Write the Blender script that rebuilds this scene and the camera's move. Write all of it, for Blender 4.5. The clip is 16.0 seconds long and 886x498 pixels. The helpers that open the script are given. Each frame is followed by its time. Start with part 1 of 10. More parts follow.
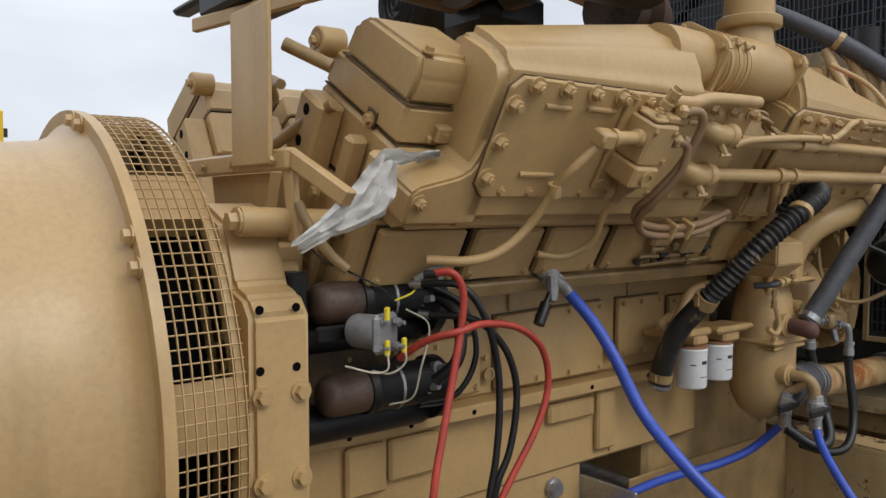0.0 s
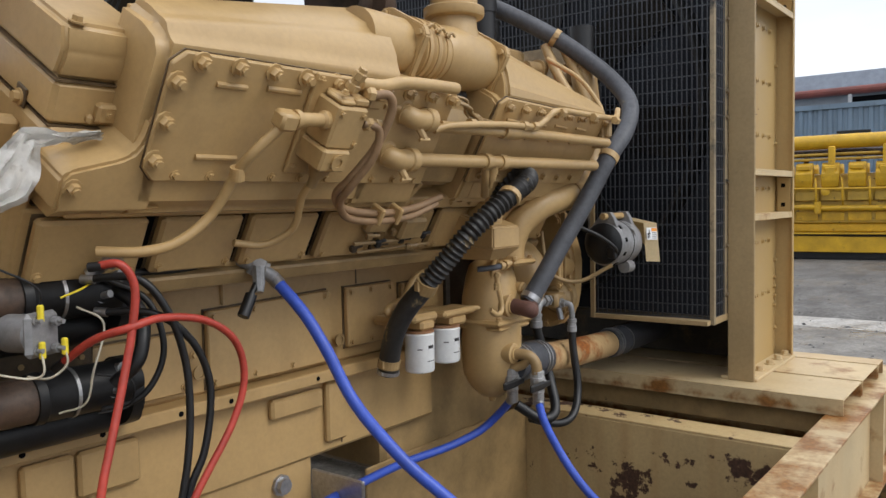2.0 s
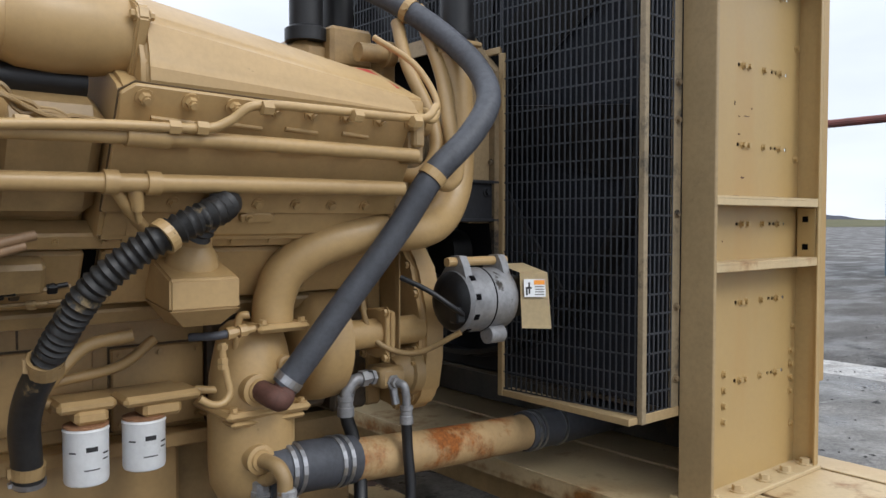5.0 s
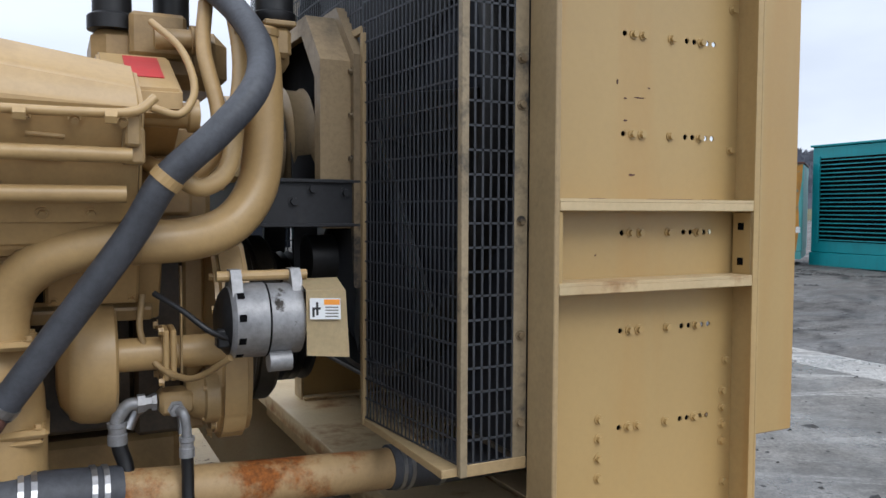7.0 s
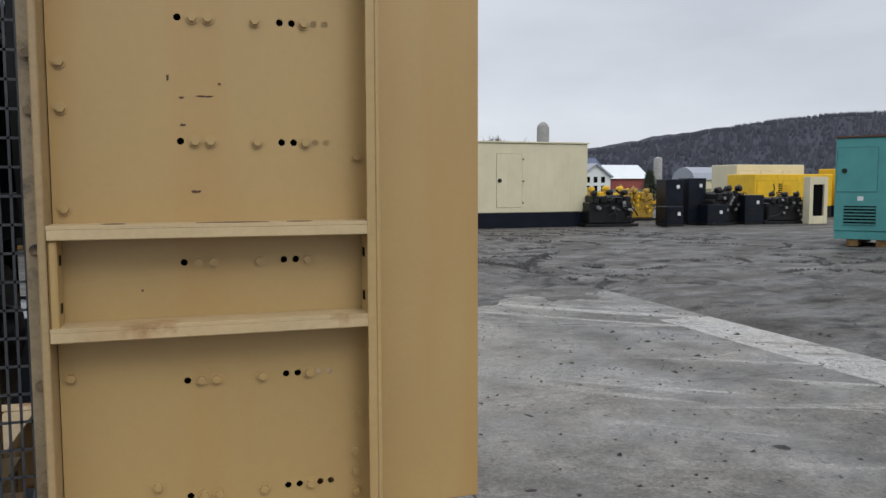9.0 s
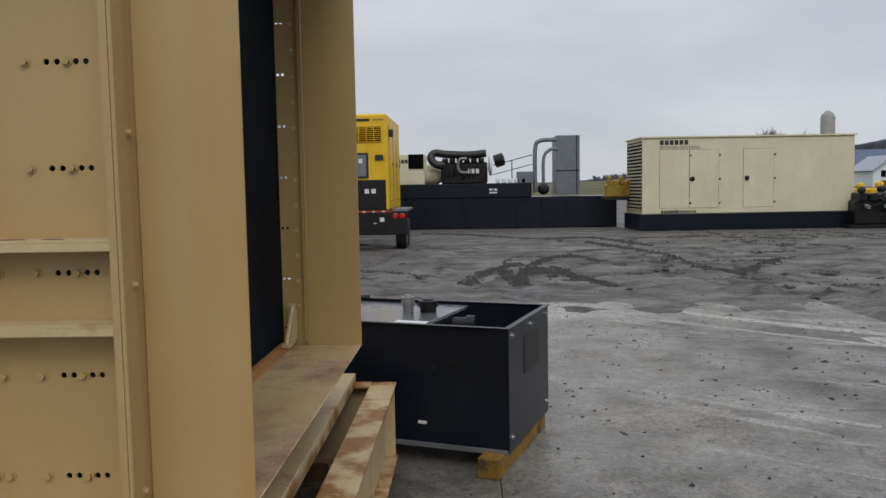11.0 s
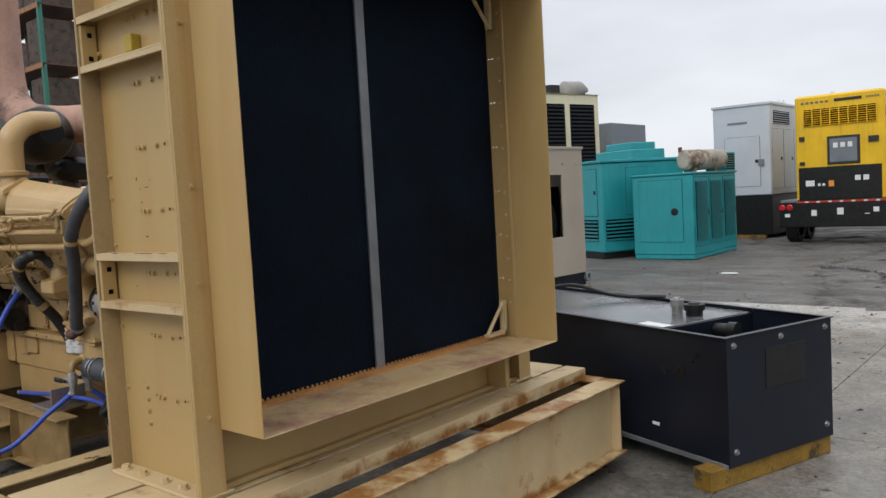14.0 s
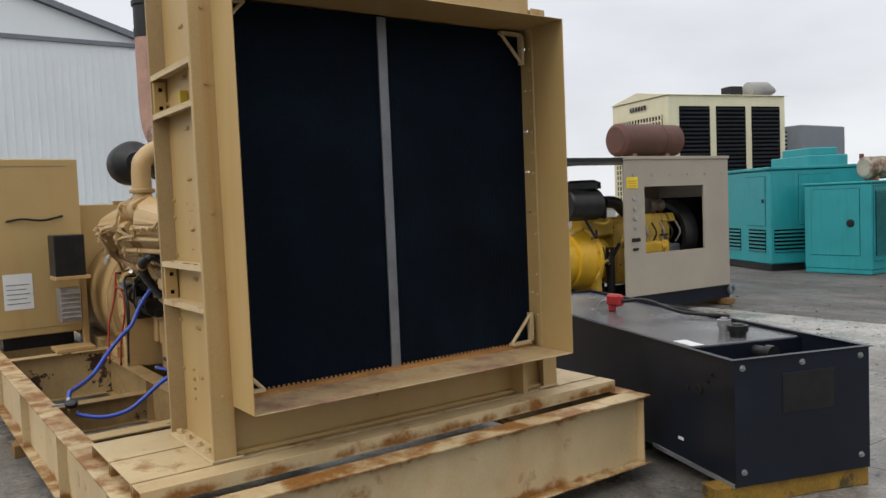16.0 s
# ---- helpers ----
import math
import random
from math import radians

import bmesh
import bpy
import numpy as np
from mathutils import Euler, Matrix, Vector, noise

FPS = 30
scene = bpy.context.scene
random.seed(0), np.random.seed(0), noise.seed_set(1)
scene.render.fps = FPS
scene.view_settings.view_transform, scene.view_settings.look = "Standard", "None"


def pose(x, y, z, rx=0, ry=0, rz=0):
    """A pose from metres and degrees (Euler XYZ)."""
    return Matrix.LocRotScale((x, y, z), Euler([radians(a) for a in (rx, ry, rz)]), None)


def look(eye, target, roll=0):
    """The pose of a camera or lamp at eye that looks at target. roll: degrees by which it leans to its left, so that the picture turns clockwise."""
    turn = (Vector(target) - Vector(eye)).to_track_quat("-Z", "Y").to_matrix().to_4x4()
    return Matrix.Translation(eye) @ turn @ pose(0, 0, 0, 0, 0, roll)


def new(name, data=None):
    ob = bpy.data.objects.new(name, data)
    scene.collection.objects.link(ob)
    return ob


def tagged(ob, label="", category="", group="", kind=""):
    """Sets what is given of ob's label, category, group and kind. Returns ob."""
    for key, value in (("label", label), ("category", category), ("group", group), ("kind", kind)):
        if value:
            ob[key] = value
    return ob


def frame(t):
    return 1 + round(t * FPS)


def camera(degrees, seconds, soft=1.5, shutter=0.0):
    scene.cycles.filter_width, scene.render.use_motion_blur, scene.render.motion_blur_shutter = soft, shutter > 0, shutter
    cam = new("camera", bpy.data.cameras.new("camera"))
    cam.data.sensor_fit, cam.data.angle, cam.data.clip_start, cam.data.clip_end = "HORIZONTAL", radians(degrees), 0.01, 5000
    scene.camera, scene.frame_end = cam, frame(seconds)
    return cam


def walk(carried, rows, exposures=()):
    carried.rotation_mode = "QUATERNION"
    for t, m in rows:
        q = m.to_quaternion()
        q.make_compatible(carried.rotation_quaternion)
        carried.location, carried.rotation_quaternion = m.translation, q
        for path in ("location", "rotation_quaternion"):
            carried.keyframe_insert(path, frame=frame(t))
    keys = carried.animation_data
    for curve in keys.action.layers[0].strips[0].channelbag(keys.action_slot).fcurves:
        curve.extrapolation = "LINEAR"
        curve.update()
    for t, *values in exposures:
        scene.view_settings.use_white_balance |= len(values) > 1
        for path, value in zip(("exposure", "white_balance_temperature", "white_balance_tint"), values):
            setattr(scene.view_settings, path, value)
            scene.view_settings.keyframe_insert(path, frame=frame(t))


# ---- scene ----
cam = camera(58.7, 16.0)
PATH = [
    (0, (0.289, -2.194, 1.495), (1.516, -0.619, 1.384), -0.06),
    (0.5, (0.331, -2.257, 1.485), (1.743, -0.846, 1.367), 0.62),
    (1, (0.326, -2.247, 1.456), (1.946, -1.079, 1.345), -0.27),
    (1.5, (0.368, -2.233, 1.455), (1.983, -1.059, 1.333), -1.04),
    (2, (0.515, -2.337, 1.457), (2.097, -1.119, 1.338), -1.17),
    (2.5, (0.815, -2.543, 1.513), (2.359, -1.276, 1.399), -0.51),
    (3, (1.062, -2.593, 1.490), (2.570, -1.285, 1.374), -0.38),
    (3.5, (1.370, -2.555, 1.484), (2.894, -1.264, 1.374), 0.61),
    (5.8, (2.520, -2.734, 1.532), (3.580, -1.039, 1.455), 0.03),
    (6, (2.631, -2.776, 1.542), (3.650, -1.057, 1.456), 0.19),
    (6.5, (2.926, -2.887, 1.569), (3.881, -1.132, 1.471), 0.37),
    (7, (3.255, -2.902, 1.557), (4.139, -1.111, 1.457), 0.23),
    (7.5, (3.581, -2.942, 1.589), (4.402, -1.122, 1.476), 0.06),
    (8, (3.977, -3.052, 1.619), (4.720, -1.200, 1.485), 0.47),
    (8.5, (4.360, -3.052, 1.629), (5.024, -1.171, 1.480), 0.37),
    (8.7, (4.508, -3.040, 1.660), (5.142, -1.150, 1.505), 0.15),
    (10.8, (5.874, -3.181, 1.690), (5.958, -1.189, 1.534), -1.00),
    (11, (6.016, -3.199, 1.705), (5.955, -1.206, 1.548), -1.00),
    (11.5, (6.352, -3.171, 1.698), (6.053, -1.200, 1.540), -1.34),
    (12, (6.663, -3.131, 1.718), (6.124, -1.211, 1.562), -2.51),
    (12.5, (7.031, -3.155, 1.731), (6.124, -1.379, 1.585), -3.15),
    (13, (7.316, -3.082, 1.724), (6.208, -1.423, 1.588), -3.00),
    (13.5, (7.602, -2.976, 1.758), (6.401, -1.383, 1.619), -3.30),
    (14, (7.972, -2.974, 1.768), (6.690, -1.444, 1.631), -3.22),
    (14.5, (8.225, -2.912, 1.793), (6.876, -1.443, 1.651), -1.92),
    (15, (8.543, -2.818, 1.830), (7.113, -1.426, 1.698), -1.56),
    (15.5, (8.877, -2.746, 1.844), (7.373, -1.433, 1.724), -1.67),
    (16, (9.119, -2.562, 1.851), (7.496, -1.399, 1.738), -2.40),
]
walk(cam, [(t, look(eye, target, roll)) for t, eye, target, roll in PATH], exposures=[(0, 0.25, 6500, 10), (1.5, 0.55, 6500, 10), (3, 0.5, 6500, 10), (3.7, 0.42, 6450, 10), (6.5, 0.55, 6050, 10), (7.3, 0.25, 6050, 10), (8.5, 0.02, 6400, 10), (11, -0.25, 6500, 10), (12, -0.08, 6500, 10), (14, 0.2, 6600, 10), (16, 0.22, 6750, 10)])

# ---- light: overcast sky, wide weak sun ----
world = bpy.data.worlds.new("overcast")
scene.world = world
world.use_nodes = True
wn, wl = world.node_tree.nodes, world.node_tree.links
wn.clear()
w_out = wn.new("ShaderNodeOutputWorld")
w_bg = wn.new("ShaderNodeBackground")
w_sky = wn.new("ShaderNodeTexSky")
w_sky.sky_type = "NISHITA"
w_sky.sun_disc = False
w_sky.sun_elevation, w_sky.sun_rotation = radians(38), radians(200)
w_co = wn.new("ShaderNodeTexCoord")
w_sep = wn.new("ShaderNodeSeparateXYZ")
w_map = wn.new("ShaderNodeMapping")
w_map.inputs["Scale"].default_value = (1.0, 1.0, 3.2)
w_noise = wn.new("ShaderNodeTexNoise")
w_noise.inputs["Scale"].default_value = 2.2
w_noise.inputs["Detail"].default_value = 5
w_ramp = wn.new("ShaderNodeValToRGB")
w_ramp.color_ramp.elements[0].position, w_ramp.color_ramp.elements[0].color = 0.0, (0.76, 0.79, 0.835, 1)
w_ramp.color_ramp.elements[1].position, w_ramp.color_ramp.elements[1].color = 0.9, (1.25, 1.28, 1.34, 1)
e = w_ramp.color_ramp.elements.new(0.16)
e.color = (0.68, 0.715, 0.775, 1)
w_cl = wn.new("ShaderNodeValToRGB")
w_cl.color_ramp.elements[0].position, w_cl.color_ramp.elements[0].color = 0.3, (0.82, 0.83, 0.85, 1)
w_cl.color_ramp.elements[1].position, w_cl.color_ramp.elements[1].color = 0.7, (1.1, 1.1, 1.1, 1)
w_mul = wn.new("ShaderNodeMix")
w_mul.data_type, w_mul.blend_type = "RGBA", "MULTIPLY"
w_mul.inputs["Factor"].default_value = 1.0
w_dim = wn.new("ShaderNodeMix")
w_dim.data_type, w_dim.blend_type = "RGBA", "MIX"
w_dim.inputs["Factor"].default_value = 0.96
w_scl = wn.new("ShaderNodeVectorMath")
w_scl.operation = "SCALE"
w_scl.inputs["Scale"].default_value = 0.1
wl.new(w_co.outputs["Generated"], w_sep.inputs[0])
wl.new(w_co.outputs["Generated"], w_map.inputs[0])
wl.new(w_map.outputs[0], w_noise.inputs["Vector"])
wl.new(w_sep.outputs["Z"], w_ramp.inputs["Fac"])
wl.new(w_noise.outputs["Fac"], w_cl.inputs["Fac"])
wl.new(w_ramp.outputs["Color"], w_mul.inputs["A"])
wl.new(w_cl.outputs["Color"], w_mul.inputs["B"])
wl.new(w_sky.outputs["Color"], w_scl.inputs[0])
wl.new(w_scl.outputs["Vector"], w_dim.inputs["A"])
wl.new(w_mul.outputs["Result"], w_dim.inputs["B"])
wl.new(w_dim.outputs["Result"], w_bg.inputs["Color"])
w_bg.inputs["Strength"].default_value = 1.0
wl.new(w_bg.outputs[0], w_out.inputs[0])
sun = new("sun", bpy.data.lights.new("sun", "SUN"))
sun.data.energy, sun.data.angle, sun.data.color = 0.9, radians(25), (1.0, 0.96, 0.9)
sun.matrix_world = look((6, -14, 14), (3, 0, 1))


# ---- materials ----
def material(name, base, rough=0.5, metal=0.0, var=0.12, scale=6.0, bump=0.15, bscale=60.0,
             patch=None, patch_at=0.62, patch_scale=3.0, patch_rough=0.85, patch_soft=0.05, streak=None, streak_amt=0.35, streak_scale=(9, 9, 0.7), coat=0.0, edge=0.04, spec=0.5, rim=None, rim_at=0.66, rim_heights=()):
    """Paint or bare surface: base colour with two scales of variation, optional patches (rust, dirt) and vertical streaks."""
    m = bpy.data.materials.new(name)
    m.use_nodes = True
    n, l = m.node_tree.nodes, m.node_tree.links
    b = n["Principled BSDF"]
    co = n.new("ShaderNodeTexCoord")
    info = n.new("ShaderNodeObjectInfo")
    off = n.new("ShaderNodeVectorMath")
    off.operation = "MULTIPLY_ADD"
    off.inputs[1].default_value = (1, 1, 1)
    l.new(co.outputs["Object"], off.inputs[0])
    l.new(info.outputs["Random"], off.inputs[2])

    def noise_at(sc, detail, rough_=0.55):
        t = n.new("ShaderNodeTexNoise")
        t.inputs["Scale"].default_value, t.inputs["Detail"].default_value, t.inputs["Roughness"].default_value = sc, detail, rough_
        l.new(off.outputs[0], t.inputs["Vector"])
        return t

    def ramp(src, p0, c0, p1, c1):
        r = n.new("ShaderNodeValToRGB")
        r.color_ramp.elements[0].position, r.color_ramp.elements[0].color = p0, c0
        r.color_ramp.elements[1].position, r.color_ramp.elements[1].color = p1, c1
        l.new(src, r.inputs["Fac"])
        return r

    def mix(fac, a, bb, blend="MIX"):
        x = n.new("ShaderNodeMix")
        x.data_type, x.blend_type = "RGBA", blend
        for sock, v in (("Factor", fac), ("A", a), ("B", bb)):
            s = x.inputs[sock]
            if isinstance(v, (int, float)):
                s.default_value = v
            elif isinstance(v, tuple):
                s.default_value = v
            else:
                l.new(v, s)
        return x.outputs["Result"]

    big, fine = noise_at(scale, 5), noise_at(bscale, 4, 0.7)
    lo = tuple(c * (1 - var) for c in base) + (1,)
    hi = tuple(min(1, c * (1 + var)) for c in base) + (1,)
    col = ramp(big.outputs["Fac"], 0.3, lo, 0.72, hi).outputs["Color"]
    speck = ramp(fine.outputs["Fac"], 0.3, (1 - edge * 3, 1 - edge * 3, 1 - edge * 3, 1), 0.6, (1, 1, 1, 1)).outputs["Color"]
    col = mix(1.0, col, speck, "MULTIPLY")
    rough_out = None
    if streak:
        mp = n.new("ShaderNodeMapping")
        mp.inputs["Scale"].default_value = streak_scale
        l.new(off.outputs[0], mp.inputs[0])
        t = n.new("ShaderNodeTexNoise")
        t.inputs["Scale"].default_value, t.inputs["Detail"].default_value = 1.6, 5
        l.new(mp.outputs[0], t.inputs["Vector"])
        f = ramp(t.outputs["Fac"], 0.5, (0, 0, 0, 1), 0.78, (streak_amt,) * 3 + (1,)).outputs["Color"]
        col = mix(f, col, streak + (1,))
    if patch:
        t = noise_at(patch_scale, 9, 0.68)
        f = ramp(t.outputs["Fac"], patch_at, (0, 0, 0, 1), patch_at + patch_soft, (1, 1, 1, 1)).outputs["Color"]
        dark = tuple(c * 0.45 for c in patch) + (1,)
        pc = ramp(fine.outputs["Fac"], 0.35, dark, 0.65, patch + (1,)).outputs["Color"]
        col = mix(f, col, pc)
        r = n.new("ShaderNodeMix")
        r.inputs[2].default_value, r.inputs[3].default_value = rough, patch_rough
        l.new(f, r.inputs[0])
        rough_out = r.outputs[0]
    if rim:  # rust that creeps from the weld lines and flange edges, at these heights
        geo, sep = n.new("ShaderNodeNewGeometry"), n.new("ShaderNodeSeparateXYZ")
        l.new(geo.outputs["Position"], sep.inputs[0])
        r = n.new("ShaderNodeValToRGB")
        e = r.color_ramp.elements
        e[0].position, e[0].color = 0.0, (0.9, 0.9, 0.9, 1)
        e[1].position, e[1].color = 1.0, (0, 0, 0, 1)
        for at, v in rim_heights:
            k = e.new(at)
            k.color = (v, v, v, 1)
        l.new(sep.outputs["Z"], r.inputs["Fac"])
        t = noise_at(4.5, 9, 0.62)
        add = n.new("ShaderNodeMath")
        add.operation = "MULTIPLY_ADD"
        add.inputs[1].default_value = 0.26
        l.new(r.outputs["Color"], add.inputs[0])
        l.new(t.outputs["Fac"], add.inputs[2])
        f = ramp(add.outputs[0], rim_at, (0, 0, 0, 1), rim_at + 0.15, (1, 1, 1, 1)).outputs["Color"]
        pc = ramp(fine.outputs["Fac"], 0.32, tuple(c * 0.55 for c in rim) + (1,), 0.66, rim + (1,)).outputs["Color"]
        col = mix(f, col, pc)
    l.new(col, b.inputs["Base Color"])
    if rough_out is None:
        rr = ramp(big.outputs["Fac"], 0.3, (max(0, rough - 0.08),) * 3 + (1,), 0.7, (min(1, rough + 0.1),) * 3 + (1,))
        rough_out = rr.outputs["Color"]
    l.new(rough_out, b.inputs["Roughness"])
    b.inputs["Metallic"].default_value = metal
    b.inputs["Coat Weight"].default_value = coat
    b.inputs["Coat Roughness"].default_value = 0.25
    b.inputs["Specular IOR Level"].default_value = spec
    if bump:
        bp = n.new("ShaderNodeBump")
        bp.inputs["Strength"].default_value, bp.inputs["Distance"].default_value = bump, 0.004
        l.new(fine.outputs["Fac"], bp.inputs["Height"])
        l.new(bp.outputs["Normal"], b.inputs["Normal"])
    return m


TAN = (0.46, 0.305, 0.132)
M = {
    "tan": material("tan_paint", TAN, 0.42, var=0.10, scale=3.0, streak=(0.24, 0.145, 0.06), streak_amt=0.35, streak_scale=(5, 5, 1.5), patch=(0.16, 0.095, 0.04), patch_at=0.725, patch_scale=6, patch_rough=0.6, coat=0.12, edge=0.03, bump=0.06),
    "tan_dirty": material("tan_paint_grimy", (0.33, 0.22, 0.098), 0.45, var=0.25, scale=9, patch=(0.05, 0.035, 0.025), patch_at=0.66, patch_scale=5),
    "tan_rad": material("tan_sheet_paint", (0.43, 0.295, 0.122), 0.42, var=0.06, scale=1.4, bump=0.03, streak=(0.40, 0.21, 0.055), streak_amt=0.6, streak_scale=(3.0, 3.0, 0.35), edge=0.012, coat=0.15),
    "tan_rust": material("rusty_tan_paint", (0.545, 0.42, 0.238), 0.5, var=0.12, scale=2.2, patch=(0.24, 0.115, 0.04), patch_at=0.70, patch_soft=0.06, patch_scale=7, streak=(0.40, 0.235, 0.095), streak_amt=0.55, streak_scale=(2, 2, 0.9), edge=0.03, rim=(0.30, 0.128, 0.028), rim_at=0.598, rim_heights=((0.02, 0.8), (0.07, 0.0), (0.41, 0.0), (0.452, 0.75), (0.466, 0.95), (0.484, 0.60), (0.50, 0.85), (0.53, 0.5), (0.557, 0.14), (0.60, 0.0))),
    "tan_sooty": material("sooty_tan_paint", (0.22, 0.16, 0.09), 0.55, var=0.3, scale=2.5, edge=0.08, patch=(0.035, 0.03, 0.027), patch_at=0.52, patch_scale=1.6, patch_rough=0.7),
    # soot on the damper; under the radiator this dark colour is painted shade
    "soot_and_shade": material("soot_and_painted_shade", (0.050, 0.041, 0.030), 0.45, var=0.5, scale=4, edge=0.1, patch=(0.19, 0.13, 0.065), patch_at=0.58, patch_soft=0.15, patch_scale=2.5, spec=0.4),
    "hose_brown": material("dusty_brown_hose", (0.27, 0.165, 0.085), 0.5, var=0.2, scale=8, edge=0.06),
    "hose_dusty": material("dusty_black_hose", (0.022, 0.021, 0.020), 0.5, var=0.5, scale=7, edge=0.12, patch=(0.30, 0.22, 0.11), patch_at=0.60, patch_soft=0.06, patch_scale=11),
    "guard_sheet": material("sooted_tan_sheet", (0.30, 0.215, 0.115), 0.5, var=0.2, scale=1.5, edge=0.06, patch=(0.05, 0.044, 0.036), patch_at=0.50, patch_soft=0.22, patch_scale=1.3),
    "frame_black": material("sooty_black_frame", (0.020, 0.021, 0.025), 0.5, var=0.4, scale=3, edge=0.1, patch=(0.085, 0.072, 0.055), patch_at=0.58, patch_soft=0.2, patch_scale=3),
    "guard_plate": material("pale_tan_sheet", (0.66, 0.53, 0.31), 0.4, var=0.08, scale=4, edge=0.04, patch=(0.28, 0.17, 0.07), patch_at=0.70, patch_scale=9),
    # worn soot on the post; on the guard angle also painted shade
    "post_worn_shade": material("soot_worn_and_shaded_paint", (0.30, 0.235, 0.145), 0.5, var=0.2, scale=3, edge=0.08, patch=(0.085, 0.078, 0.068), patch_at=0.50, patch_soft=0.10, patch_scale=4.0),
    # oily grime; on the crankcase front its darkness also paints shade
    "grime_shade": material("oily_grime_and_shade", (0.075, 0.053, 0.032), 0.5, var=0.5, scale=7, edge=0.12, patch=(0.20, 0.135, 0.065), patch_at=0.60, patch_soft=0.15, patch_scale=5),
    "flange_tan": material("dusty_tan_flange", (0.37, 0.265, 0.135), 0.45, var=0.12, scale=2.0, edge=0.05, patch=(0.13, 0.105, 0.07), patch_at=0.58, patch_soft=0.2, patch_scale=2.2),
    "flange_stained": material("rust_streaked_flange", (0.45, 0.315, 0.14), 0.42, var=0.07, scale=1.4, bump=0.03, streak=(0.37, 0.17, 0.035), streak_amt=0.85, streak_scale=(8, 8, 0.22), edge=0.03),
    "yellow_engine": material("grimy_engine_yellow", (0.56, 0.325, 0.012), 0.45, var=0.2, scale=3, patch=(0.15, 0.09, 0.02), patch_at=0.60, patch_soft=0.12, patch_scale=4, edge=0.08),
    "tan_barrel": material("weathered_tan_barrel", (0.47, 0.315, 0.14), 0.40, var=0.14, scale=1.6, bump=0.05, streak=(0.27, 0.16, 0.065), streak_amt=0.6, streak_scale=(7, 1.2, 0.8), patch=(0.20, 0.12, 0.05), patch_at=0.66, patch_soft=0.10, patch_scale=3.0, patch_rough=0.6, coat=0.15, edge=0.04),
    "silencer_worn": material("flaking_silencer_paint", (0.36, 0.33, 0.27), 0.7, var=0.2, scale=3, edge=0.08, patch=(0.17, 0.085, 0.04), patch_at=0.50, patch_soft=0.10, patch_scale=1.8),
    "needles": material("dark_green_needles", (0.030, 0.042, 0.022), 0.8, var=0.4, scale=2),
    "timber_ochre": material("ochre_painted_timber", (0.27, 0.15, 0.016), 0.7, var=0.35, scale=5, edge=0.12, bump=0.3, patch=(0.09, 0.06, 0.02), patch_at=0.58, patch_scale=4),
    "wire_ivory": material("dirty_ivory_wire", (0.50, 0.46, 0.36), 0.5, var=0.3, scale=20),
    "rust_dark": material("dark_brown_rust", (0.11, 0.048, 0.034), 0.7, var=0.3, scale=4, edge=0.1),
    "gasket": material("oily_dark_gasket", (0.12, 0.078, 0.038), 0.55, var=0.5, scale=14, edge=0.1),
    "rust": material("rusty_steel", (0.33, 0.17, 0.085), 0.8, var=0.35, scale=7, edge=0.1, bump=0.3),
    "rust_pink": material("faded_rust_pipe", (0.42, 0.25, 0.19), 0.75, var=0.18, scale=4, edge=0.06, streak=(0.15, 0.07, 0.05), patch=(0.06, 0.045, 0.04), patch_at=0.58, patch_soft=0.12, patch_scale=2.2),
    "rust_pipe": material("rust_stained_paint", (0.46, 0.31, 0.15), 0.5, var=0.15, scale=4, patch=(0.36, 0.115, 0.018), patch_at=0.47, patch_soft=0.10, patch_scale=2.8),
    "black": material("black_rubber", (0.009, 0.009, 0.010), 0.45, var=0.3, scale=10, edge=0.1),
    "grey_hose": material("grey_rubber_hose", (0.068, 0.072, 0.084), 0.55, var=0.25, scale=9, edge=0.1, patch=(0.2, 0.18, 0.15), patch_at=0.68, patch_scale=9),
    "black_metal": material("grimy_black_metal", (0.011, 0.011, 0.0115), 0.42, var=0.5, scale=9, edge=0.12, spec=0.35, patch=(0.05, 0.042, 0.035), patch_at=0.68, patch_scale=6),
    "brown_metal": material("scorched_brown_metal", (0.075, 0.046, 0.030), 0.5, var=0.4, scale=5, edge=0.1, patch=(0.022, 0.020, 0.019), patch_at=0.52, patch_soft=0.15, patch_scale=6),
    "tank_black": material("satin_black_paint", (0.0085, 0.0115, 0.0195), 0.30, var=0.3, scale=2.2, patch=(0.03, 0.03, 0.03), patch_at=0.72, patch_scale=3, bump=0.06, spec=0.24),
    # black plate; the grey base paints in the sky's reflection on its wet top
    "tank_top": material("plate_with_painted_sheen", (0.150, 0.155, 0.165), 0.2, spec=0.8, var=0.4, scale=1.6, patch=(0.16, 0.16, 0.155), patch_at=0.60, patch_scale=1.6, patch_rough=0.35),
    "steel": material("dull_steel", (0.45, 0.45, 0.46), 0.38, metal=0.9, var=0.2, scale=12, edge=0.08),
    "alu": material("cast_aluminium", (0.42, 0.42, 0.42), 0.45, metal=0.55, var=0.22, scale=14, edge=0.1),
    "brass": material("dull_brass", (0.42, 0.30, 0.12), 0.45, metal=0.7, var=0.2, scale=15),
    "white": material("white_can", (0.72, 0.73, 0.73), 0.35, var=0.05, scale=8, bump=0.02, edge=0.03),
    "ink": material("black_print", (0.02, 0.02, 0.02), 0.6),
    "ink_grey": material("grey_print", (0.14, 0.13, 0.11), 0.6),
    "red": material("red_cable", (0.40, 0.045, 0.028), 0.42, var=0.2, scale=9, edge=0.08),
    "red_paint": material("red_paint", (0.48, 0.03, 0.03), 0.5),
    "orange": material("orange_print", (0.75, 0.28, 0.03), 0.5),
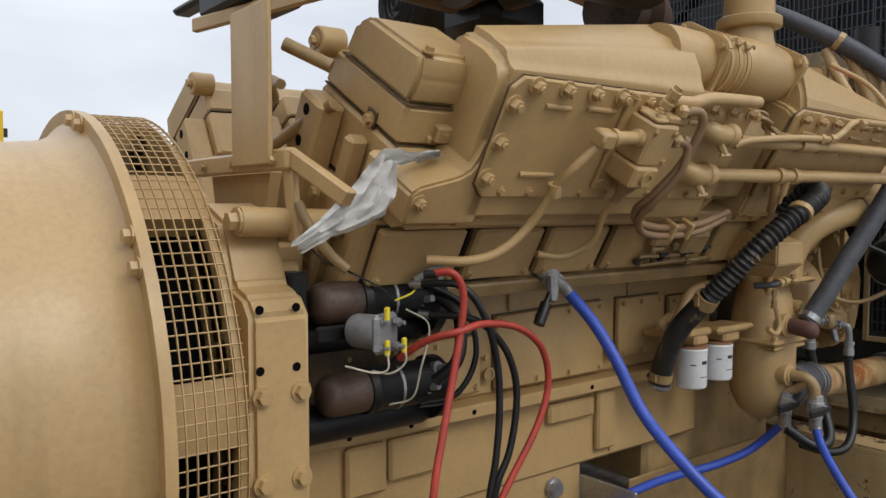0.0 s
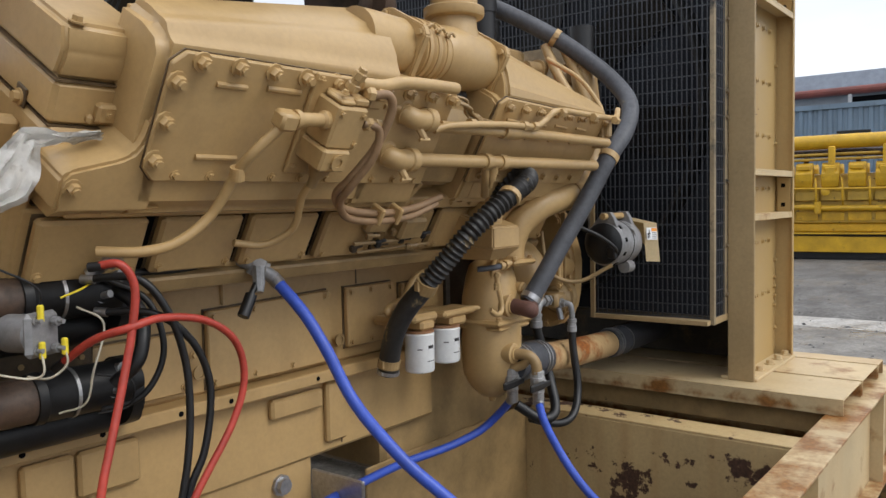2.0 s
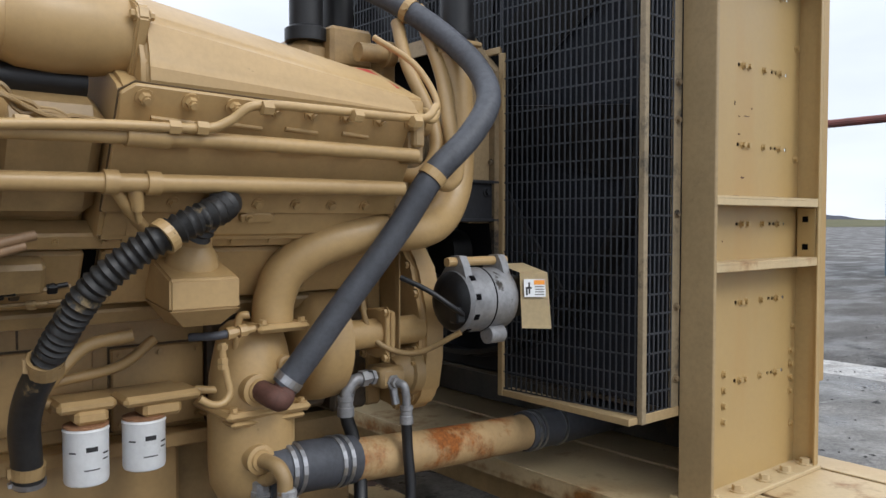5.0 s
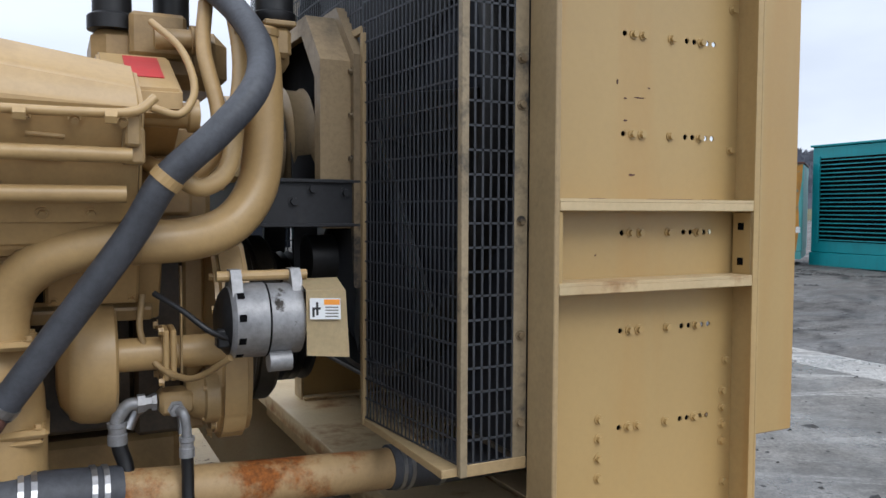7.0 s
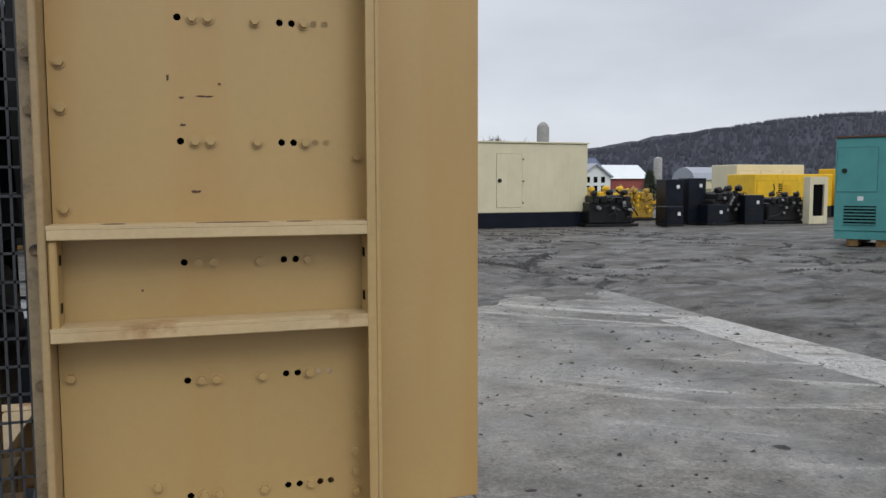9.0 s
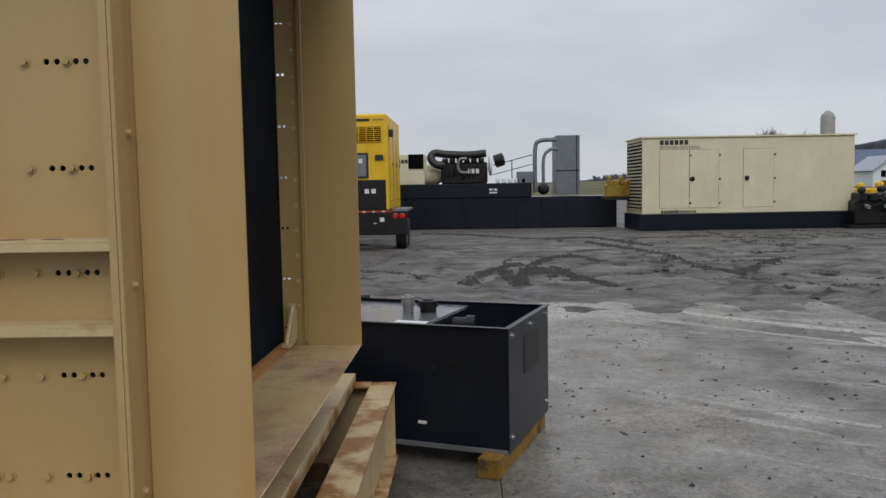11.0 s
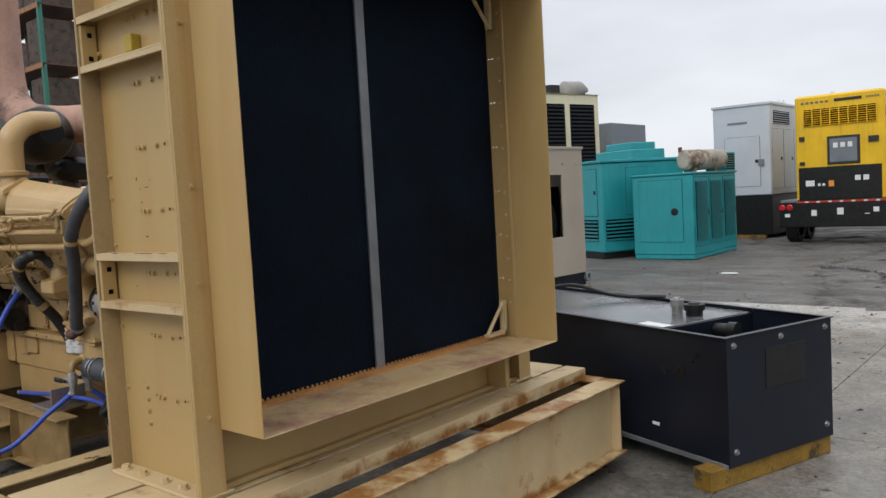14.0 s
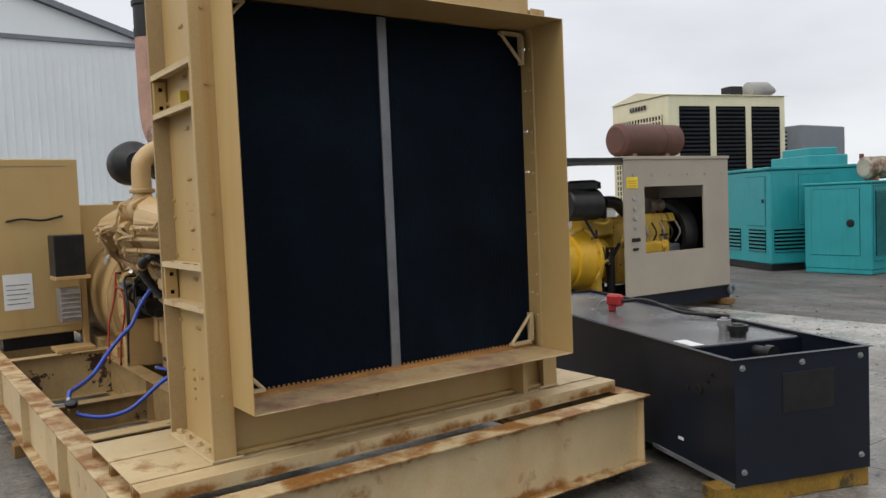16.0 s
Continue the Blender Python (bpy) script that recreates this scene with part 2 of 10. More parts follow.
    "blue": material("blue_hose", (0.035, 0.085, 0.46), 0.4, var=0.2, scale=6, edge=0.06),
    "yellow": material("yellow_paint", (0.80, 0.49, 0.010), 0.4, var=0.1, scale=2, streak=(0.35, 0.18, 0.02)),
    "yellow_tag": material("yellow_tag", (0.75, 0.6, 0.03), 0.5),
    "marker": material("dull_yellow_plastic", (0.40, 0.29, 0.03), 0.5),
    "yellow_dirty": material("grimy_yellow_paint", (0.42, 0.26, 0.03), 0.5, var=0.25, scale=4, patch=(0.10, 0.07, 0.03), patch_at=0.6, patch_scale=5),
    "teal": material("teal_paint", (0.014, 0.275, 0.305), 0.4, var=0.1, scale=1.5, streak=(0.02, 0.14, 0.13), bump=0.04),
    "teal_faded": material("faded_teal_paint", (0.075, 0.30, 0.295), 0.5, var=0.12, scale=1.8, bump=0.04, patch=(0.36, 0.17, 0.03), patch_at=0.74, patch_scale=1.0),
    "light_grey": material("light_grey_paint", (0.50, 0.545, 0.61), 0.45, var=0.06, scale=1.2, bump=0.04),
    "warm_grey": material("warm_grey_sheet", (0.36, 0.315, 0.255), 0.5, var=0.07, scale=1.4, bump=0.05),
    "mid_grey": material("grey_metal_paint", (0.16, 0.18, 0.205), 0.5, var=0.12, scale=3),
    "cream": material("cream_paint", (0.68, 0.63, 0.44), 0.45, var=0.06, scale=1.0, bump=0.03, streak=(0.40, 0.36, 0.26), streak_amt=0.2),
    "white_wall": material("ribbed_white_wall", (0.74, 0.78, 0.80), 0.5, var=0.05, scale=0.4, bump=0.02),
    "blue_cont": material("blue_grey_container", (0.15, 0.215, 0.285), 0.5, var=0.15, scale=1.2, streak=(0.07, 0.09, 0.11)),
    "green_rack": material("green_rack_paint", (0.03, 0.16, 0.12), 0.5),
    "flaked": material("flaking_tan_paint", (0.47, 0.34, 0.165), 0.5, var=0.12, scale=3, patch=(0.085, 0.04, 0.022), patch_at=0.565, patch_soft=0.02, patch_scale=3.6, edge=0.05, streak=(0.33, 0.19, 0.07), streak_amt=0.4),
    "wood": material("weathered_wood", (0.20, 0.112, 0.032), 0.7, var=0.4, scale=6, edge=0.12, bump=0.3, patch=(0.07, 0.05, 0.03), patch_at=0.58, patch_scale=4),
    "rag": material("grey_white_cloth", (0.84, 0.83, 0.80), 0.9, var=0.12, scale=16, patch=(0.38, 0.31, 0.23), patch_at=0.60, patch_soft=0.10, patch_scale=9),
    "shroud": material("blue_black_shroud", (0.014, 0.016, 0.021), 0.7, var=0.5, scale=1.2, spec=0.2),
    "mud": material("wet_dark_mud", (0.016, 0.014, 0.012), 0.5, var=0.4, scale=20),
    "sill": material("rust_worn_sill", (0.47, 0.34, 0.18), 0.5, var=0.12, scale=3, patch=(0.27, 0.125, 0.10), patch_at=0.46, patch_soft=0.16, patch_scale=1.5, streak=(0.36, 0.19, 0.07), streak_amt=0.5, streak_scale=(4, 1.2, 4), rim=(0.34, 0.15, 0.035), rim_at=0.70, rim_heights=((0.5, 0.2),)),
    "orange_rust": material("orange_rust", (0.42, 0.20, 0.06), 0.8, var=0.35, scale=6, edge=0.12),
    # near-black that stands in for shade inside holes, slots, windows and vents
    "dark": material("dark_inside_shade", (0.003, 0.003, 0.0035), 0.9, var=0.2, spec=0.1),
    "wire": material("sooty_wire", (0.050, 0.056, 0.067), 0.6, var=0.45, scale=1.2, edge=0.1, patch=(0.22, 0.16, 0.08), patch_at=0.7, patch_scale=1.5),
    "grimy_alu": material("grimy_cast_aluminium", (0.29, 0.29, 0.295), 0.45, metal=0.4, var=0.25, scale=9, edge=0.08, patch=(0.07, 0.06, 0.05), patch_at=0.64, patch_scale=8),
    "silver_strip": material("dull_zinc_strip", (0.20, 0.205, 0.22), 0.45, metal=0.4, var=0.2, scale=6),
    "lamp_red": material("red_lens", (0.5, 0.015, 0.02), 0.25),
    "solar": material("dark_blue_roof", (0.05, 0.08, 0.16), 0.3),
    "roof_grey": material("grey_roof", (0.33, 0.36, 0.42), 0.5),
    "barn_red": material("barn_red", (0.30, 0.075, 0.065), 0.7),
    "red_brown": material("rust_red_pipe", (0.17, 0.045, 0.035), 0.6, var=0.3, scale=2),
    "concrete": material("pale_concrete", (0.33, 0.325, 0.31), 0.75, var=0.15, scale=1.5, edge=0.08),
}


# ---- building tools ----
def rot_to(d):
    return Vector(d).normalized().to_track_quat("Z", "Y").to_matrix().to_4x4()


def put(bm, verts, faces, m=None):
    vs = [bm.verts.new(m @ Vector(v) if m else v) for v in verts]
    for f in faces:
        try:
            bm.faces.new([vs[i] for i in f])
        except ValueError:
            pass
    return vs


def box(bm, a, b, m=None, c=0.0):
    """A box between two corners; c: chamfer of its edges."""
    lo = [min(p, q) for p, q in zip(a, b)]
    hi = [max(p, q) for p, q in zip(a, b)]
    c = min(c, *(0.45 * (q - p) for p, q in zip(lo, hi)))
    if c <= 0:
        v = [(x, y, z) for x in (lo[0], hi[0]) for y in (lo[1], hi[1]) for z in (lo[2], hi[2])]
        put(bm, v, [(0, 1, 3, 2), (4, 6, 7, 5), (0, 4, 5, 1), (2, 3, 7, 6), (0, 2, 6, 4), (1, 5, 7, 3)], m)
        return
    t = bmesh.new()
    v = [(x, y, z) for x in (lo[0], hi[0]) for y in (lo[1], hi[1]) for z in (lo[2], hi[2])]
    put(t, v, [(0, 1, 3, 2), (4, 6, 7, 5), (0, 4, 5, 1), (2, 3, 7, 6), (0, 2, 6, 4), (1, 5, 7, 3)])
    bmesh.ops.bevel(t, geom=t.edges[:], offset=c, segments=1, affect="EDGES")
    merge(bm, t, m)


def merge(bm, t, m=None):
    t.verts.index_update()
    put(bm, [v.co.copy() for v in t.verts], [[v.index for v in f.verts] for f in t.faces], m)
    t.free()


def prism(bm, pts, axis, a, b, m=None, c=0.0, seg=2):
    """A polygon drawn across an axis and drawn out along it from a to b. axis x: (y, z); y: (x, z); z: (x, y)."""
    def at(p, k):
        return {"x": (k, p[0], p[1]), "y": (p[0], k, p[1]), "z": (p[0], p[1], k)}[axis]
    n = len(pts)
    v = [at(p, a) for p in pts] + [at(p, b) for p in pts]
    f = [tuple(range(n)), tuple(range(2 * n - 1, n - 1, -1))] + [(i, i + n, (i + 1) % n + n, (i + 1) % n) for i in range(n)]
    t = bmesh.new()
    put(t, v, f)
    bmesh.ops.recalc_face_normals(t, faces=t.faces[:])
    if c:
        bmesh.ops.bevel(t, geom=t.edges[:], offset=c, segments=seg, affect="EDGES", clamp_overlap=True)
    merge(bm, t, m)


def cyl(bm, p, q, r, r2=None, n=16, m=None, cap=True, bev=0.0):
    p, q = Vector(p), Vector(q)
    r2 = r if r2 is None else r2
    t = rot_to(q - p)
    h = (q - p).length
    rings = [(0, r), (h, r2)]
    if bev:
        rings = [(0, r - bev), (bev, r), (h - bev, r2), (h, r2 - bev)]
    v = []
    for zz, rr in rings:
        v += [p + (t @ Vector((rr * math.cos(2 * math.pi * i / n), rr * math.sin(2 * math.pi * i / n), zz))) for i in range(n)]
    f = []
    for k in range(len(rings) - 1):
        f += [(k * n + i, k * n + (i + 1) % n, (k + 1) * n + (i + 1) % n, (k + 1) * n + i) for i in range(n)]
    if cap:
        f += [tuple(range(n - 1, -1, -1)), tuple(range((len(rings) - 1) * n, len(rings) * n))]
    put(bm, v, f, m)


def lathe(bm, p, d, rings, n=24, m=None, cap=True):
    """A turned body: rings of (distance along d from p, radius)."""
    p, t = Vector(p), rot_to(d)
    v, f = [], []
    for zz, rr in rings:
        v += [p + (t @ Vector((rr * math.cos(2 * math.pi * i / n), rr * math.sin(2 * math.pi * i / n), zz))) for i in range(n)]
    for k in range(len(rings) - 1):
        f += [(k * n + i, k * n + (i + 1) % n, (k + 1) * n + (i + 1) % n, (k + 1) * n + i) for i in range(n)]
    if cap:
        f += [tuple(range(n - 1, -1, -1)), tuple(range((len(rings) - 1) * n, len(rings) * n))]
    put(bm, v, f, m)


def smooth_line(pts, per=8):
    P = [Vector(p) for p in pts]
    if len(P) < 3:
        return P
    P = [2 * P[0] - P[1]] + P + [2 * P[-1] - P[-2]]
    out = []
    for i in range(1, len(P) - 2):
        a, b, c, d = P[i - 1], P[i], P[i + 1], P[i + 2]
        for k in range(per):
            t = k / per
            out.append(0.5 * (2 * b + (c - a) * t + (2 * a - 5 * b + 4 * c - d) * t * t + (3 * b - a - 3 * c + d) * t * t * t))
    return out + [P[-2]]


def tube(bm, pts, r, n=10, m=None, per=8, ribs=0.0, pitch=0.02):
    """A hose or pipe along a smooth line; ribs: the height of corrugations of that pitch."""
    line = smooth_line(pts, per) if per else [Vector(p) for p in pts]
    if ribs:
        fine, run = [line[0]], 0.0
        for a, b in zip(line, line[1:]):
            k = max(1, int((b - a).length / (pitch / 4)))
            fine += [a.lerp(b, (j + 1) / k) for j in range(k)]
        line = fine
    up = Vector((0.13, 0.31, 0.94))
    v, f, run = [], [], 0.0
    for i, p in enumerate(line):
        d = (line[min(i + 1, len(line) - 1)] - line[max(i - 1, 0)]).normalized()
        up = (up - d * up.dot(d)).normalized()
        side = d.cross(up)
        if i:
            run += (p - line[i - 1]).length
        rr = r + (ribs * (0.5 + 0.5 * math.cos(2 * math.pi * run / pitch)) if ribs else 0.0)
        v += [p + rr * (math.cos(2 * math.pi * k / n) * up + math.sin(2 * math.pi * k / n) * side) for k in range(n)]
    for i in range(len(line) - 1):
        f += [(i * n + k, i * n + (k + 1) % n, (i + 1) * n + (k + 1) % n, (i + 1) * n + k) for k in range(n)]
    f += [tuple(range(n - 1, -1, -1)), tuple(range((len(line) - 1) * n, len(line) * n))]
    put(bm, v, f, m)


def band(bm, p, d, r, w, n=20, m=None):
    """A clamp round a hose at p, across the direction d, with its screw."""
    d = Vector(d).normalized()
    p = Vector(p)
    cyl(bm, p - d * w / 2, p + d * w / 2, r, n=n, m=m)
    s = rot_to(d) @ Vector((1, 0, 0))
    box(bm, (-0.006, -w * 0.4, -0.004), (0.012, w * 0.4, 0.006), (m or Matrix()) @ Matrix.Translation(p + s * r) @ rot_to(s))


def bolt(bm, p, d, r=0.011, m=None, h=None):
    """A hexagon bolt head on a washer."""
    p, d = Vector(p), Vector(d).normalized()
    h = h or r * 0.9
    cyl(bm, p, p + d * h * 0.3, r * 1.45, n=10, m=m)
    cyl(bm, p + d * h * 0.3, p + d * h * 1.3, r, r * 0.94, n=6, m=m)


PIECES = {"pan_pad", "cast_rib", "line_nut", "linkage_fitting", "pipe_union", "wire", "rung_cheek", "pipework", "air_filter", "bracket", "cable_tag", "filter_can", "port_gap",
          "core_hole", "rail_hole", "housing_hole", "alternator_slot", "stand", "lift_slot", "red_triangle", "pump_flange", "hose_fitting", "rear_line", "coolant_pipe", "lid_rib", "core_plug", "can_print", "name_bar"}


def islands(bm):
    """The separate pieces of a mesh, each as a mesh of its own."""
    seen, out = set(), []
    for v in bm.verts:
        if v in seen:
            continue
        stack, found = [v], []
        seen.add(v)
        while stack:
            a = stack.pop()
            found.append(a)
            for ed in a.link_edges:
                b = ed.other_vert(a)
                if b not in seen:
                    seen.add(b)
                    stack.append(b)
        index = {a: i for i, a in enumerate(found)}
        t = bmesh.new()
        put(t, [a.co.copy() for a in found], [[index[q] for q in f.verts] for f in bm.faces if f.verts[0] in index])
        out.append(t)
    return out


def part(name, bm, mat_, parent=None, label="", smooth=0, kind=""):
    if name in PIECES:
        bits = islands(bm)
        if len(bits) > 1:
            bm.free()
            made = [part_mesh(name, t, mat_, parent, label, smooth, kind) for t in bits]
            return made[0]
        bits[0].free()
    return part_mesh(name, bm, mat_, parent, label, smooth, kind)


def part_mesh(name, bm, mat_, parent=None, label="", smooth=0, kind=""):
    me = bpy.data.meshes.new(name)
    bmesh.ops.recalc_face_normals(bm, faces=bm.faces[:])
    bm.to_mesh(me)
    bm.free()
    if smooth:
        me.polygons.foreach_set("use_smooth", [True] * len(me.polygons))
        me.set_sharp_from_angle(angle=radians(smooth))
    me.materials.append(M[mat_] if isinstance(mat_, str) else mat_)
    ob = new(name, me)
    if parent:
        ob.parent = parent
        ob.matrix_parent_inverse = parent.matrix_world.inverted()
    if label or kind:
        tagged(ob, label=label, kind=kind)
    return ob


def thing(name, at, label, category, group="", kind=""):
    ob = new(name)
    ob.empty_display_size = 0.1
    ob.location = at
    bpy.context.view_layer.update()
    return tagged(ob, label, category, group, kind)


def one(name, make, mat_, parent=None, label="", smooth=0):
    """One part whose mesh make(bm) builds."""
    bm = bmesh.new()
    make(bm)
    return part(name, bm, mat_, parent, label, smooth)


SINGLE = {"rung_cheek", "pan_pad", "support_beam", "frame_grid", "handle", "sticker", "plate", "reflective_tape", "decal_line", "instrument", "saddle", "vent_slat",
          "label_plate", "hood_slat", "switch", "muffler_foot", "rib", "hinge", "grille_slat", "wall_rib", "upright", "beam", "stock", "window", "regulator", "skid_foot",
          "notice_line", "sign_line", "cast_rib", "rail", "end_rib", "bank_rib", "shelf_lip", "floor_beam", "shell_plate", "tank_section", "label_text", "side_sheet", "fin", "door_seam", "mount_leg", "rocker_box", "deck_box", "shelf_box"}


def boxes(name, spec, mat_, parent=None, label="", c=0.004, m=None):
    """One part that is a few joined boxes, each as six numbers; countable pieces become parts of their own."""
    if name in SINGLE and len(spec) > 1:
        made = [boxes(name, [s], mat_, parent, label, c, m) for s in spec]
        return made[0]
    bm = bmesh.new()
    for s in spec:
        box(bm, s[:3], s[3:6], m, c)
    return part(name, bm, mat_, parent, label)


def share(name, ob, m, parent, label=""):
    """Another piece with the mesh of ob, at the place m."""
    o = new(name, ob.data)
    o.parent = parent
    o.matrix_parent_inverse = parent.matrix_world.inverted()
    o.matrix_world = m
    if label:
        tagged(o, label=label)
    return o


def bolts(parent, places, d, r=0.011, mat_="tan", name="bolt", m=None, h=None):
    """Bolts of one size, each a piece of its own on one shared mesh."""
    bm = bmesh.new()
    bolt(bm, (0, 0, 0), (0, 0, 1), r, None, h)
    if h:
        cyl(bm, (0, 0, h * 1.3), (0, 0, h * 1.75), r * 0.6, n=8)
    first = None
    base = m or Matrix()
    for p in places:
        w = base @ Matrix.Translation(p) @ rot_to(d)
        if first is None:
            first = part(name, bm, mat_)
            first.parent = parent
            first.matrix_parent_inverse = parent.matrix_world.inverted()
            first.matrix_world = w
        else:
            share(name, first, w, parent)


def plate_holes(bm, x0, x1, z0, z1, rows, r, y, m=None, n=8):
    """A thin plate in the plane y with round holes: rows of (z, [x, ...]), z rising."""
    def quad(a, b, c, d):
        if b - a > 1e-6 and d - c > 1e-6:
            put(bm, [(a, y, c), (b, y, c), (b, y, d), (a, y, d)], [(0, 1, 2, 3)], m)
    h, z = r * 1.25, z0
    for zc, xs in rows:
        quad(x0, x1, z, zc - h)
        x = x0
        for xc in xs:
            quad(x, xc - h, zc - h, zc + h)
            sq, ci = [], []
            for i in range(n):
                a = 2 * math.pi * (i + 0.5) / n
                cx, cz = math.cos(a), math.sin(a)
                k = h / max(abs(cx), abs(cz))
                sq.append((xc + cx * k, y, zc + cz * k))
                ci.append((xc + cx * r, y, zc + cz * r))
            put(bm, sq + ci, [(i, (i + 1) % n, n + (i + 1) % n, n + i) for i in range(n)], m)
            for sx, sz in ((1, 1), (1, -1), (-1, 1), (-1, -1)):
                near = sorted(range(n), key=lambda i: (sq[i][0] - xc - sx * h) ** 2 + (sq[i][2] - zc - sz * h) ** 2)[:2]
                put(bm, [sq[near[0]], sq[near[1]], (xc + sx * h, y, zc + sz * h)], [(0, 1, 2)], m)
            x = xc + h
        quad(x, x1, zc - h, zc + h)
        z = zc + h
    quad(x0, x1, z, z1)


def grid_bars(bm, o, u, v, nu, nv, w, d, m=None):
    """A flat grid of bars from corner o along u and v: nu and nv meshes, bars w wide and d deep."""
    o, u, v = Vector(o), Vector(u), Vector(v)
    nn = u.cross(v).normalized()
    for along, across, count in ((v, u, nu), (u, v, nv)):
        step, s = across / count, across.normalized() * w / 2
        for i in range(count + 1):
            p = o + step * i
            q = [p - s, p + s, p + s + along, p - s + along]
            put(bm, [x for x in q] + [x + nn * d for x in q], [(0, 1, 2, 3), (7, 6, 5, 4), (0, 4, 5, 1), (1, 5, 6, 2), (2, 6, 7, 3), (3, 7, 4, 0)], m)


def name_bars(count, size, m, mat_, parent):
    """A maker's mark as a row of plain upright blocks."""
    for k in range(count):
        bm = bmesh.new()
        box(bm, (size * 0.78 * k, 0, 0), (size * (0.78 * k + 0.58), size * 0.72, 0.003), m)
        part("name_bar", bm, mat_, parent)


def letters(text, size, m, mat_, parent, name="lettering", bold=0.0):
    cu = bpy.data.curves.new(name, "FONT")
    cu.body, cu.size, cu.extrude, cu.offset = text, size, 0.002, bold
    tmp = bpy.data.objects.new(name, cu)
    me = bpy.data.meshes.new_from_object(tmp)
    bpy.data.objects.remove(tmp)
    me.materials.append(M[mat_])
    ob = new(name, me)
    ob.parent = parent
    ob.matrix_parent_inverse = parent.matrix_world.inverted()
    ob.matrix_world = m
    return ob


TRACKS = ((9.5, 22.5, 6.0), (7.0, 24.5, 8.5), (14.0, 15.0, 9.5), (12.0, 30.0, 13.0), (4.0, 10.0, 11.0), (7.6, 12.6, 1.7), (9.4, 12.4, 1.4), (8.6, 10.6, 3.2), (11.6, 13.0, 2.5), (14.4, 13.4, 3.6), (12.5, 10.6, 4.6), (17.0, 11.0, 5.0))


# ---- ground: one sheet to the horizon, rutted beyond the slab ----
def ground_material():
    m = bpy.data.materials.new("wet_muddy_gravel")
    m.use_nodes = True
    n, l = m.node_tree.nodes, m.node_tree.links
    b = n["Principled BSDF"]
    co = n.new("ShaderNodeTexCoord")

    def noi(sc, det, stretch=(1, 1, 1)):
        mp = n.new("ShaderNodeMapping")
        mp.inputs["Scale"].default_value = stretch
        l.new(co.outputs["Object"], mp.inputs[0])
        t = n.new("ShaderNodeTexNoise")
        t.inputs["Scale"].default_value, t.inputs["Detail"].default_value, t.inputs["Roughness"].default_value = sc, det, 0.65
        l.new(mp.outputs[0], t.inputs["Vector"])
        return t.outputs["Fac"]

    def ramp(src, *stops):
        r = n.new("ShaderNodeValToRGB")
        while len(r.color_ramp.elements) < len(stops):
            r.color_ramp.elements.new(0.5)
        for el, (p, c) in zip(r.color_ramp.elements, stops):
            el.position, el.color = p, tuple(c) + (1,)
        l.new(src, r.inputs["Fac"])
        return r.outputs["Color"]

    def mixc(a, bb, f, blend="MIX"):
        x = n.new("ShaderNodeMix")
        x.data_type, x.blend_type = "RGBA", blend
        l.new(a, x.inputs["A"]), l.new(bb, x.inputs["B"])
        if isinstance(f, float):
            x.inputs["Factor"].default_value = f
        else:
            l.new(f, x.inputs["Factor"])
        return x.outputs["Result"]

    big = noi(0.28, 6, (0.6, 1.6, 1))
    fine = noi(26, 5)
    base = ramp(big, (0.30, (0.062, 0.057, 0.053)), (0.5, (0.092, 0.086, 0.080)), (0.72, (0.145, 0.137, 0.128)))
    base = mixc(base, ramp(fine, (0.3, (0.10, 0.096, 0.09)), (0.7, (0.25, 0.24, 0.225))), ramp(noi(1.5, 10, (0.6, 1.6, 1)), (0.40, (0, 0, 0)), (0.70, (0.80,) * 3)))
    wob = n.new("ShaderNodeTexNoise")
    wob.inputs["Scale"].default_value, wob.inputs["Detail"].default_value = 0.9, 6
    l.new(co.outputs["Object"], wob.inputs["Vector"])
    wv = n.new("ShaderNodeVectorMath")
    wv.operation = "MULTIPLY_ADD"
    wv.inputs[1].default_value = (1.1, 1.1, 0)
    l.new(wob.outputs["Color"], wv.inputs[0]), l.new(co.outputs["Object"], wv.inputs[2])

    def maths(op, a, bb):
        x = n.new("ShaderNodeMath")
        x.operation = op
        for k, v in enumerate((a, bb)):
            if v is None:
                continue
            if isinstance(v, (int, float)):
                x.inputs[k].default_value = v
            else:
                l.new(v, x.inputs[k])
        return x.outputs[0]

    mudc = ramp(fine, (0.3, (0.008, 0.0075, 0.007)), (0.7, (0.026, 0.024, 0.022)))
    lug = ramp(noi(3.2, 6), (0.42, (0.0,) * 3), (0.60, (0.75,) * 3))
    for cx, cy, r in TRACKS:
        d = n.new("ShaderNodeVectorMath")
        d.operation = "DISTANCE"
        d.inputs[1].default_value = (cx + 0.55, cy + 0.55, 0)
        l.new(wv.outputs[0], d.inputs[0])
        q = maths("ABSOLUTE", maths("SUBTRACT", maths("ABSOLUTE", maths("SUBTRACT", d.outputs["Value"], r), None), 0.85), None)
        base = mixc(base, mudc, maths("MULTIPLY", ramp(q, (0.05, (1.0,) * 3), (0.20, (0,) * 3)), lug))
    grit = ramp(fine, (0.3, (0.55, 0.55, 0.55)), (0.7, (1.25, 1.25, 1.25)))
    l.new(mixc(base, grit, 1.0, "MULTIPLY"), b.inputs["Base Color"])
    l.new(ramp(noi(0.7, 5, (0.7, 1.4, 1)), (0.42, (0.42,) * 3), (0.58, (0.9,) * 3)), b.inputs["Roughness"])
    b.inputs["Specular IOR Level"].default_value = 0.32
    bp = n.new("ShaderNodeBump")
    bp.inputs["Strength"].default_value, bp.inputs["Distance"].default_value = 0.8, 0.03
    l.new(noi(7, 8), bp.inputs["Height"])
    l.new(bp.outputs[0], b.inputs["Normal"])
    return m


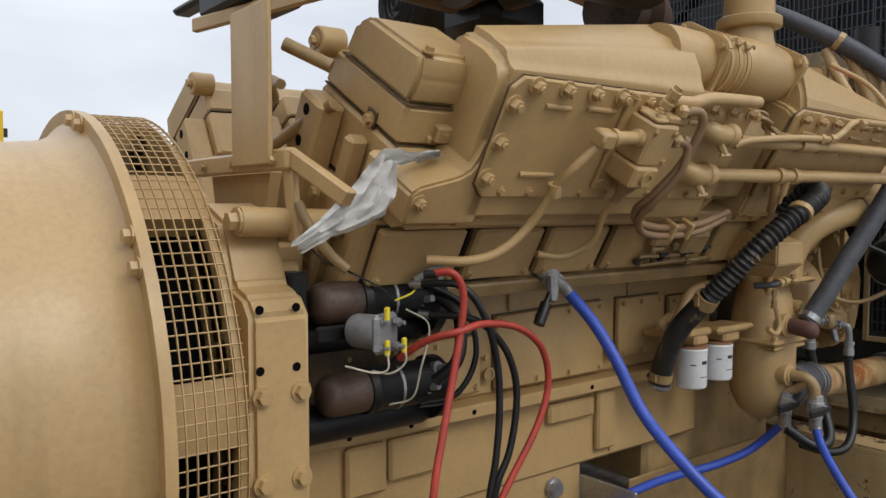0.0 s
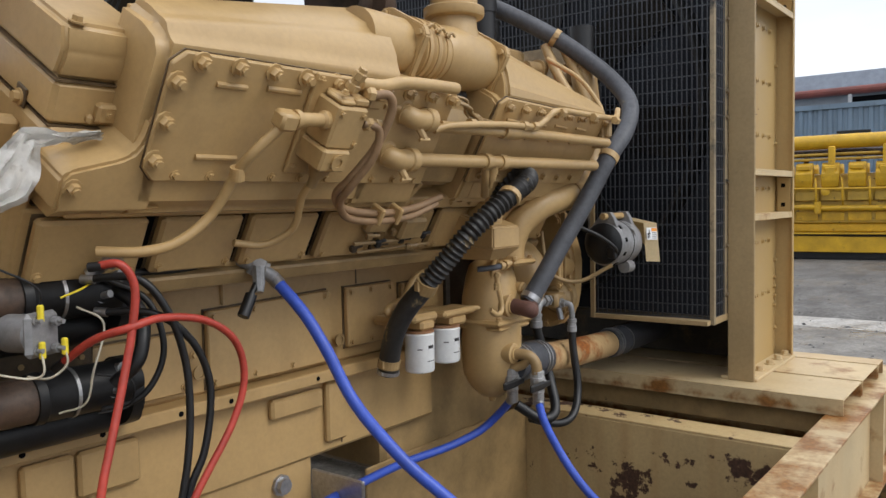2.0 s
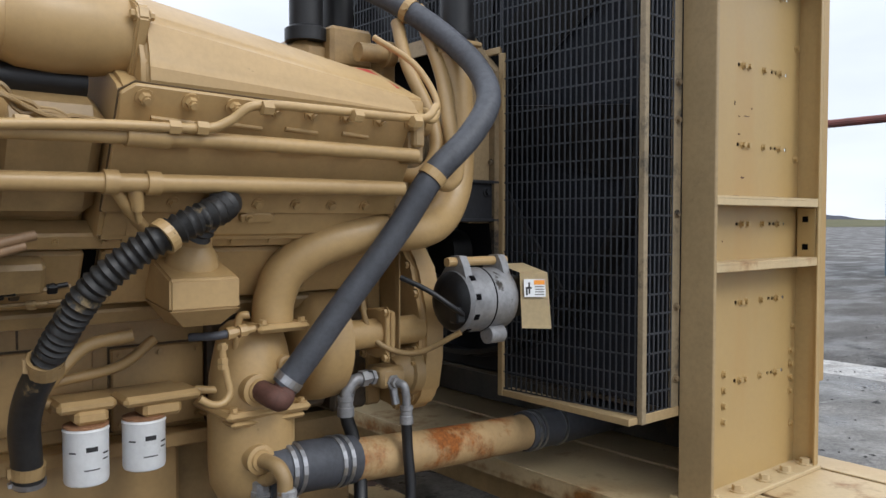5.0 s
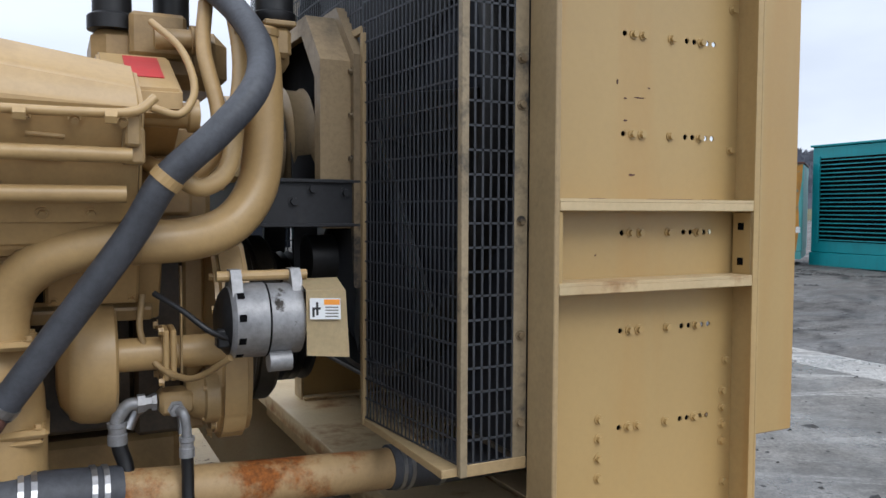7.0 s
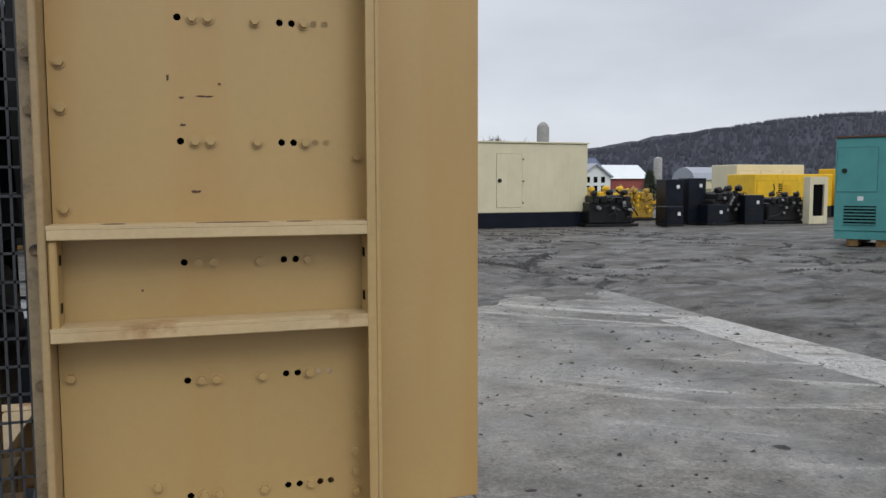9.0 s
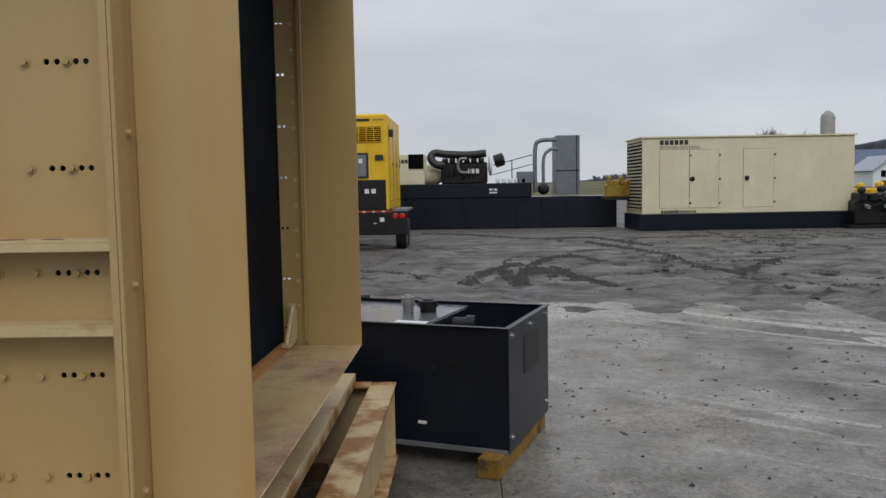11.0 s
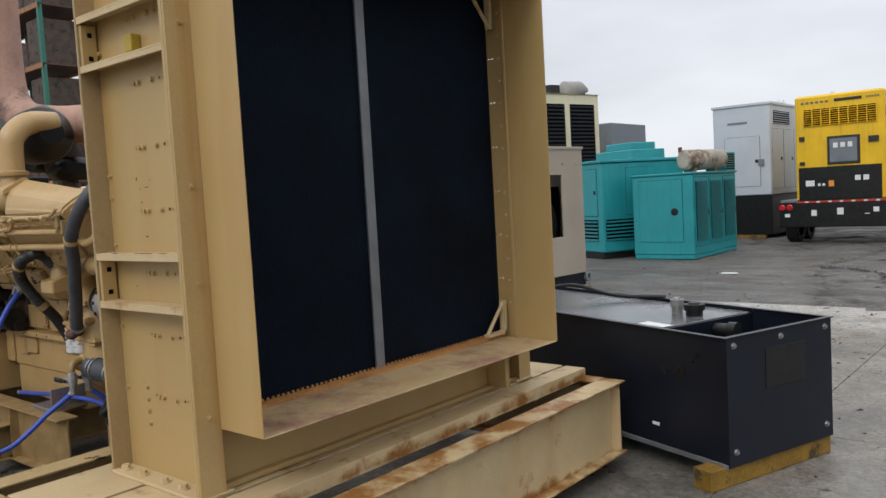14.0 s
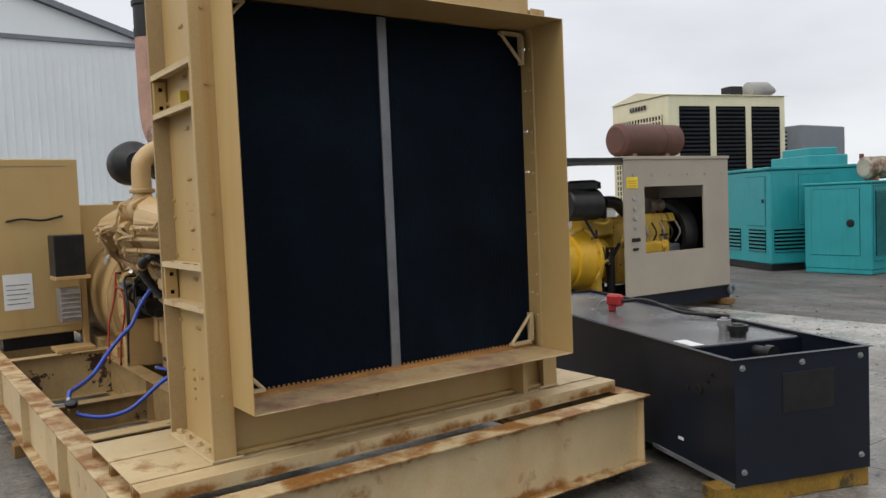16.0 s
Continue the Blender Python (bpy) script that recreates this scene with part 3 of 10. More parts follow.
def slab_material(name="wet_dirty_concrete", k=1.0, cover=0.0):
    """Concrete with mud and pale scraped streaks; k: its lightness, cover: how much more of it is pale."""
    m = bpy.data.materials.new(name)
    m.use_nodes = True
    n, l = m.node_tree.nodes, m.node_tree.links
    b = n["Principled BSDF"]
    co = n.new("ShaderNodeTexCoord")
    geo = n.new("ShaderNodeNewGeometry")

    def noi(sc, det, stretch=(1, 1, 1), turn=0.0, rough=0.65):
        mp = n.new("ShaderNodeMapping")
        mp.inputs["Scale"].default_value = stretch
        mp.inputs["Rotation"].default_value = (0, 0, turn)
        l.new(geo.outputs["Position"], mp.inputs[0])
        t = n.new("ShaderNodeTexNoise")
        t.inputs["Scale"].default_value, t.inputs["Detail"].default_value, t.inputs["Roughness"].default_value = sc, det, rough
        l.new(mp.outputs[0], t.inputs["Vector"])
        return t.outputs["Fac"]

    def ramp(src, *stops):
        r = n.new("ShaderNodeValToRGB")
        while len(r.color_ramp.elements) < len(stops):
            r.color_ramp.elements.new(0.5)
        for el, (p, c) in zip(r.color_ramp.elements, stops):
            el.position, el.color = p, tuple(c) + (1,)
        l.new(src, r.inputs["Fac"])
        return r.outputs["Color"]

    def mul(a, bb):
        x = n.new("ShaderNodeMix")
        x.data_type, x.blend_type = "RGBA", "MULTIPLY"
        x.inputs["Factor"].default_value = 1.0
        l.new(a, x.inputs["A"]), l.new(bb, x.inputs["B"])
        return x.outputs["Result"]

    def arcs(cx, cy, k):
        """Coordinates bent round a far centre, so that streaks run in arcs."""
        d = n.new("ShaderNodeVectorMath")
        d.operation = "DISTANCE"
        d.inputs[1].default_value = (cx, cy, 0)
        l.new(geo.outputs["Position"], d.inputs[0])
        cb = n.new("ShaderNodeCombineXYZ")
        mu = n.new("ShaderNodeMath")
        mu.operation = "MULTIPLY"
        mu.inputs[1].default_value = k
        l.new(d.outputs["Value"], mu.inputs[0])
        l.new(mu.outputs[0], cb.inputs[0])
        va = n.new("ShaderNodeVectorMath")
        va.operation = "MULTIPLY_ADD"
        va.inputs[1].default_value = (0.22, 0.22, 0.22)
        l.new(geo.outputs["Position"], va.inputs[0])
        l.new(cb.outputs[0], va.inputs[2])
        t = n.new("ShaderNodeTexNoise")
        t.inputs["Scale"].default_value, t.inputs["Detail"].default_value, t.inputs["Roughness"].default_value = 1.0, 8, 0.68
        t.inputs["Distortion"].default_value = 0.35
        l.new(va.outputs[0], t.inputs["Vector"])
        return t.outputs["Fac"]

    def add(a, bb, f):
        x = n.new("ShaderNodeMix")
        x.data_type, x.blend_type = "RGBA", "MIX"
        l.new(a, x.inputs["A"]), l.new(bb, x.inputs["B"]), l.new(f, x.inputs["Factor"])
        return x.outputs["Result"]

    sep = n.new("ShaderNodeSeparateXYZ")
    l.new(geo.outputs["Position"], sep.inputs[0])

    def mapped(src, a, bb, lo, hi):
        x = n.new("ShaderNodeMapRange")
        x.interpolation_type = "SMOOTHSTEP"
        for sock, v in (("From Min", a), ("From Max", bb), ("To Min", lo), ("To Max", hi)):
            x.inputs[sock].default_value = v
        l.new(src, x.inputs["Value"])
        return x.outputs["Result"]

    def times_(a, bb):
        x = n.new("ShaderNodeMath")
        x.operation = "MULTIPLY"
        l.new(a, x.inputs[0]), l.new(bb, x.inputs[1])
        return x.outputs[0]

    driven = mapped(sep.outputs["X"], 6.5, 9.5, 0.12, 1.0)  # the traffic has scraped only the outer part
    # paler at low X and high Y, palest along the far Y edge
    inner_pale = times_(mapped(sep.outputs["X"], 6.8, 9.0, 1.0, 0.0), mapped(sep.outputs["Y"], 0.5, 3.0, 0.0, 1.0))
    edge = times_(inner_pale, times_(mapped(sep.outputs["Y"], 6.6, 7.8, 0.0, 1.0), mapped(noi(1.1, 6), 0.36, 0.56, 0.15, 0.9)))
    blot, mid, fine, grit = noi(0.42, 7), noi(2.3, 7, rough=0.72), noi(34, 5), noi(9, 6, rough=0.75)
    c = ramp(mid, (0.32, (0.085 * k, 0.079 * k, 0.070 * k)), (0.50, (0.155 * k, 0.146 * k, 0.133 * k)), (0.68, (0.26 * k, 0.247 * k, 0.228 * k)))
    c = mul(c, ramp(blot, (0.36, (0.50, 0.49, 0.47)), (0.62, (1.12, 1.11, 1.08))))
    c = add(c, ramp(mid, (0.34, (0.172, 0.158, 0.138)), (0.66, (0.275, 0.256, 0.227))), times_(inner_pale, mapped(blot, 0.3, 0.6, 0.35, 0.9)))
    pale = ramp(grit, (0.38, (0.24, 0.23, 0.215)), (0.60, (0.55, 0.535, 0.505)))
    c = add(c, pale, times_(driven, ramp(arcs(30.0, 26.0, 2.2), (0.56 - cover, (0, 0, 0)), (0.62 - cover, (0.78, 0.78, 0.78)))))
    c = add(c, pale, times_(driven, ramp(arcs(22.0, 34.0, 3.0), (0.57 - cover, (0, 0, 0)), (0.66 - cover, (0.5, 0.5, 0.5)))))
    c = add(c, pale, edge)
    mud = ramp(fine, (0.3, (0.035, 0.031, 0.027)), (0.7, (0.085, 0.078, 0.068)))
    c = add(c, mud, ramp(grit, (0.585, (0, 0, 0)), (0.625, (0.9, 0.9, 0.9))))
    c = add(c, mud, ramp(arcs(28.0, 30.0, 2.6), (0.60, (0, 0, 0)), (0.70, (0.6, 0.6, 0.6))))
    c = mul(c, ramp(fine, (0.34, (0.60, 0.59, 0.58)), (0.66, (1.28, 1.28, 1.28))))
    c = mul(c, ramp(noi(95, 4), (0.34, (0.66, 0.66, 0.66)), (0.6, (1.2, 1.2, 1.2))))
    l.new(c, b.inputs["Base Color"])
    l.new(ramp(noi(0.9, 6), (0.40, (0.24,) * 3), (0.6, (0.58,) * 3)), b.inputs["Roughness"])
    bp = n.new("ShaderNodeBump")
    bp.inputs["Strength"].default_value, bp.inputs["Distance"].default_value = 0.45, 0.010
    l.new(grit, bp.inputs["Height"])
    l.new(bp.outputs[0], b.inputs["Normal"])
    return m


M["ground"], M["slab"], M["slab_pale"] = ground_material(), slab_material(), slab_material("pale_edge_concrete", 2.0, 0.12)
SLAB_X, SLAB_Y = 11.3, 8.9
DROP = 0.10  # the yard lies this much under the skid


def rut(x, y):
    """Height of tyre ruts: pairs of curved tracks."""
    h = 0.0
    for cx, cy, r in TRACKS:
        d = math.hypot(x - cx, y - cy)
        for k in (-0.85, 0.85):
            g = (d - r - k + 0.25 * math.sin(x * 0.7)) / 0.20
            if abs(g) < 3:
                h += -0.022 * math.exp(-g * g) + 0.018 * math.exp(-((abs(g) - 1.6) ** 2) * 2)
    return h


def build_ground():
    def axis(fine0, fine1, step, far):
        v = list(np.arange(fine0, fine1 + 1e-6, step))
        d, lo, hi = step, fine0, fine1
        while hi < far:
            d *= 1.5
            lo, hi = lo - d, hi + d
            v = [lo] + v + [hi]
        return v
    xs, ys = axis(-6, 30, 0.15, 900), axis(8.4, 34, 0.15, 900)
    verts, faces = [], []
    for y in ys:
        for x in xs:
            on = x < SLAB_X + 0.4 and y < SLAB_Y + 0.3
            z = -0.15 if on else -0.112
            inside = SLAB_Y - y
            if x < SLAB_X and -0.3 < inside < 1.6 and x > 5.5:
                # mud pushed unevenly over the slab's edge
                z = -0.094 - 0.012 * inside + 0.022 * noise.noise((x * 1.3, y * 1.3, 8)) + 0.01 * noise.noise((x * 4.1, y * 4.1, 2))
            if not on and -8 < x < 32 and y < 36:
                z += rut(x, y) + 0.008 * noise.noise((x * 0.6, y * 0.6, 3)) + 0.007 * noise.noise((x * 3.1, y * 3.1, 1))
            verts.append((x, y, z))
    w = len(xs)
    for j in range(len(ys) - 1):
        for i in range(w - 1):
            faces.append((j * w + i, j * w + i + 1, (j + 1) * w + i + 1, (j + 1) * w + i))
    me = bpy.data.meshes.new("ground")
    me.from_pydata(verts, [], faces)
    me.polygons.foreach_set("use_smooth", [True] * len(me.polygons))
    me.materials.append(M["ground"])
    return tagged(new("ground", me), "dark wet rutted mud and gravel yard", "ground", kind="structure")


build_ground()
pavement = thing("pavement", (0, 0, -0.1), "pale wet concrete slabs streaked with mud", "pavement", kind="structure")
SX, SY = [-14.5, -9.3, -4.1, 1.1, 6.2, 10.5, SLAB_X], [-10.0, -5.5, -1.3, 2.95, 5.9, 8.15, SLAB_Y]
for i in range(6):
    for j in range(6):
        bm = bmesh.new()
        box(bm, (SX[i] + 0.003, SY[j] + 0.003, -0.2), (SX[i + 1] - 0.003, SY[j + 1] - 0.003, -DROP), c=0.004)
        # some slabs along the outer X and far Y edges are paler
        part("slab", bm, "slab_pale" if (i == 5 and j in (1, 2, 3)) or (j == 5 and i in (2, 3)) else "slab", pavement)

# ---- skid: welded beams, rusty ----
skid = thing("skid", (0.5, 0, 0), "tan rusty steel skid of I-beams on the concrete", "skid")


def i_beam(name, a, b, h=0.48, w=0.15, mat_="tan_rust", z0=0.0, t=0.012, stiff=()):
    """An I-beam along x or y from a to b, upright, with stiffener plates at the given distances."""
    a, b = Vector((*a, z0)), Vector((*b, z0))
    d = (b - a).normalized()
    m = Matrix.Translation(a) @ Matrix(((d.x, -d.y, 0, 0), (d.y, d.x, 0, 0), (0, 0, 1, 0), (0, 0, 0, 1)))
    ln = (b - a).length
    bm = bmesh.new()
    box(bm, (0, -t / 2, t), (ln, t / 2, h - t), m)
    box(bm, (0, -w / 2, 0), (ln, w / 2, t), m, 0.002)
    box(bm, (0, -w / 2, h - t), (ln, w / 2, h), m, 0.002)
    beam = part(name, bm, mat_, skid)
    for s in stiff:
        bm = bmesh.new()
        box(bm, (s, -w / 2 + 0.01, t), (s + 0.01, w / 2 - 0.01, h - t), m)
        part("stiffener", bm, mat_, beam)
    return beam


for s in (-1, 1):
    i_beam("side_beam", (-5.0, 1.64 * s), (5.40, 1.64 * s), stiff=(0.3, 2.0, 3.6, 5.2, 6.9, 8.5, 9.9))
    i_beam("inner_beam", (-3.2, 0.62 * s), (2.6, 0.62 * s), h=0.40, mat_="tan_dirty", stiff=(1.0, 3.0, 5.0))
for x in (-4.6, -1.6, 1.6, 4.9):
    for y in (-1.64, 1.64):
        tagged(boxes("skid_block", [(x, y - 0.12, -DROP, x + 0.2, y + 0.12, 0.0)], "wood", None), "square timber block under the skid rail", "timber")
i_beam("end_beam", (5.478, -1.70), (5.478, 1.70), w=0.16, stiff=(0.02, 3.33))
for x in (1.72,):
    i_beam("floor_beam", (x, -1.565), (x, 1.565), h=0.26, mat_="tan_dirty")
for x in (-5.0, -2.5, 0.2, 3.80):
    i_beam("cross_beam", (x, -1.565), (x, 1.565), h=0.475, mat_="flaked")
boxes("face_plate", [(3.722, -1.56, 0.012, 3.734, -0.352, 0.463)], "flaked", skid, "tan face plate with dark flaked paint", c=0.002)
boxes("web_plate", [(2.60, -0.352, 0.012, 3.734, -0.340, 0.475)], "tan_dirty", skid, "grimy tan plate welded along the skid", c=0.004)
boxes("rail_channel", [(4.33, -1.56, 0.372, 4.342, 1.56, 0.481)], "tan_dirty", skid, "grimy channel under the radiator sill", c=0.002)
for x, w in ((4.27, 0.42), (4.715, 0.42), (5.16, 0.15)):
    bm = bmesh.new()
    box(bm, (x, -1.64, 0.548), (x + w, 1.62, 0.556), c=0.002)
    box(bm, (x, -1.64, 0.482), (x + 0.008, 1.62, 0.548))
    box(bm, (x + w - 0.008, -1.64, 0.482), (x + w, 1.62, 0.548))
    part("cross_channel", bm, "tan_rust", skid)

# ---- radiator ----
def core_material():
    m = material("black_fin_core", (0.0020, 0.0060, 0.0130), 0.6, var=0.5, scale=1.6, edge=0.1, bump=0, spec=0.09, patch=(0.008, 0.019, 0.032), patch_at=0.52, patch_soft=0.22, patch_scale=1.3)
    n, l = m.node_tree.nodes, m.node_tree.links
    b = n["Principled BSDF"]
    co = n.new("ShaderNodeTexCoord")
    wv = n.new("ShaderNodeTexWave")
    wv.bands_direction = "Y"
    wv.inputs["Scale"].default_value = 26
    wv.inputs["Distortion"].default_value = 0.4
    l.new(co.outputs["Object"], wv.inputs["Vector"])
    bp = n.new("ShaderNodeBump")
    bp.inputs["Strength"].default_value, bp.inputs["Distance"].default_value = 0.6, 0.01
    l.new(wv.outputs["Fac"], bp.inputs["Height"])
    l.new(bp.outputs[0], b.inputs["Normal"])
    return m


M["core"] = core_material()

rad = thing("radiator", (4.8, 0, 0.556), "tall tan sheet-metal radiator with black core bolted on the skid", "radiator")
ROWS = [0.936 + 0.2786 * k for k in range(8)]
HOLES = [4.692, 4.920, 4.948, 4.999, 5.025]
BOLTS = [4.724, 4.758, 4.863, 4.975]
for s in (-1, 1):
    flip = Matrix.Diagonal((1, -s, 1, 1))
    bm = bmesh.new()
    for y in (-1.131, -1.126):
        plate_holes(bm, 4.42, 5.125, 0.556, 3.14, [(z, HOLES) for z in ROWS], 0.0085, y, flip)
    panel = part("side_panel", bm, "tan_rad", rad)
    bolts(panel, [(x, -1.131, z) for z in ROWS for x in BOLTS] + [(4.62, -1.131, 0.80 + 0.056 * k) for k in range(4)]
          + [(5.088, -1.131, 0.85 + 0.052 * k) for k in range(4)] + [(4.445, -1.131, z) for z in (0.95, 1.24, 1.62, 1.84, 1.94, 2.5)]
          + [(5.098, -1.131, z) for z in (0.72, 1.10, 1.74, 2.16, 2.6)], (0, -1, 0), 0.0105, "tan_rad", m=flip)
    for x0, x1, nm in ((4.402, 4.418, "rear_flange"), (5.125, 5.137, "front_flange")):
        bm = bmesh.new()
        box(bm, (x0, -1.224, 0.556), (x1, -1.098, 3.14), flip, 0.003)
        if nm == "front_flange":
            box(bm, (5.105, -1.224, 0.556), (5.125, -1.218, 3.14), flip)
            for z in (0.9, 1.46, 1.86, 2.518, 2.9):
                bolt(bm, (5.137, -1.155, z), (1, 0, 0), 0.010, flip)
        part(nm, bm, "flange_stained" if nm == "front_flange" else "flange_tan", rad)
    for z in (1.335, 1.555, 2.405, 2.625):
        bm = bmesh.new()
        box(bm, (4.419, -1.222, z + 0.024), (5.124, -1.133, z + 0.032), flip)
        box(bm, (4.419, -1.222, z), (5.124, -1.215, z + 0.024), flip, 0.002)
        part("rung", bm, "tan_rust", rad)
    for z in (1.36, 2.43):
        for x in (4.419, 5.106):
            ck = boxes("rung_cheek", [(x, -1.214, z, x + 0.018, -1.140, z + 0.195)], "tan_rad", rad, m=flip)
            # black blocks through the cheek paint its holes as shade
            for q in (0.045, 0.150):
                boxes("cheek_hole", [(x - 0.0012, -1.185, z + q - 0.011, x + 0.0192, -1.163, z + q + 0.011)], "dark", ck, c=0, m=flip)
    bm = bmesh.new()
    box(bm, (5.138, -1.106, 0.84), (5.425, -1.100, 3.01), flip, 0.002)
    part("duct_side", bm, "tan_rad", rad)
    bm = bmesh.new()
    box(bm, (5.112, -1.1255, 0.86), (5.1245, -1.100, 3.0), flip)
    part("duct_angle", bm, "tan_rad", rad)
    bolts(panel, [(5.075, -1.126, 1.06 + 0.14 * k) for k in range(14)], (0, 1, 0), 0.007, "tan_rust", m=flip)
    bm = bmesh.new()
    box(bm, (4.955, -1.124, 0.856), (4.987, -1.086, 3.0), flip)
    part("core_seal", bm, "core", rad, "black core edge seal")
    for z0, d in ((0.868, 1), (2.985, -1)):
        bm = bmesh.new()
        box(bm, (5.03, -1.085, min(z0, z0 + 0.21 * d)), (5.07, -1.062, max(z0, z0 + 0.21 * d)), flip)
        box(bm, (5.03, -1.085, min(z0, z0 + 0.02 * d)), (5.07, -0.89, max(z0, z0 + 0.02 * d)), flip)
        tube(bm, [(5.05, -0.90, z0 + 0.015 * d), (5.05, -1.075, z0 + 0.20 * d)], 0.012, 6, flip, per=0)
        part("corner_gusset", bm, "tan_rust", rad)
    bm = bmesh.new()
    box(bm, (4.41, -1.235, 0.556), (5.14, -1.06, 0.572), flip, 0.003)
    for x in (4.47, 4.62, 4.8, 4.95, 5.1):
        bolt(bm, (x, -1.19, 0.572), (0, 0, 1), 0.02, flip)
    part("foot_plate", bm, "tan_rust", rad)
for x, z, w, h in ((4.668, 1.915, 0.006, 0.016), (4.697, 1.871, 0.012, 0.005), (4.747, 1.875, 0.040, 0.004), (4.781, 1.904, 0.008, 0.006), (4.698, 1.809, 0.014, 0.006), (4.723, 1.657, 0.024, 0.007), (4.60, 1.432, 0.006, 0.006), (4.70, 1.35, 0.005, 0.005)):
    one("paint_chip", lambda bm: prism(bm, [(x - w / 2, z), (x - w * 0.2, z + h * 0.5), (x + w * 0.1, z + h * 0.25), (x + w / 2, z + h * 0.4), (x + w * 0.35, z - h * 0.4), (x - w * 0.25, z - h * 0.5)], "y", -1.1322, -1.1300), "rust_dark", rad, "dark chip in the paint")
for x, z, w in ((4.80, 1.591, 0.16), (4.55, 1.591, 0.05), (4.95, 1.591, 0.06)):
    one("rung_scrape", lambda bm: prism(bm, [(x - w / 2, -1.20), (x - w * 0.1, -1.185), (x + w * 0.3, -1.19), (x + w / 2, -1.205), (x + w * 0.1, -1.213)], "z", 1.5868, 1.5885), "rust_dark", rad, "dark scrape on the rung")
boxes("marker_block", [(4.745, -1.18, 2.455, 4.80, -1.133, 2.53)], "marker", rad, "small yellow marker block")
boxes("duct_bottom", [(5.012, -1.099, 0.836, 5.425, 1.099, 0.843)], "sill", rad, "rust-stained duct sill")
boxes("duct_top", [(5.012, -1.099, 3.004, 5.425, 1.099, 3.010)], "tan_rad", rad)
boxes("lower_beam", [(5.02, -1.12, 0.556, 5.06, 1.12, 0.835), (5.06, -1.12, 0.56, 5.10, 1.12, 0.585), (5.06, 0.86, 0.575, 5.2, 0.9, 0.83), (5.06, -0.2, 0.7, 5.075, -0.17, 0.73)], "tan_rad", rad)
boxes("top_tank", [(4.42, -1.125, 3.02, 5.11, 1.125, 3.42)], "tan_rad", rad, c=0.03)
bm = bmesh.new()
box(bm, (4.46, -1.085, 0.85), (4.986, 1.085, 3.0))


part("core", bm, "core", rad, "black finned cooling core")
boxes("core_strip", [(4.987, -0.032, 0.85, 5.003, 0.032, 3.0)], "silver_strip", rad, "dull zinc centre strip", c=0.003)
bm = bmesh.new()
box(bm, (4.988, -1.097, 0.8435), (5.05, 1.097, 0.860))
k = -1.0
while k < 1.0:
    box(bm, (4.996, k, 0.860), (5.004, k + 0.012, 0.874))
    k += 0.03
part("core_sill", bm, "orange_rust", rad, "rusty core sill")
# fan guard: mesh box on the engine side
guard = boxes("guard_frame", [(4.21, -1.1, 0.852, 4.40, -1.085, 0.885), 
                              (4.15, -1.085, 0.852, 4.21, -0.5, 0.875), (4.147, -0.51, 0.852, 4.162, -0.485, 2.12), (4.147, -0.49, 2.12, 4.162, 1.08, 2.145), (4.197, -1.09, 2.98, 4.40, 1.09, 3.0)],
              "flange_tan", rad, "sooty guard frame", c=0.002)
# the angle's dark brown includes the shade beside the mesh
boxes("guard_angle", [(4.357, -1.098, 0.885, 4.40, -1.086, 3.0)], "post_worn_shade", rad, "sooted guard angle with shade painted in its colour", c=0.002)
boxes("corner_post", [(4.196, -1.102, 0.852, 4.218, -1.080, 3.0)], "post_worn_shade", rad, "worn sooty tan corner post", c=0.002)
bolts(guard, [(4.378, -1.098, z) for z in (0.98, 1.219, 1.527, 1.836, 1.959, 2.3, 2.6)], (0, -1, 0), 0.010, "tan_sooty")
bm = bmesh.new()
grid_bars(bm, (4.205, -1.09, 0.88), (-0.052, 0.59, 0), (0, 0, 2.1), 25, 33, 0.0055, 0.003)
grid_bars(bm, (4.214, -1.094, 0.885), (0.143, 0.0, 0), (0, 0, 2.1), 6, 33, 0.006, 0.003)
grid_bars(bm, (4.153, -0.49, 2.14), (0.0, 1.58, 0), (0, 0, 0.84), 66, 13, 0.0055, 0.003)
grid_bars(bm, (4.214, 1.094, 0.885), (0.143, 0.0, 0), (0, 0, 2.1), 6, 33, 0.006, 0.003)
grid_bars(bm, (4.153, 0.5, 0.88), (0.05, 0.59, 0), (0, 0, 1.26), 25, 20, 0.0055, 0.003)
tagged(part("guard_mesh", bm, "wire", rad, "sooty welded wire guard"), kind="stuff")
# dark colour here paints the shadow under the radiator
boxes("rear_sill", [(4.94, -1.12, 0.562, 4.975, 1.12, 0.842)], "soot_and_shade", rad, "bottom tank under the core, shade painted in its dark colour")
boxes("shroud_floor", [(4.42, -1.12, 0.842, 4.98, 1.12, 0.8605)], "soot_and_shade", rad, "floor of the fan shroud, shade painted in its dark colour")
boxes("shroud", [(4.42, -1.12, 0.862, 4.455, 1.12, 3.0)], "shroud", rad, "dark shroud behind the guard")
one("fan_ring", lambda bm: lathe(bm, (4.318, 0, 1.93), (1, 0, 0), [(0, 0.98), (0, 1.0), (0.10, 1.02), (0.10, 0.99), (0, 0.98)], 56, cap=False), "black_metal", rad, "sooty black fan ring", smooth=40)

# ---- fan drive ----
fan = thing("fan_drive", (4.0, 0, 1.2), "sooty fan hub with pulley and polygonal belt bracket", "fan")
arch = [(-0.46, 1.50), (-0.46, 2.035), (-0.30, 2.205), (0.30, 2.205), (0.46, 2.035), (0.46, 1.50)]
inner = [(-0.40, 1.50), (-0.40, 1.985), (-0.25, 2.145), (0.25, 2.145), (0.40, 1.985), (0.40, 1.50)]
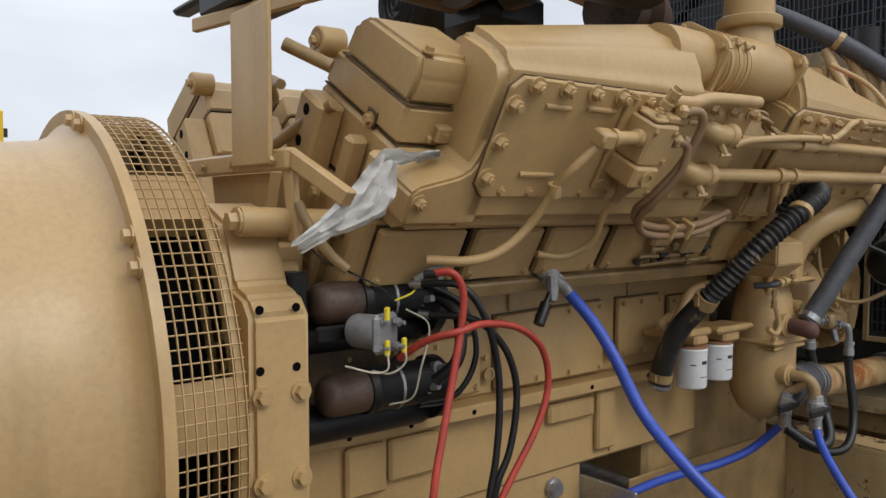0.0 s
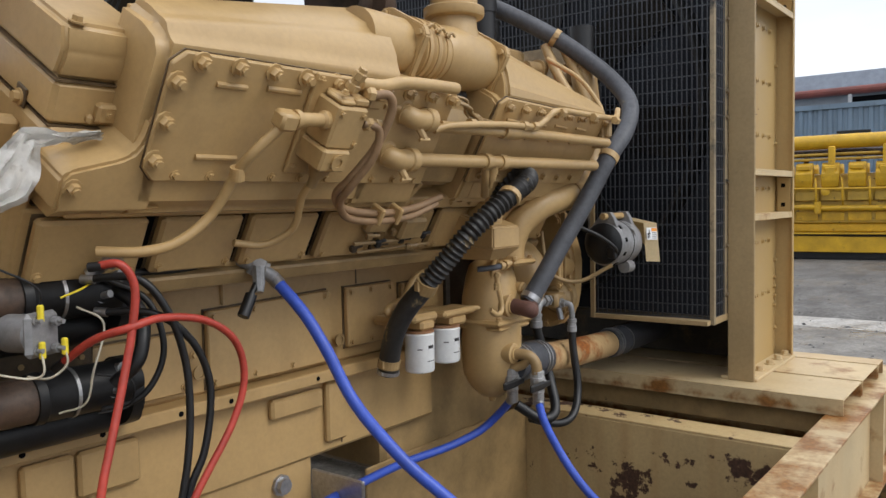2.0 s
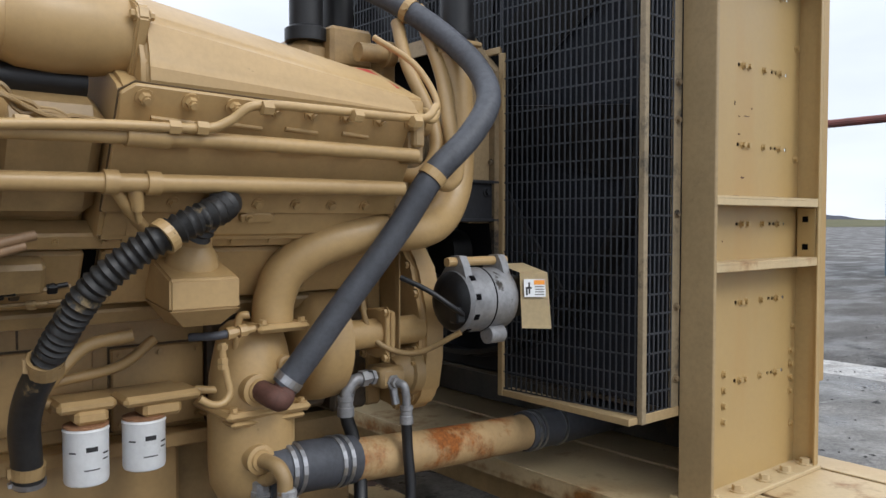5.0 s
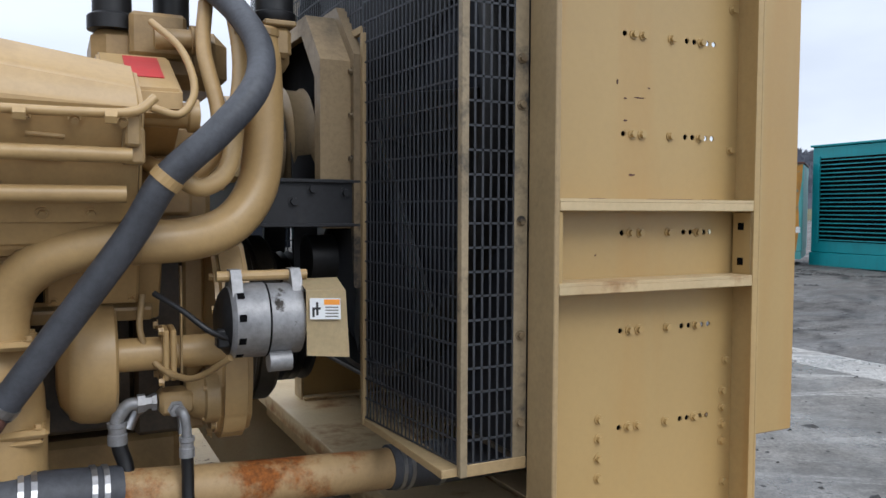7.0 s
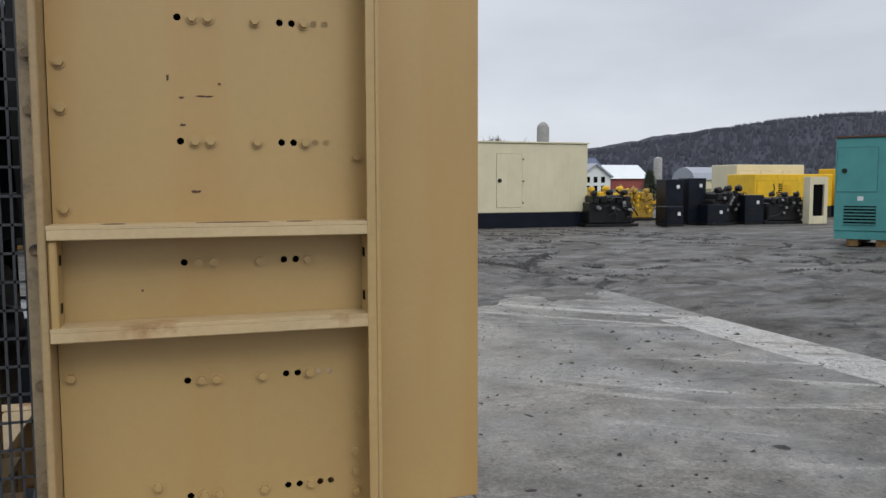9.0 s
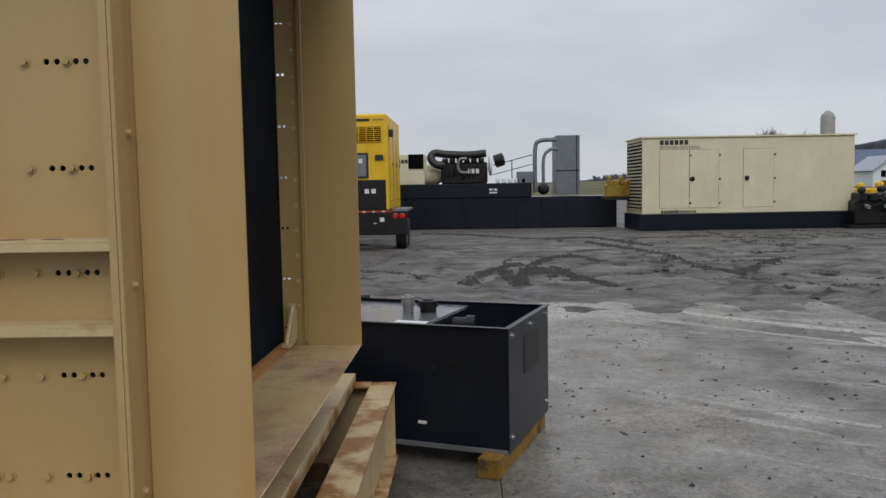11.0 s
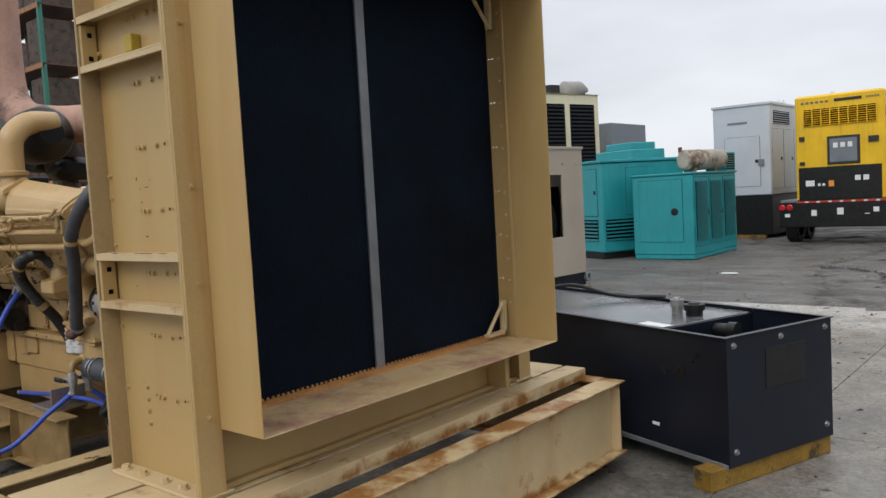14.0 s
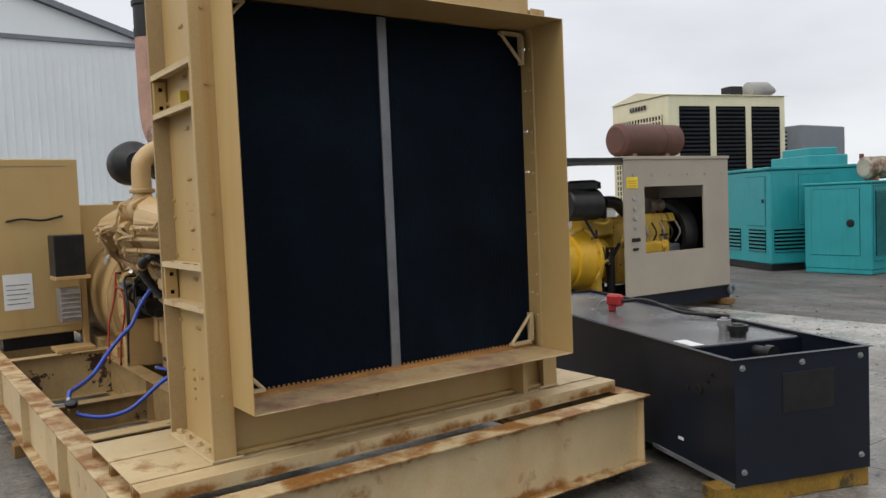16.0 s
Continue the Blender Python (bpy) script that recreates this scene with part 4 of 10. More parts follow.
outer = [(-0.485, 1.30), (-0.485, 2.05), (-0.31, 2.235), (0.31, 2.235), (0.485, 2.05), (0.485, 1.30)]


def arch_strip(bm, rings):
    """An open arch swept through rings of (x, outline), each outline of the same count."""
    n = len(rings[0][1])
    put(bm, [(x, y, z) for x, o in rings for y, z in o],
        [(a * n + i, a * n + i + 1, ((a + 1) % len(rings)) * n + i + 1, ((a + 1) % len(rings)) * n + i) for a in range(len(rings)) for i in range(n - 1)])


thin = [(y * 0.985, z - 0.006) for y, z in arch]
lip = [(y * 1.01, z + 0.004) for y, z in outer]
one("belt_guard", lambda bm: arch_strip(bm, [(4.022, inner), (4.022, arch), (4.128, arch), (4.128, thin), (4.030, thin), (4.030, inner)]), "guard_sheet", fan, "sooty tan polygonal belt guard")
one("guard_rim", lambda bm: arch_strip(bm, [(4.129, arch), (4.129, outer), (4.158, outer), (4.158, lip), (4.124, lip), (4.124, arch)]), "tan_sooty", fan, "brown rusty guard rim")
bolts(fan, [(4.124, y, z) for y, z in ((-0.473, 1.72), (-0.473, 1.86), (-0.473, 2.0))], (-1, 0, 0), 0.009, "tan_sooty")
# added black sheet in place of the shade inside the guard
one("guard_back", lambda bm: prism(bm, [(y * 0.97, z - 0.01) for y, z in arch], "x", 4.118, 4.122), "dark", fan, "near-black sheet painted as the shade inside the belt guard")
one("fan_hub", lambda bm: (lathe(bm, (3.80, 0, 1.79), (1, 0, 0), [(0, 0.17), (0.10, 0.17), (0.125, 0.155), (0.135, 0.135), (0.135, 0.125), (0.17, 0.125), (0.17, 0.10), (0.20, 0.10)], 40),
                           box(bm, (3.765, -0.24, 1.645), (3.93, 0.24, 1.745), None, 0.02)), "tan_rad", fan, smooth=35)
one("hub_flange", lambda bm: lathe(bm, (3.962, 0, 1.79), (1, 0, 0), [(0, 0.09), (0.0, 0.155), (0.012, 0.162), (0.03, 0.162), (0.034, 0.13)], 36), "tan_sooty", fan, smooth=35)
one("pulley", lambda bm: lathe(bm, (4.0, 0, 1.79), (1, 0, 0), [(0, 0.10), (0.0, 0.20), (0.008, 0.215), (0.022, 0.205), (0.070, 0.203), (0.085, 0.215), (0.095, 0.20), (0.10, 0.14)], 40), "guard_sheet", fan, "dusty tan fan pulley drum", smooth=50)
boxes("support_beam", [(3.80, -0.475, 1.502, 4.156, 0.475, 1.650)], "frame_black", fan)
boxes("beam_edge", [(3.80, -0.490, 1.640, 4.156, -0.475, 1.652), (3.80, -0.490, 1.500, 4.156, -0.475, 1.512)], "frame_black", fan, c=0.002)
bolts(fan, [(3.93, -0.475, 1.58), (4.10, -0.475, 1.61), (3.99, -0.475, 1.62)], (0, -1, 0), 0.013, "frame_black")
one("idler_pulley", lambda bm: lathe(bm, (4.02, -0.30, 1.385), (1, 0, 0), [(0, 0.05), (0.0, 0.085), (0.09, 0.085), (0.09, 0.05)], 28), "black_metal", fan, "black idler pulley", smooth=40)
one("damper", lambda bm: lathe(bm, (3.78, 0, 1.16), (1, 0, 0), [(0, 0.2), (0, 0.285), (0.02, 0.30), (0.075, 0.30), (0.080, 0.288), (0.090, 0.288), (0.095, 0.30), (0.15, 0.30), (0.165, 0.285), (0.17, 0.22)], 56), "soot_and_shade", fan, "sooty crankshaft damper", smooth=35)
one("crank_pulley", lambda bm: lathe(bm, (3.955, 0, 1.16), (1, 0, 0), [(0, 0.18), (0.0, 0.24), (0.03, 0.24), (0.04, 0.215), (0.055, 0.24), (0.07, 0.215), (0.085, 0.24), (0.1, 0.215), (0.115, 0.24), (0.13, 0.24), (0.13, 0.1), (0.17, 0.09)], 48), "black_metal", fan, "black grooved crank pulley", smooth=35)
for s in (-1, 1):
    one("drive_belt", lambda bm: prism(bm, [(0.18 * s, 1.79), (0.195 * s, 1.79), (0.245 * s, 1.16), (0.23 * s, 1.16)], "x", 4.0, 4.085), "black", fan, "black drive belt")
for k in range(8):
    m = Matrix.Translation((4.372, 0, 1.93)) @ Matrix.Rotation(radians(45 * k + 10), 4, "X")
    bm = bmesh.new()
    prism(bm, [(-0.08, 0.12), (0.08, 0.12), (0.14, 0.93), (-0.14, 0.93)], "x", -0.005, 0.005, m @ Matrix.Rotation(radians(16), 4, "Z"))
    part("fan_blade", bm, "black_metal", fan, "dark fan blade")

# ---- generator ----
gen = thing("generator", (-0.4, 0, 0.4), "tan barrel generator with wire-mesh vent band on the skid", "generator")
GZ = 0.99
one("barrel", lambda bm: lathe(bm, (-1.7, 0, GZ), (1, 0, 0), [(0, 0.55), (0.05, 0.64), (0.10, 0.66), (2.33, 0.66), (2.41, 0.668), (2.445, 0.685), (2.468, 0.715)], 72), "tan_barrel", gen, smooth=35)
one("end_ring", lambda bm: lathe(bm, (0.765, 0, GZ), (1, 0, 0), [(0, 0.70), (0, 0.745), (0.025, 0.745), (0.025, 0.68)], 64, cap=False), "tan", gen, smooth=35)
bolts(gen, [(0.765, -0.722 * math.sin(radians(a)), GZ + 0.722 * math.cos(radians(a))) for a in (10, 16, 52, 58, 96, 102, 118, 124)], (-1, 0, 0), 0.016)
bm = bmesh.new()
for k in range(9):
    # solid bridges between the vent openings
    arc = [radians(40 * k - 3 + j * 3.7) for j in range(4)]
    for p, q in zip(arc, arc[1:]):
        put(bm, [(x, -r * math.sin(t), GZ + r * math.cos(t)) for x in (0.79, 0.93) for r, t in ((0.715, p), (0.715, q), (0.655, q), (0.655, p))],
            [(0, 1, 5, 4), (1, 2, 6, 5), (2, 3, 7, 6), (3, 0, 4, 7), (0, 3, 2, 1), (4, 5, 6, 7)])
lathe(bm, (0.785, 0, GZ), (1, 0, 0), [(0, 0.655), (0, 0.725), (0.010, 0.725), (0.010, 0.655)], 64, cap=False)
lathe(bm, (0.922, 0, GZ), (1, 0, 0), [(0, 0.69), (0, 0.725), (0.013, 0.725), (0.013, 0.60)], 64, cap=False)
part("vent_frame", bm, "tan", gen)
# added black cylinder in place of the shade behind the mesh
one("rotor_dark", lambda bm: cyl(bm, (0.79, 0, GZ), (0.93, 0, GZ), 0.56, n=48), "dark", gen, "near-black cylinder painted as the shade behind the vents")
bm = bmesh.new()
for k in range(8):
    x = 0.787 + 0.0208 * k
    lathe(bm, (x, 0, GZ), (1, 0, 0), [(0, 0.733), (0, 0.739), (0.0028, 0.738), (0.0028, 0.733), (0, 0.733)], 72, cap=False)
for k in range(160):
    t = 2 * math.pi * k / 160
    cyl(bm, (0.785, -0.735 * math.sin(t), GZ + 0.735 * math.cos(t)), (0.94, -0.735 * math.sin(t), GZ + 0.735 * math.cos(t)), 0.0017, n=4)
tagged(part("vent_mesh", bm, "tan", gen, "tan wire mesh over the vents"), kind="stuff")
one("adapter", lambda bm: lathe(bm, (0.935, 0, GZ), (1, 0, 0), [(0, 0.68), (0.02, 0.66), (0.06, 0.60), (0.10, 0.60)], 48), "tan", gen, smooth=35)
for s in (-1, 1):
    bm = bmesh.new()
    box(bm, (-1.3, 0.45 * s, 0.40), (0.5, 0.62 * s, 0.52), c=0.008)
    part("foot", bm, "tan", gen)
cab = thing("generator_cabinet", (-0.6, -1.2, 0.5), "tall tan sheet-metal terminal cabinet with warning label", "cabinet")
boxes("body", [(-1.9, -1.62, 0.62, -0.32, -0.72, 2.52)], "tan_rad", cab, c=0.01)
boxes("plinth", [(-1.85, -1.55, 0.48, -0.40, -0.85, 0.62)], "black_metal", cab)
boxes("label_sheet", [(-0.318, -1.52, 0.92, -0.314, -1.24, 1.30)], "white", cab, "white printed notice", c=0)
boxes("notice_line", [(-0.313, -1.49, 0.98 + 0.05 * k, -0.311, -1.27 - 0.03 * (k % 2), 0.988 + 0.05 * k) for k in range(5)], "ink_grey", cab, c=0)
boxes("door_seam", [(-0.318, -1.60, 0.70, -0.315, -0.83, 0.704), (-0.318, -1.60, 2.44, -0.315, -0.83, 2.444)], "ink_grey", cab, c=0)
boxes("second_panel", [(-1.7, -0.79, 0.9, -0.7, 0.4, 2.02)], "tan_rad", cab, c=0.01)
bm = bmesh.new()
tube(bm, [(-0.31, -1.45, 1.86), (-0.28, -1.3, 1.88), (-0.28, -1.1, 1.86), (-0.3, -0.9, 1.9)], 0.012, 6)
part("cable", bm, "black", cab)
brk = thing("relay_bracket", (0.2, -1.1, 0.5), "tan bracket carrying a black relay box and finned resistor", "bracket")
boxes("frame", [(-0.10, -0.82, 0.50, -0.03, -0.76, 1.26), (-0.10, -1.10, 1.23, 0.22, -0.76, 1.27), (-0.10, -1.14, 0.48, 0.24, -0.76, 0.52)], "tan", brk)
boxes("relay_box", [(-0.10, -1.10, 1.27, 0.22, -0.80, 1.70)], "black_metal", brk, c=0.01)
boxes("resistor", [(-0.06, -1.06, 0.78, 0.16, -0.86, 1.14)], "steel", brk)
boxes("fin", [(0.16, -1.05, 0.82 + 0.05 * k, 0.175, -0.87, 0.84 + 0.05 * k) for k in range(6)], "steel", brk)

# ---- loose steel tank on timbers ----
tank = thing("fuel_tank", (5.6, 2.6, 0.0), "low black steel fuel tank with open end bay on timbers", "tank")
TM = Matrix.Translation((6.265, 1.630, 0)) @ Matrix.Rotation(math.atan2(0.96, 0.34) - math.pi / 2, 4, "Z")
TL, TW, TZ = 3.9, 1.02, 0.82
boxes("shell_plate", [(-TL, 0, 0.03, 0, 0.006, TZ), (-TL, TW - 0.006, 0.03, 0, TW, TZ), (-0.006, 0.006, 0.03, 0, TW - 0.006, TZ), (-TL, 0.006, 0.03, -TL + 0.006, TW - 0.006, TZ), (-TL + 0.006, 0.006, 0.03, -0.006, TW - 0.006, 0.04),
                (-0.62, 0.01, 0.1, -0.60, TW - 0.01, TZ - 0.03)], "tank_black", tank, m=TM, c=0)
# top lighter than the sides: sky sheen is in its base colour
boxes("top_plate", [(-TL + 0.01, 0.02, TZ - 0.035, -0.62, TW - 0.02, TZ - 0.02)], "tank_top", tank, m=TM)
bm = bmesh.new()
box(bm, (-TL - 0.02, -0.02, TZ), (0.01, 0.02, TZ + 0.006), TM)
box(bm, (-TL - 0.02, TW - 0.02, TZ), (0.01, TW + 0.02, TZ + 0.006), TM)
box(bm, (-0.03, 0.02, TZ), (0.01, TW - 0.02, TZ + 0.006), TM)
part("rim", bm, "tank_black", tank)
for x, y, r, h, mt in ((-0.95, 0.62, 0.050, 0.105, "grimy_alu"), (-0.79, 0.62, 0.075, 0.085, "black_metal")):
    bm = bmesh.new()
    p = TM @ Vector((x, y, TZ - 0.02))
    lathe(bm, p, (0, 0, 1), [(0, r * 0.8), (h * 0.5, r * 0.8), (h * 0.5, r), (h, r), (h, r * 0.6), (h * 1.15, r * 0.5)], 20)
    part("filler_cap", bm, mt, tank, smooth=40)
bm = bmesh.new()
lathe(bm, TM @ Vector((-0.60, 0.62, TZ - 0.10)), TM.to_3x3() @ Vector((1, 0.2, 0)), [(0, 0.05), (0.10, 0.05), (0.10, 0.065), (0.16, 0.065), (0.16, 0.045)], 18)
part("suction_fitting", bm, "black_metal", tank, smooth=40)
boxes("notice", [(-0.85, 0.12, TZ - 0.019, -0.62, 0.22, TZ - 0.016)], "white", tank, m=TM, c=0)
boxes("patch_plate", [(0.0, 0.35, 0.46, 0.004, 0.74, 0.71)], "black_metal", tank, "dull dark plate on the tank end", m=TM, c=0.001)
boxes("small_plate", [(-0.62, -0.004, 0.17, -0.56, 0.0, 0.19)], "white", tank, m=TM, c=0)
bm = bmesh.new()
lathe(bm, TM @ Vector((-0.5, 0, 0.55)), TM.to_3x3() @ Vector((0, -1, 0)), [(0, 0.022), (0.006, 0.022), (0.006, 0.015)], 14)
part("plug", bm, "black_metal", tank, smooth=40)
for px, pz, pr in ((-0.36, 0.57, 0.034), (-0.27, 0.64, 0.016), (-0.22, 0.69, 0.012)):
    one("port_ring", lambda bm: lathe(bm, TM @ Vector((px, 0, pz)), TM.to_3x3() @ Vector((0, -1, 0)), [(0, pr), (0.008, pr), (0.008, pr * 0.6), (0.001, pr * 0.55)], 18), "black_metal", tank, smooth=40)
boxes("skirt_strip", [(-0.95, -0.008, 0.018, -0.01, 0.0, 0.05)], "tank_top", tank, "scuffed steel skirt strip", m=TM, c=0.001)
bolts(tank, [(0.0, y, TZ - 0.05) for y in (0.06, 0.5, 0.95)], (1, 0, 0), 0.014, "steel", m=TM)
bolts(tank, [(0.0, y, 0.12) for y in (0.06, 0.95)], (1, 0, 0), 0.014, "steel", m=TM)
for x in (-0.10, -2.0, -3.6):
    bm = bmesh.new()
    box(bm, (x - 0.07, -0.13, -DROP), (x + 0.07, TW + 0.02, 0.03), TM, 0.006)
    tb = part("timber", bm, "timber_ochre", None)
    tagged(tb, "dirty yellow-painted square timber under the black tank", "timber")
noz = thing("fuel_nozzle", (4.2, 2.6, TZ), "red fuel nozzle with black hose on the tank", "nozzle")
NB = TM @ Vector((-2.45, 0.50, TZ - 0.02))
one("grip", lambda bm: (box(bm, NB + Vector((-0.05, -0.04, 0.05)), NB + Vector((0.12, 0.04, 0.16)), c=0.02), box(bm, NB + Vector((-0.03, -0.03, 0.0)), NB + Vector((0.03, 0.03, 0.06)), c=0.01)), "red_paint", noz)
one("hose", lambda bm: tube(bm, [NB + Vector((0.12, 0, 0.1)), NB + Vector((0.35, 0.05, 0.12)), NB + Vector((0.7, 0.1, 0.04)), NB + Vector((1.1, 0.2, 0.03))], 0.016), "black", noz)
one("spout", lambda bm: tube(bm, [NB + Vector((-0.05, 0, 0.1)), NB + Vector((-0.12, 0, 0.08)), NB + Vector((-0.18, 0, 0.02))], 0.014), "steel", noz)

# ---- crusts of mud thrown up along tyre tracks ----
rnd = random.Random(9)
bm = bmesh.new()
for k in range(60):
    x, y = (rnd.uniform(5.0, 12.0), rnd.uniform(10.2, 15.5)) if k < 8 else (rnd.uniform(9.0, 22.0), rnd.uniform(9.6, 24.0))
    d, bend, ln = rnd.choice((0.4, 0.9, 2.4, 2.8, -0.3)) + rnd.uniform(-0.3, 0.3), rnd.choice((-1, 1)) * rnd.uniform(0.15, 0.9), rnd.uniform(1.0, 3.6)
    run = 0.0
    while run < ln:
        st = rnd.uniform(0.025, 0.06)
        run, d = run + st, d + bend * st
        x, y = x + math.cos(d) * st, y + math.sin(d) * st
        if (x < SLAB_X and y < SLAB_Y + 0.2) or rnd.random() < 0.12:
            continue
        ax, ay = x + rnd.uniform(-0.05, 0.05), y + rnd.uniform(-0.05, 0.05)
        w, h, t = rnd.uniform(0.04, 0.12), rnd.uniform(0.02, 0.06), rnd.uniform(0, 6.28)
        ring = [(ax + w * rnd.uniform(0.6, 1.2) * math.cos(t + q), ay + w * rnd.uniform(0.6, 1.2) * math.sin(t + q), -DROP - 0.02) for q in (0, 1.26, 2.51, 3.77, 5.03)]
        put(bm, ring + [(ax, ay, -DROP - 0.02 + h)], [(i, (i + 1) % 5, 5) for i in range(5)])
CURLS = (((6.0, 11.5), (6.4, 13.2), (6.8, 14.2), (7.2, 15.0)), ((6.8, 14.2), (6.8, 12.8), (7.0, 11.1)), ((7.0, 11.1), (7.2, 13.1), (7.6, 15.0), (8.1, 16.3), (8.7, 16.7), (9.2, 15.1)),
         ((7.3, 12.8), (7.5, 13.8), (7.7, 13.4), (7.7, 12.2)), ((7.9, 14.2), (8.1, 12.4), (8.3, 11.6), (8.5, 10.8)), ((9.8, 21.5), (10.4, 19.3), (11.0, 16.9), (11.0, 13.9), (11.4, 12.6)),
         ((11.4, 12.6), (12.3, 13.8), (13.3, 15.3)), ((4.3, 27.4), (6.4, 25.8), (8.4, 23.4), (10.2, 23.6), (11.4, 19.8)))
for curl in CURLS:
    # a curled tyre ridge: lumps along the line, thrown up unevenly on both sides
    for p in smooth_line([(x, y, 0) for x, y in curl], 60):
        for _ in range(3):
            ax, ay = p.x + rnd.gauss(0, 0.07), p.y + rnd.gauss(0, 0.10)
            w, h, t = rnd.uniform(0.03, 0.11), rnd.uniform(0.02, 0.075), rnd.uniform(0, 6.28)
            ring = [(ax + w * rnd.uniform(0.6, 1.2) * math.cos(t + q), ay + w * rnd.uniform(0.6, 1.2) * math.sin(t + q), -DROP - 0.03) for q in (0, 1.26, 2.51, 3.77, 5.03)]
            put(bm, ring + [(ax, ay, -DROP - 0.02 + h)], [(i, (i + 1) % 5, 5) for i in range(5)])
tagged(part("mud_crusts", bm, "mud", None), "dark mud crusts along curving tyre tracks", "mud", kind="stuff")
# ---- clods of mud thrown over the concrete and the yard ----
rnd = random.Random(21)
bm = bmesh.new()
for k in range(4600):
    x, y = rnd.uniform(-3, 17), rnd.uniform(-3.5, 22)
    loc = TM.inverted() @ Vector((x, y, 0))
    if (x < 5.75 and abs(y) < 1.9) or (-TL - 0.1 < loc.x < 0.15 and -0.2 < loc.y < TW + 0.2):
        continue
    a, b, h = rnd.uniform(0.006, 0.022), rnd.uniform(0.006, 0.03), rnd.uniform(0.004, 0.014)
    if rnd.random() < 0.07:
        a, b, h = a * 2.6, b * 2.6, h * 1.8
    t = rnd.uniform(0, 6.28)
    ca, sa = math.cos(t), math.sin(t)
    z = -DROP if x < SLAB_X and y < SLAB_Y else -DROP - 0.012
    ring = [(x + a * math.cos(q) * ca * rnd.uniform(0.7, 1.2) - b * math.sin(q) * sa, y + a * math.cos(q) * sa + b * math.sin(q) * ca, z) for q in (0, 1.26, 2.51, 3.77, 5.03)]
    put(bm, ring + [(x + a * 0.2, y - b * 0.2, z + h)], [(i, (i + 1) % 5, 5) for i in range(5)])
tagged(part("mud_clods", bm, "mud", None), "small dark clods of mud on the concrete", "mud", kind="stuff")


# ---- engine ----
eng = thing("diesel_engine", (2.3, 0, 0.4), "large tan V diesel engine with pipes and hoses on the skid", "engine")
NEAR = Matrix.Translation((0, 0, 0.75)) @ Matrix.Rotation(radians(30), 4, "X")
FAR = Matrix.Diagonal((1, -1, 1, 1)) @ NEAR
NDIR = NEAR.to_3x3() @ Vector((0, -1, 0))


def loft(bm, A, B, m=None, c=0.0):
    n = len(A)
    t = bmesh.new()
    put(t, list(A) + list(B), [tuple(range(n)), tuple(range(2 * n - 1, n - 1, -1))] + [(i, i + n, (i + 1) % n + n, (i + 1) % n) for i in range(n)])
    bmesh.ops.recalc_face_normals(t, faces=t.faces[:])
    if c:
        bmesh.ops.bevel(t, geom=t.edges[:], offset=c, segments=3, affect="EDGES", clamp_overlap=True)
    merge(bm, t, m)


SEGS = [(1.305, 1.565), (1.60, 1.84), (1.87, 2.11), (2.15, 2.38), (2.42, 2.65), (2.69, 2.92), (2.96, 3.19), (3.23, 3.46)]
boxes("crankcase", [(1.15, -0.36, 0.90, 3.50, 0.36, 1.315), (1.15, -0.30, 1.3, 3.5, 0.30, 1.40)], "tan", eng, c=0.012)
for bank, mt in ((NEAR, "tan"), (FAR, "tan")):
    blk = boxes("bank_block", [(1.28, -0.205, 0.685, 3.52, 0.20, 0.935), (1.28, -0.02, 0.40, 3.52, 0.20, 0.69)], mt, eng, c=0.006, m=bank)
    boxes("end_rib", [(1.230, 0.052, 0.45, 1.305, 0.166, 1.106), (1.250, -0.085, 0.45, 1.305, -0.045, 1.085), (1.252, -0.2, 0.69, 1.30, -0.155, 1.10), (1.262, -0.045, 0.78, 1.285, 0.052, 0.82)], mt, blk, c=0.010, m=bank)
    # flat black discs paint the shaded core holes; nothing is bored
    bm = bmesh.new()
    for y, z in ((0.112, 1.070), (0.114, 0.985), (0.105, 0.86), (0.11, 0.72), (0.11, 0.60)):
        lathe(bm, bank @ Vector((1.2295, y, z)), bank.to_3x3() @ Vector((-1, 0, 0)), [(0, 0.015), (0.001, 0.015)], 12)
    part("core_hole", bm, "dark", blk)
    for a, b in SEGS:
        hd = boxes("cylinder_head", [(a, -0.19, 0.939, b, 0.20, 1.115)], mt, eng, c=0.012, m=bank)
        boxes("head_gasket", [(a + 0.004, -0.187, 0.9345, b - 0.004, 0.197, 0.9395)], "gasket", hd, c=0, m=bank)
        boxes("rocker_gasket", [(a + 0.006, -0.177, 1.1145, b - 0.042, 0.197, 1.1185)], "gasket", hd, c=0, m=bank)
        boxes("rocker_housing", [(a + 0.004, -0.175, 1.118, b - 0.04, 0.195, 1.214)], mt, eng, c=0.01, m=bank)
        first = a < 1.4
        y0 = -0.185 if first else -0.11
        bm = bmesh.new()
        prism(bm, [(0.14, 1.218), (0.12, 1.30), (0.07, 1.335), (y0 + 0.02, 1.335), (y0, 1.28), (y0 + 0.012, 1.218)], "x", a + 0.0, b - 0.06, bank, 0.012, 3)
        rc = part("rocker_cover", bm, mt, eng, smooth=35)
        bm = bmesh.new()
        box(bm, (a + 0.002, y0 + 0.010, 1.2135), (b - 0.062, 0.142, 1.2185), bank)
        part("cover_gasket_rim", bm, "gasket", rc)
        bolts(rc, [(a + 0.03, y0 + 0.03, 1.335), (b - 0.09, y0 + 0.03, 1.335)], (0, 0, 1), 0.012, mt, m=bank)
    boxes("head_notch", [(1.3035, -0.078, 1.108, 1.3095, -0.034, 1.152)], "gasket", eng, c=0.002, m=bank)
    bolts(eng, [(1.3035, -0.056, 1.126)], (-1, 0, 0), 0.013, mt, m=bank)
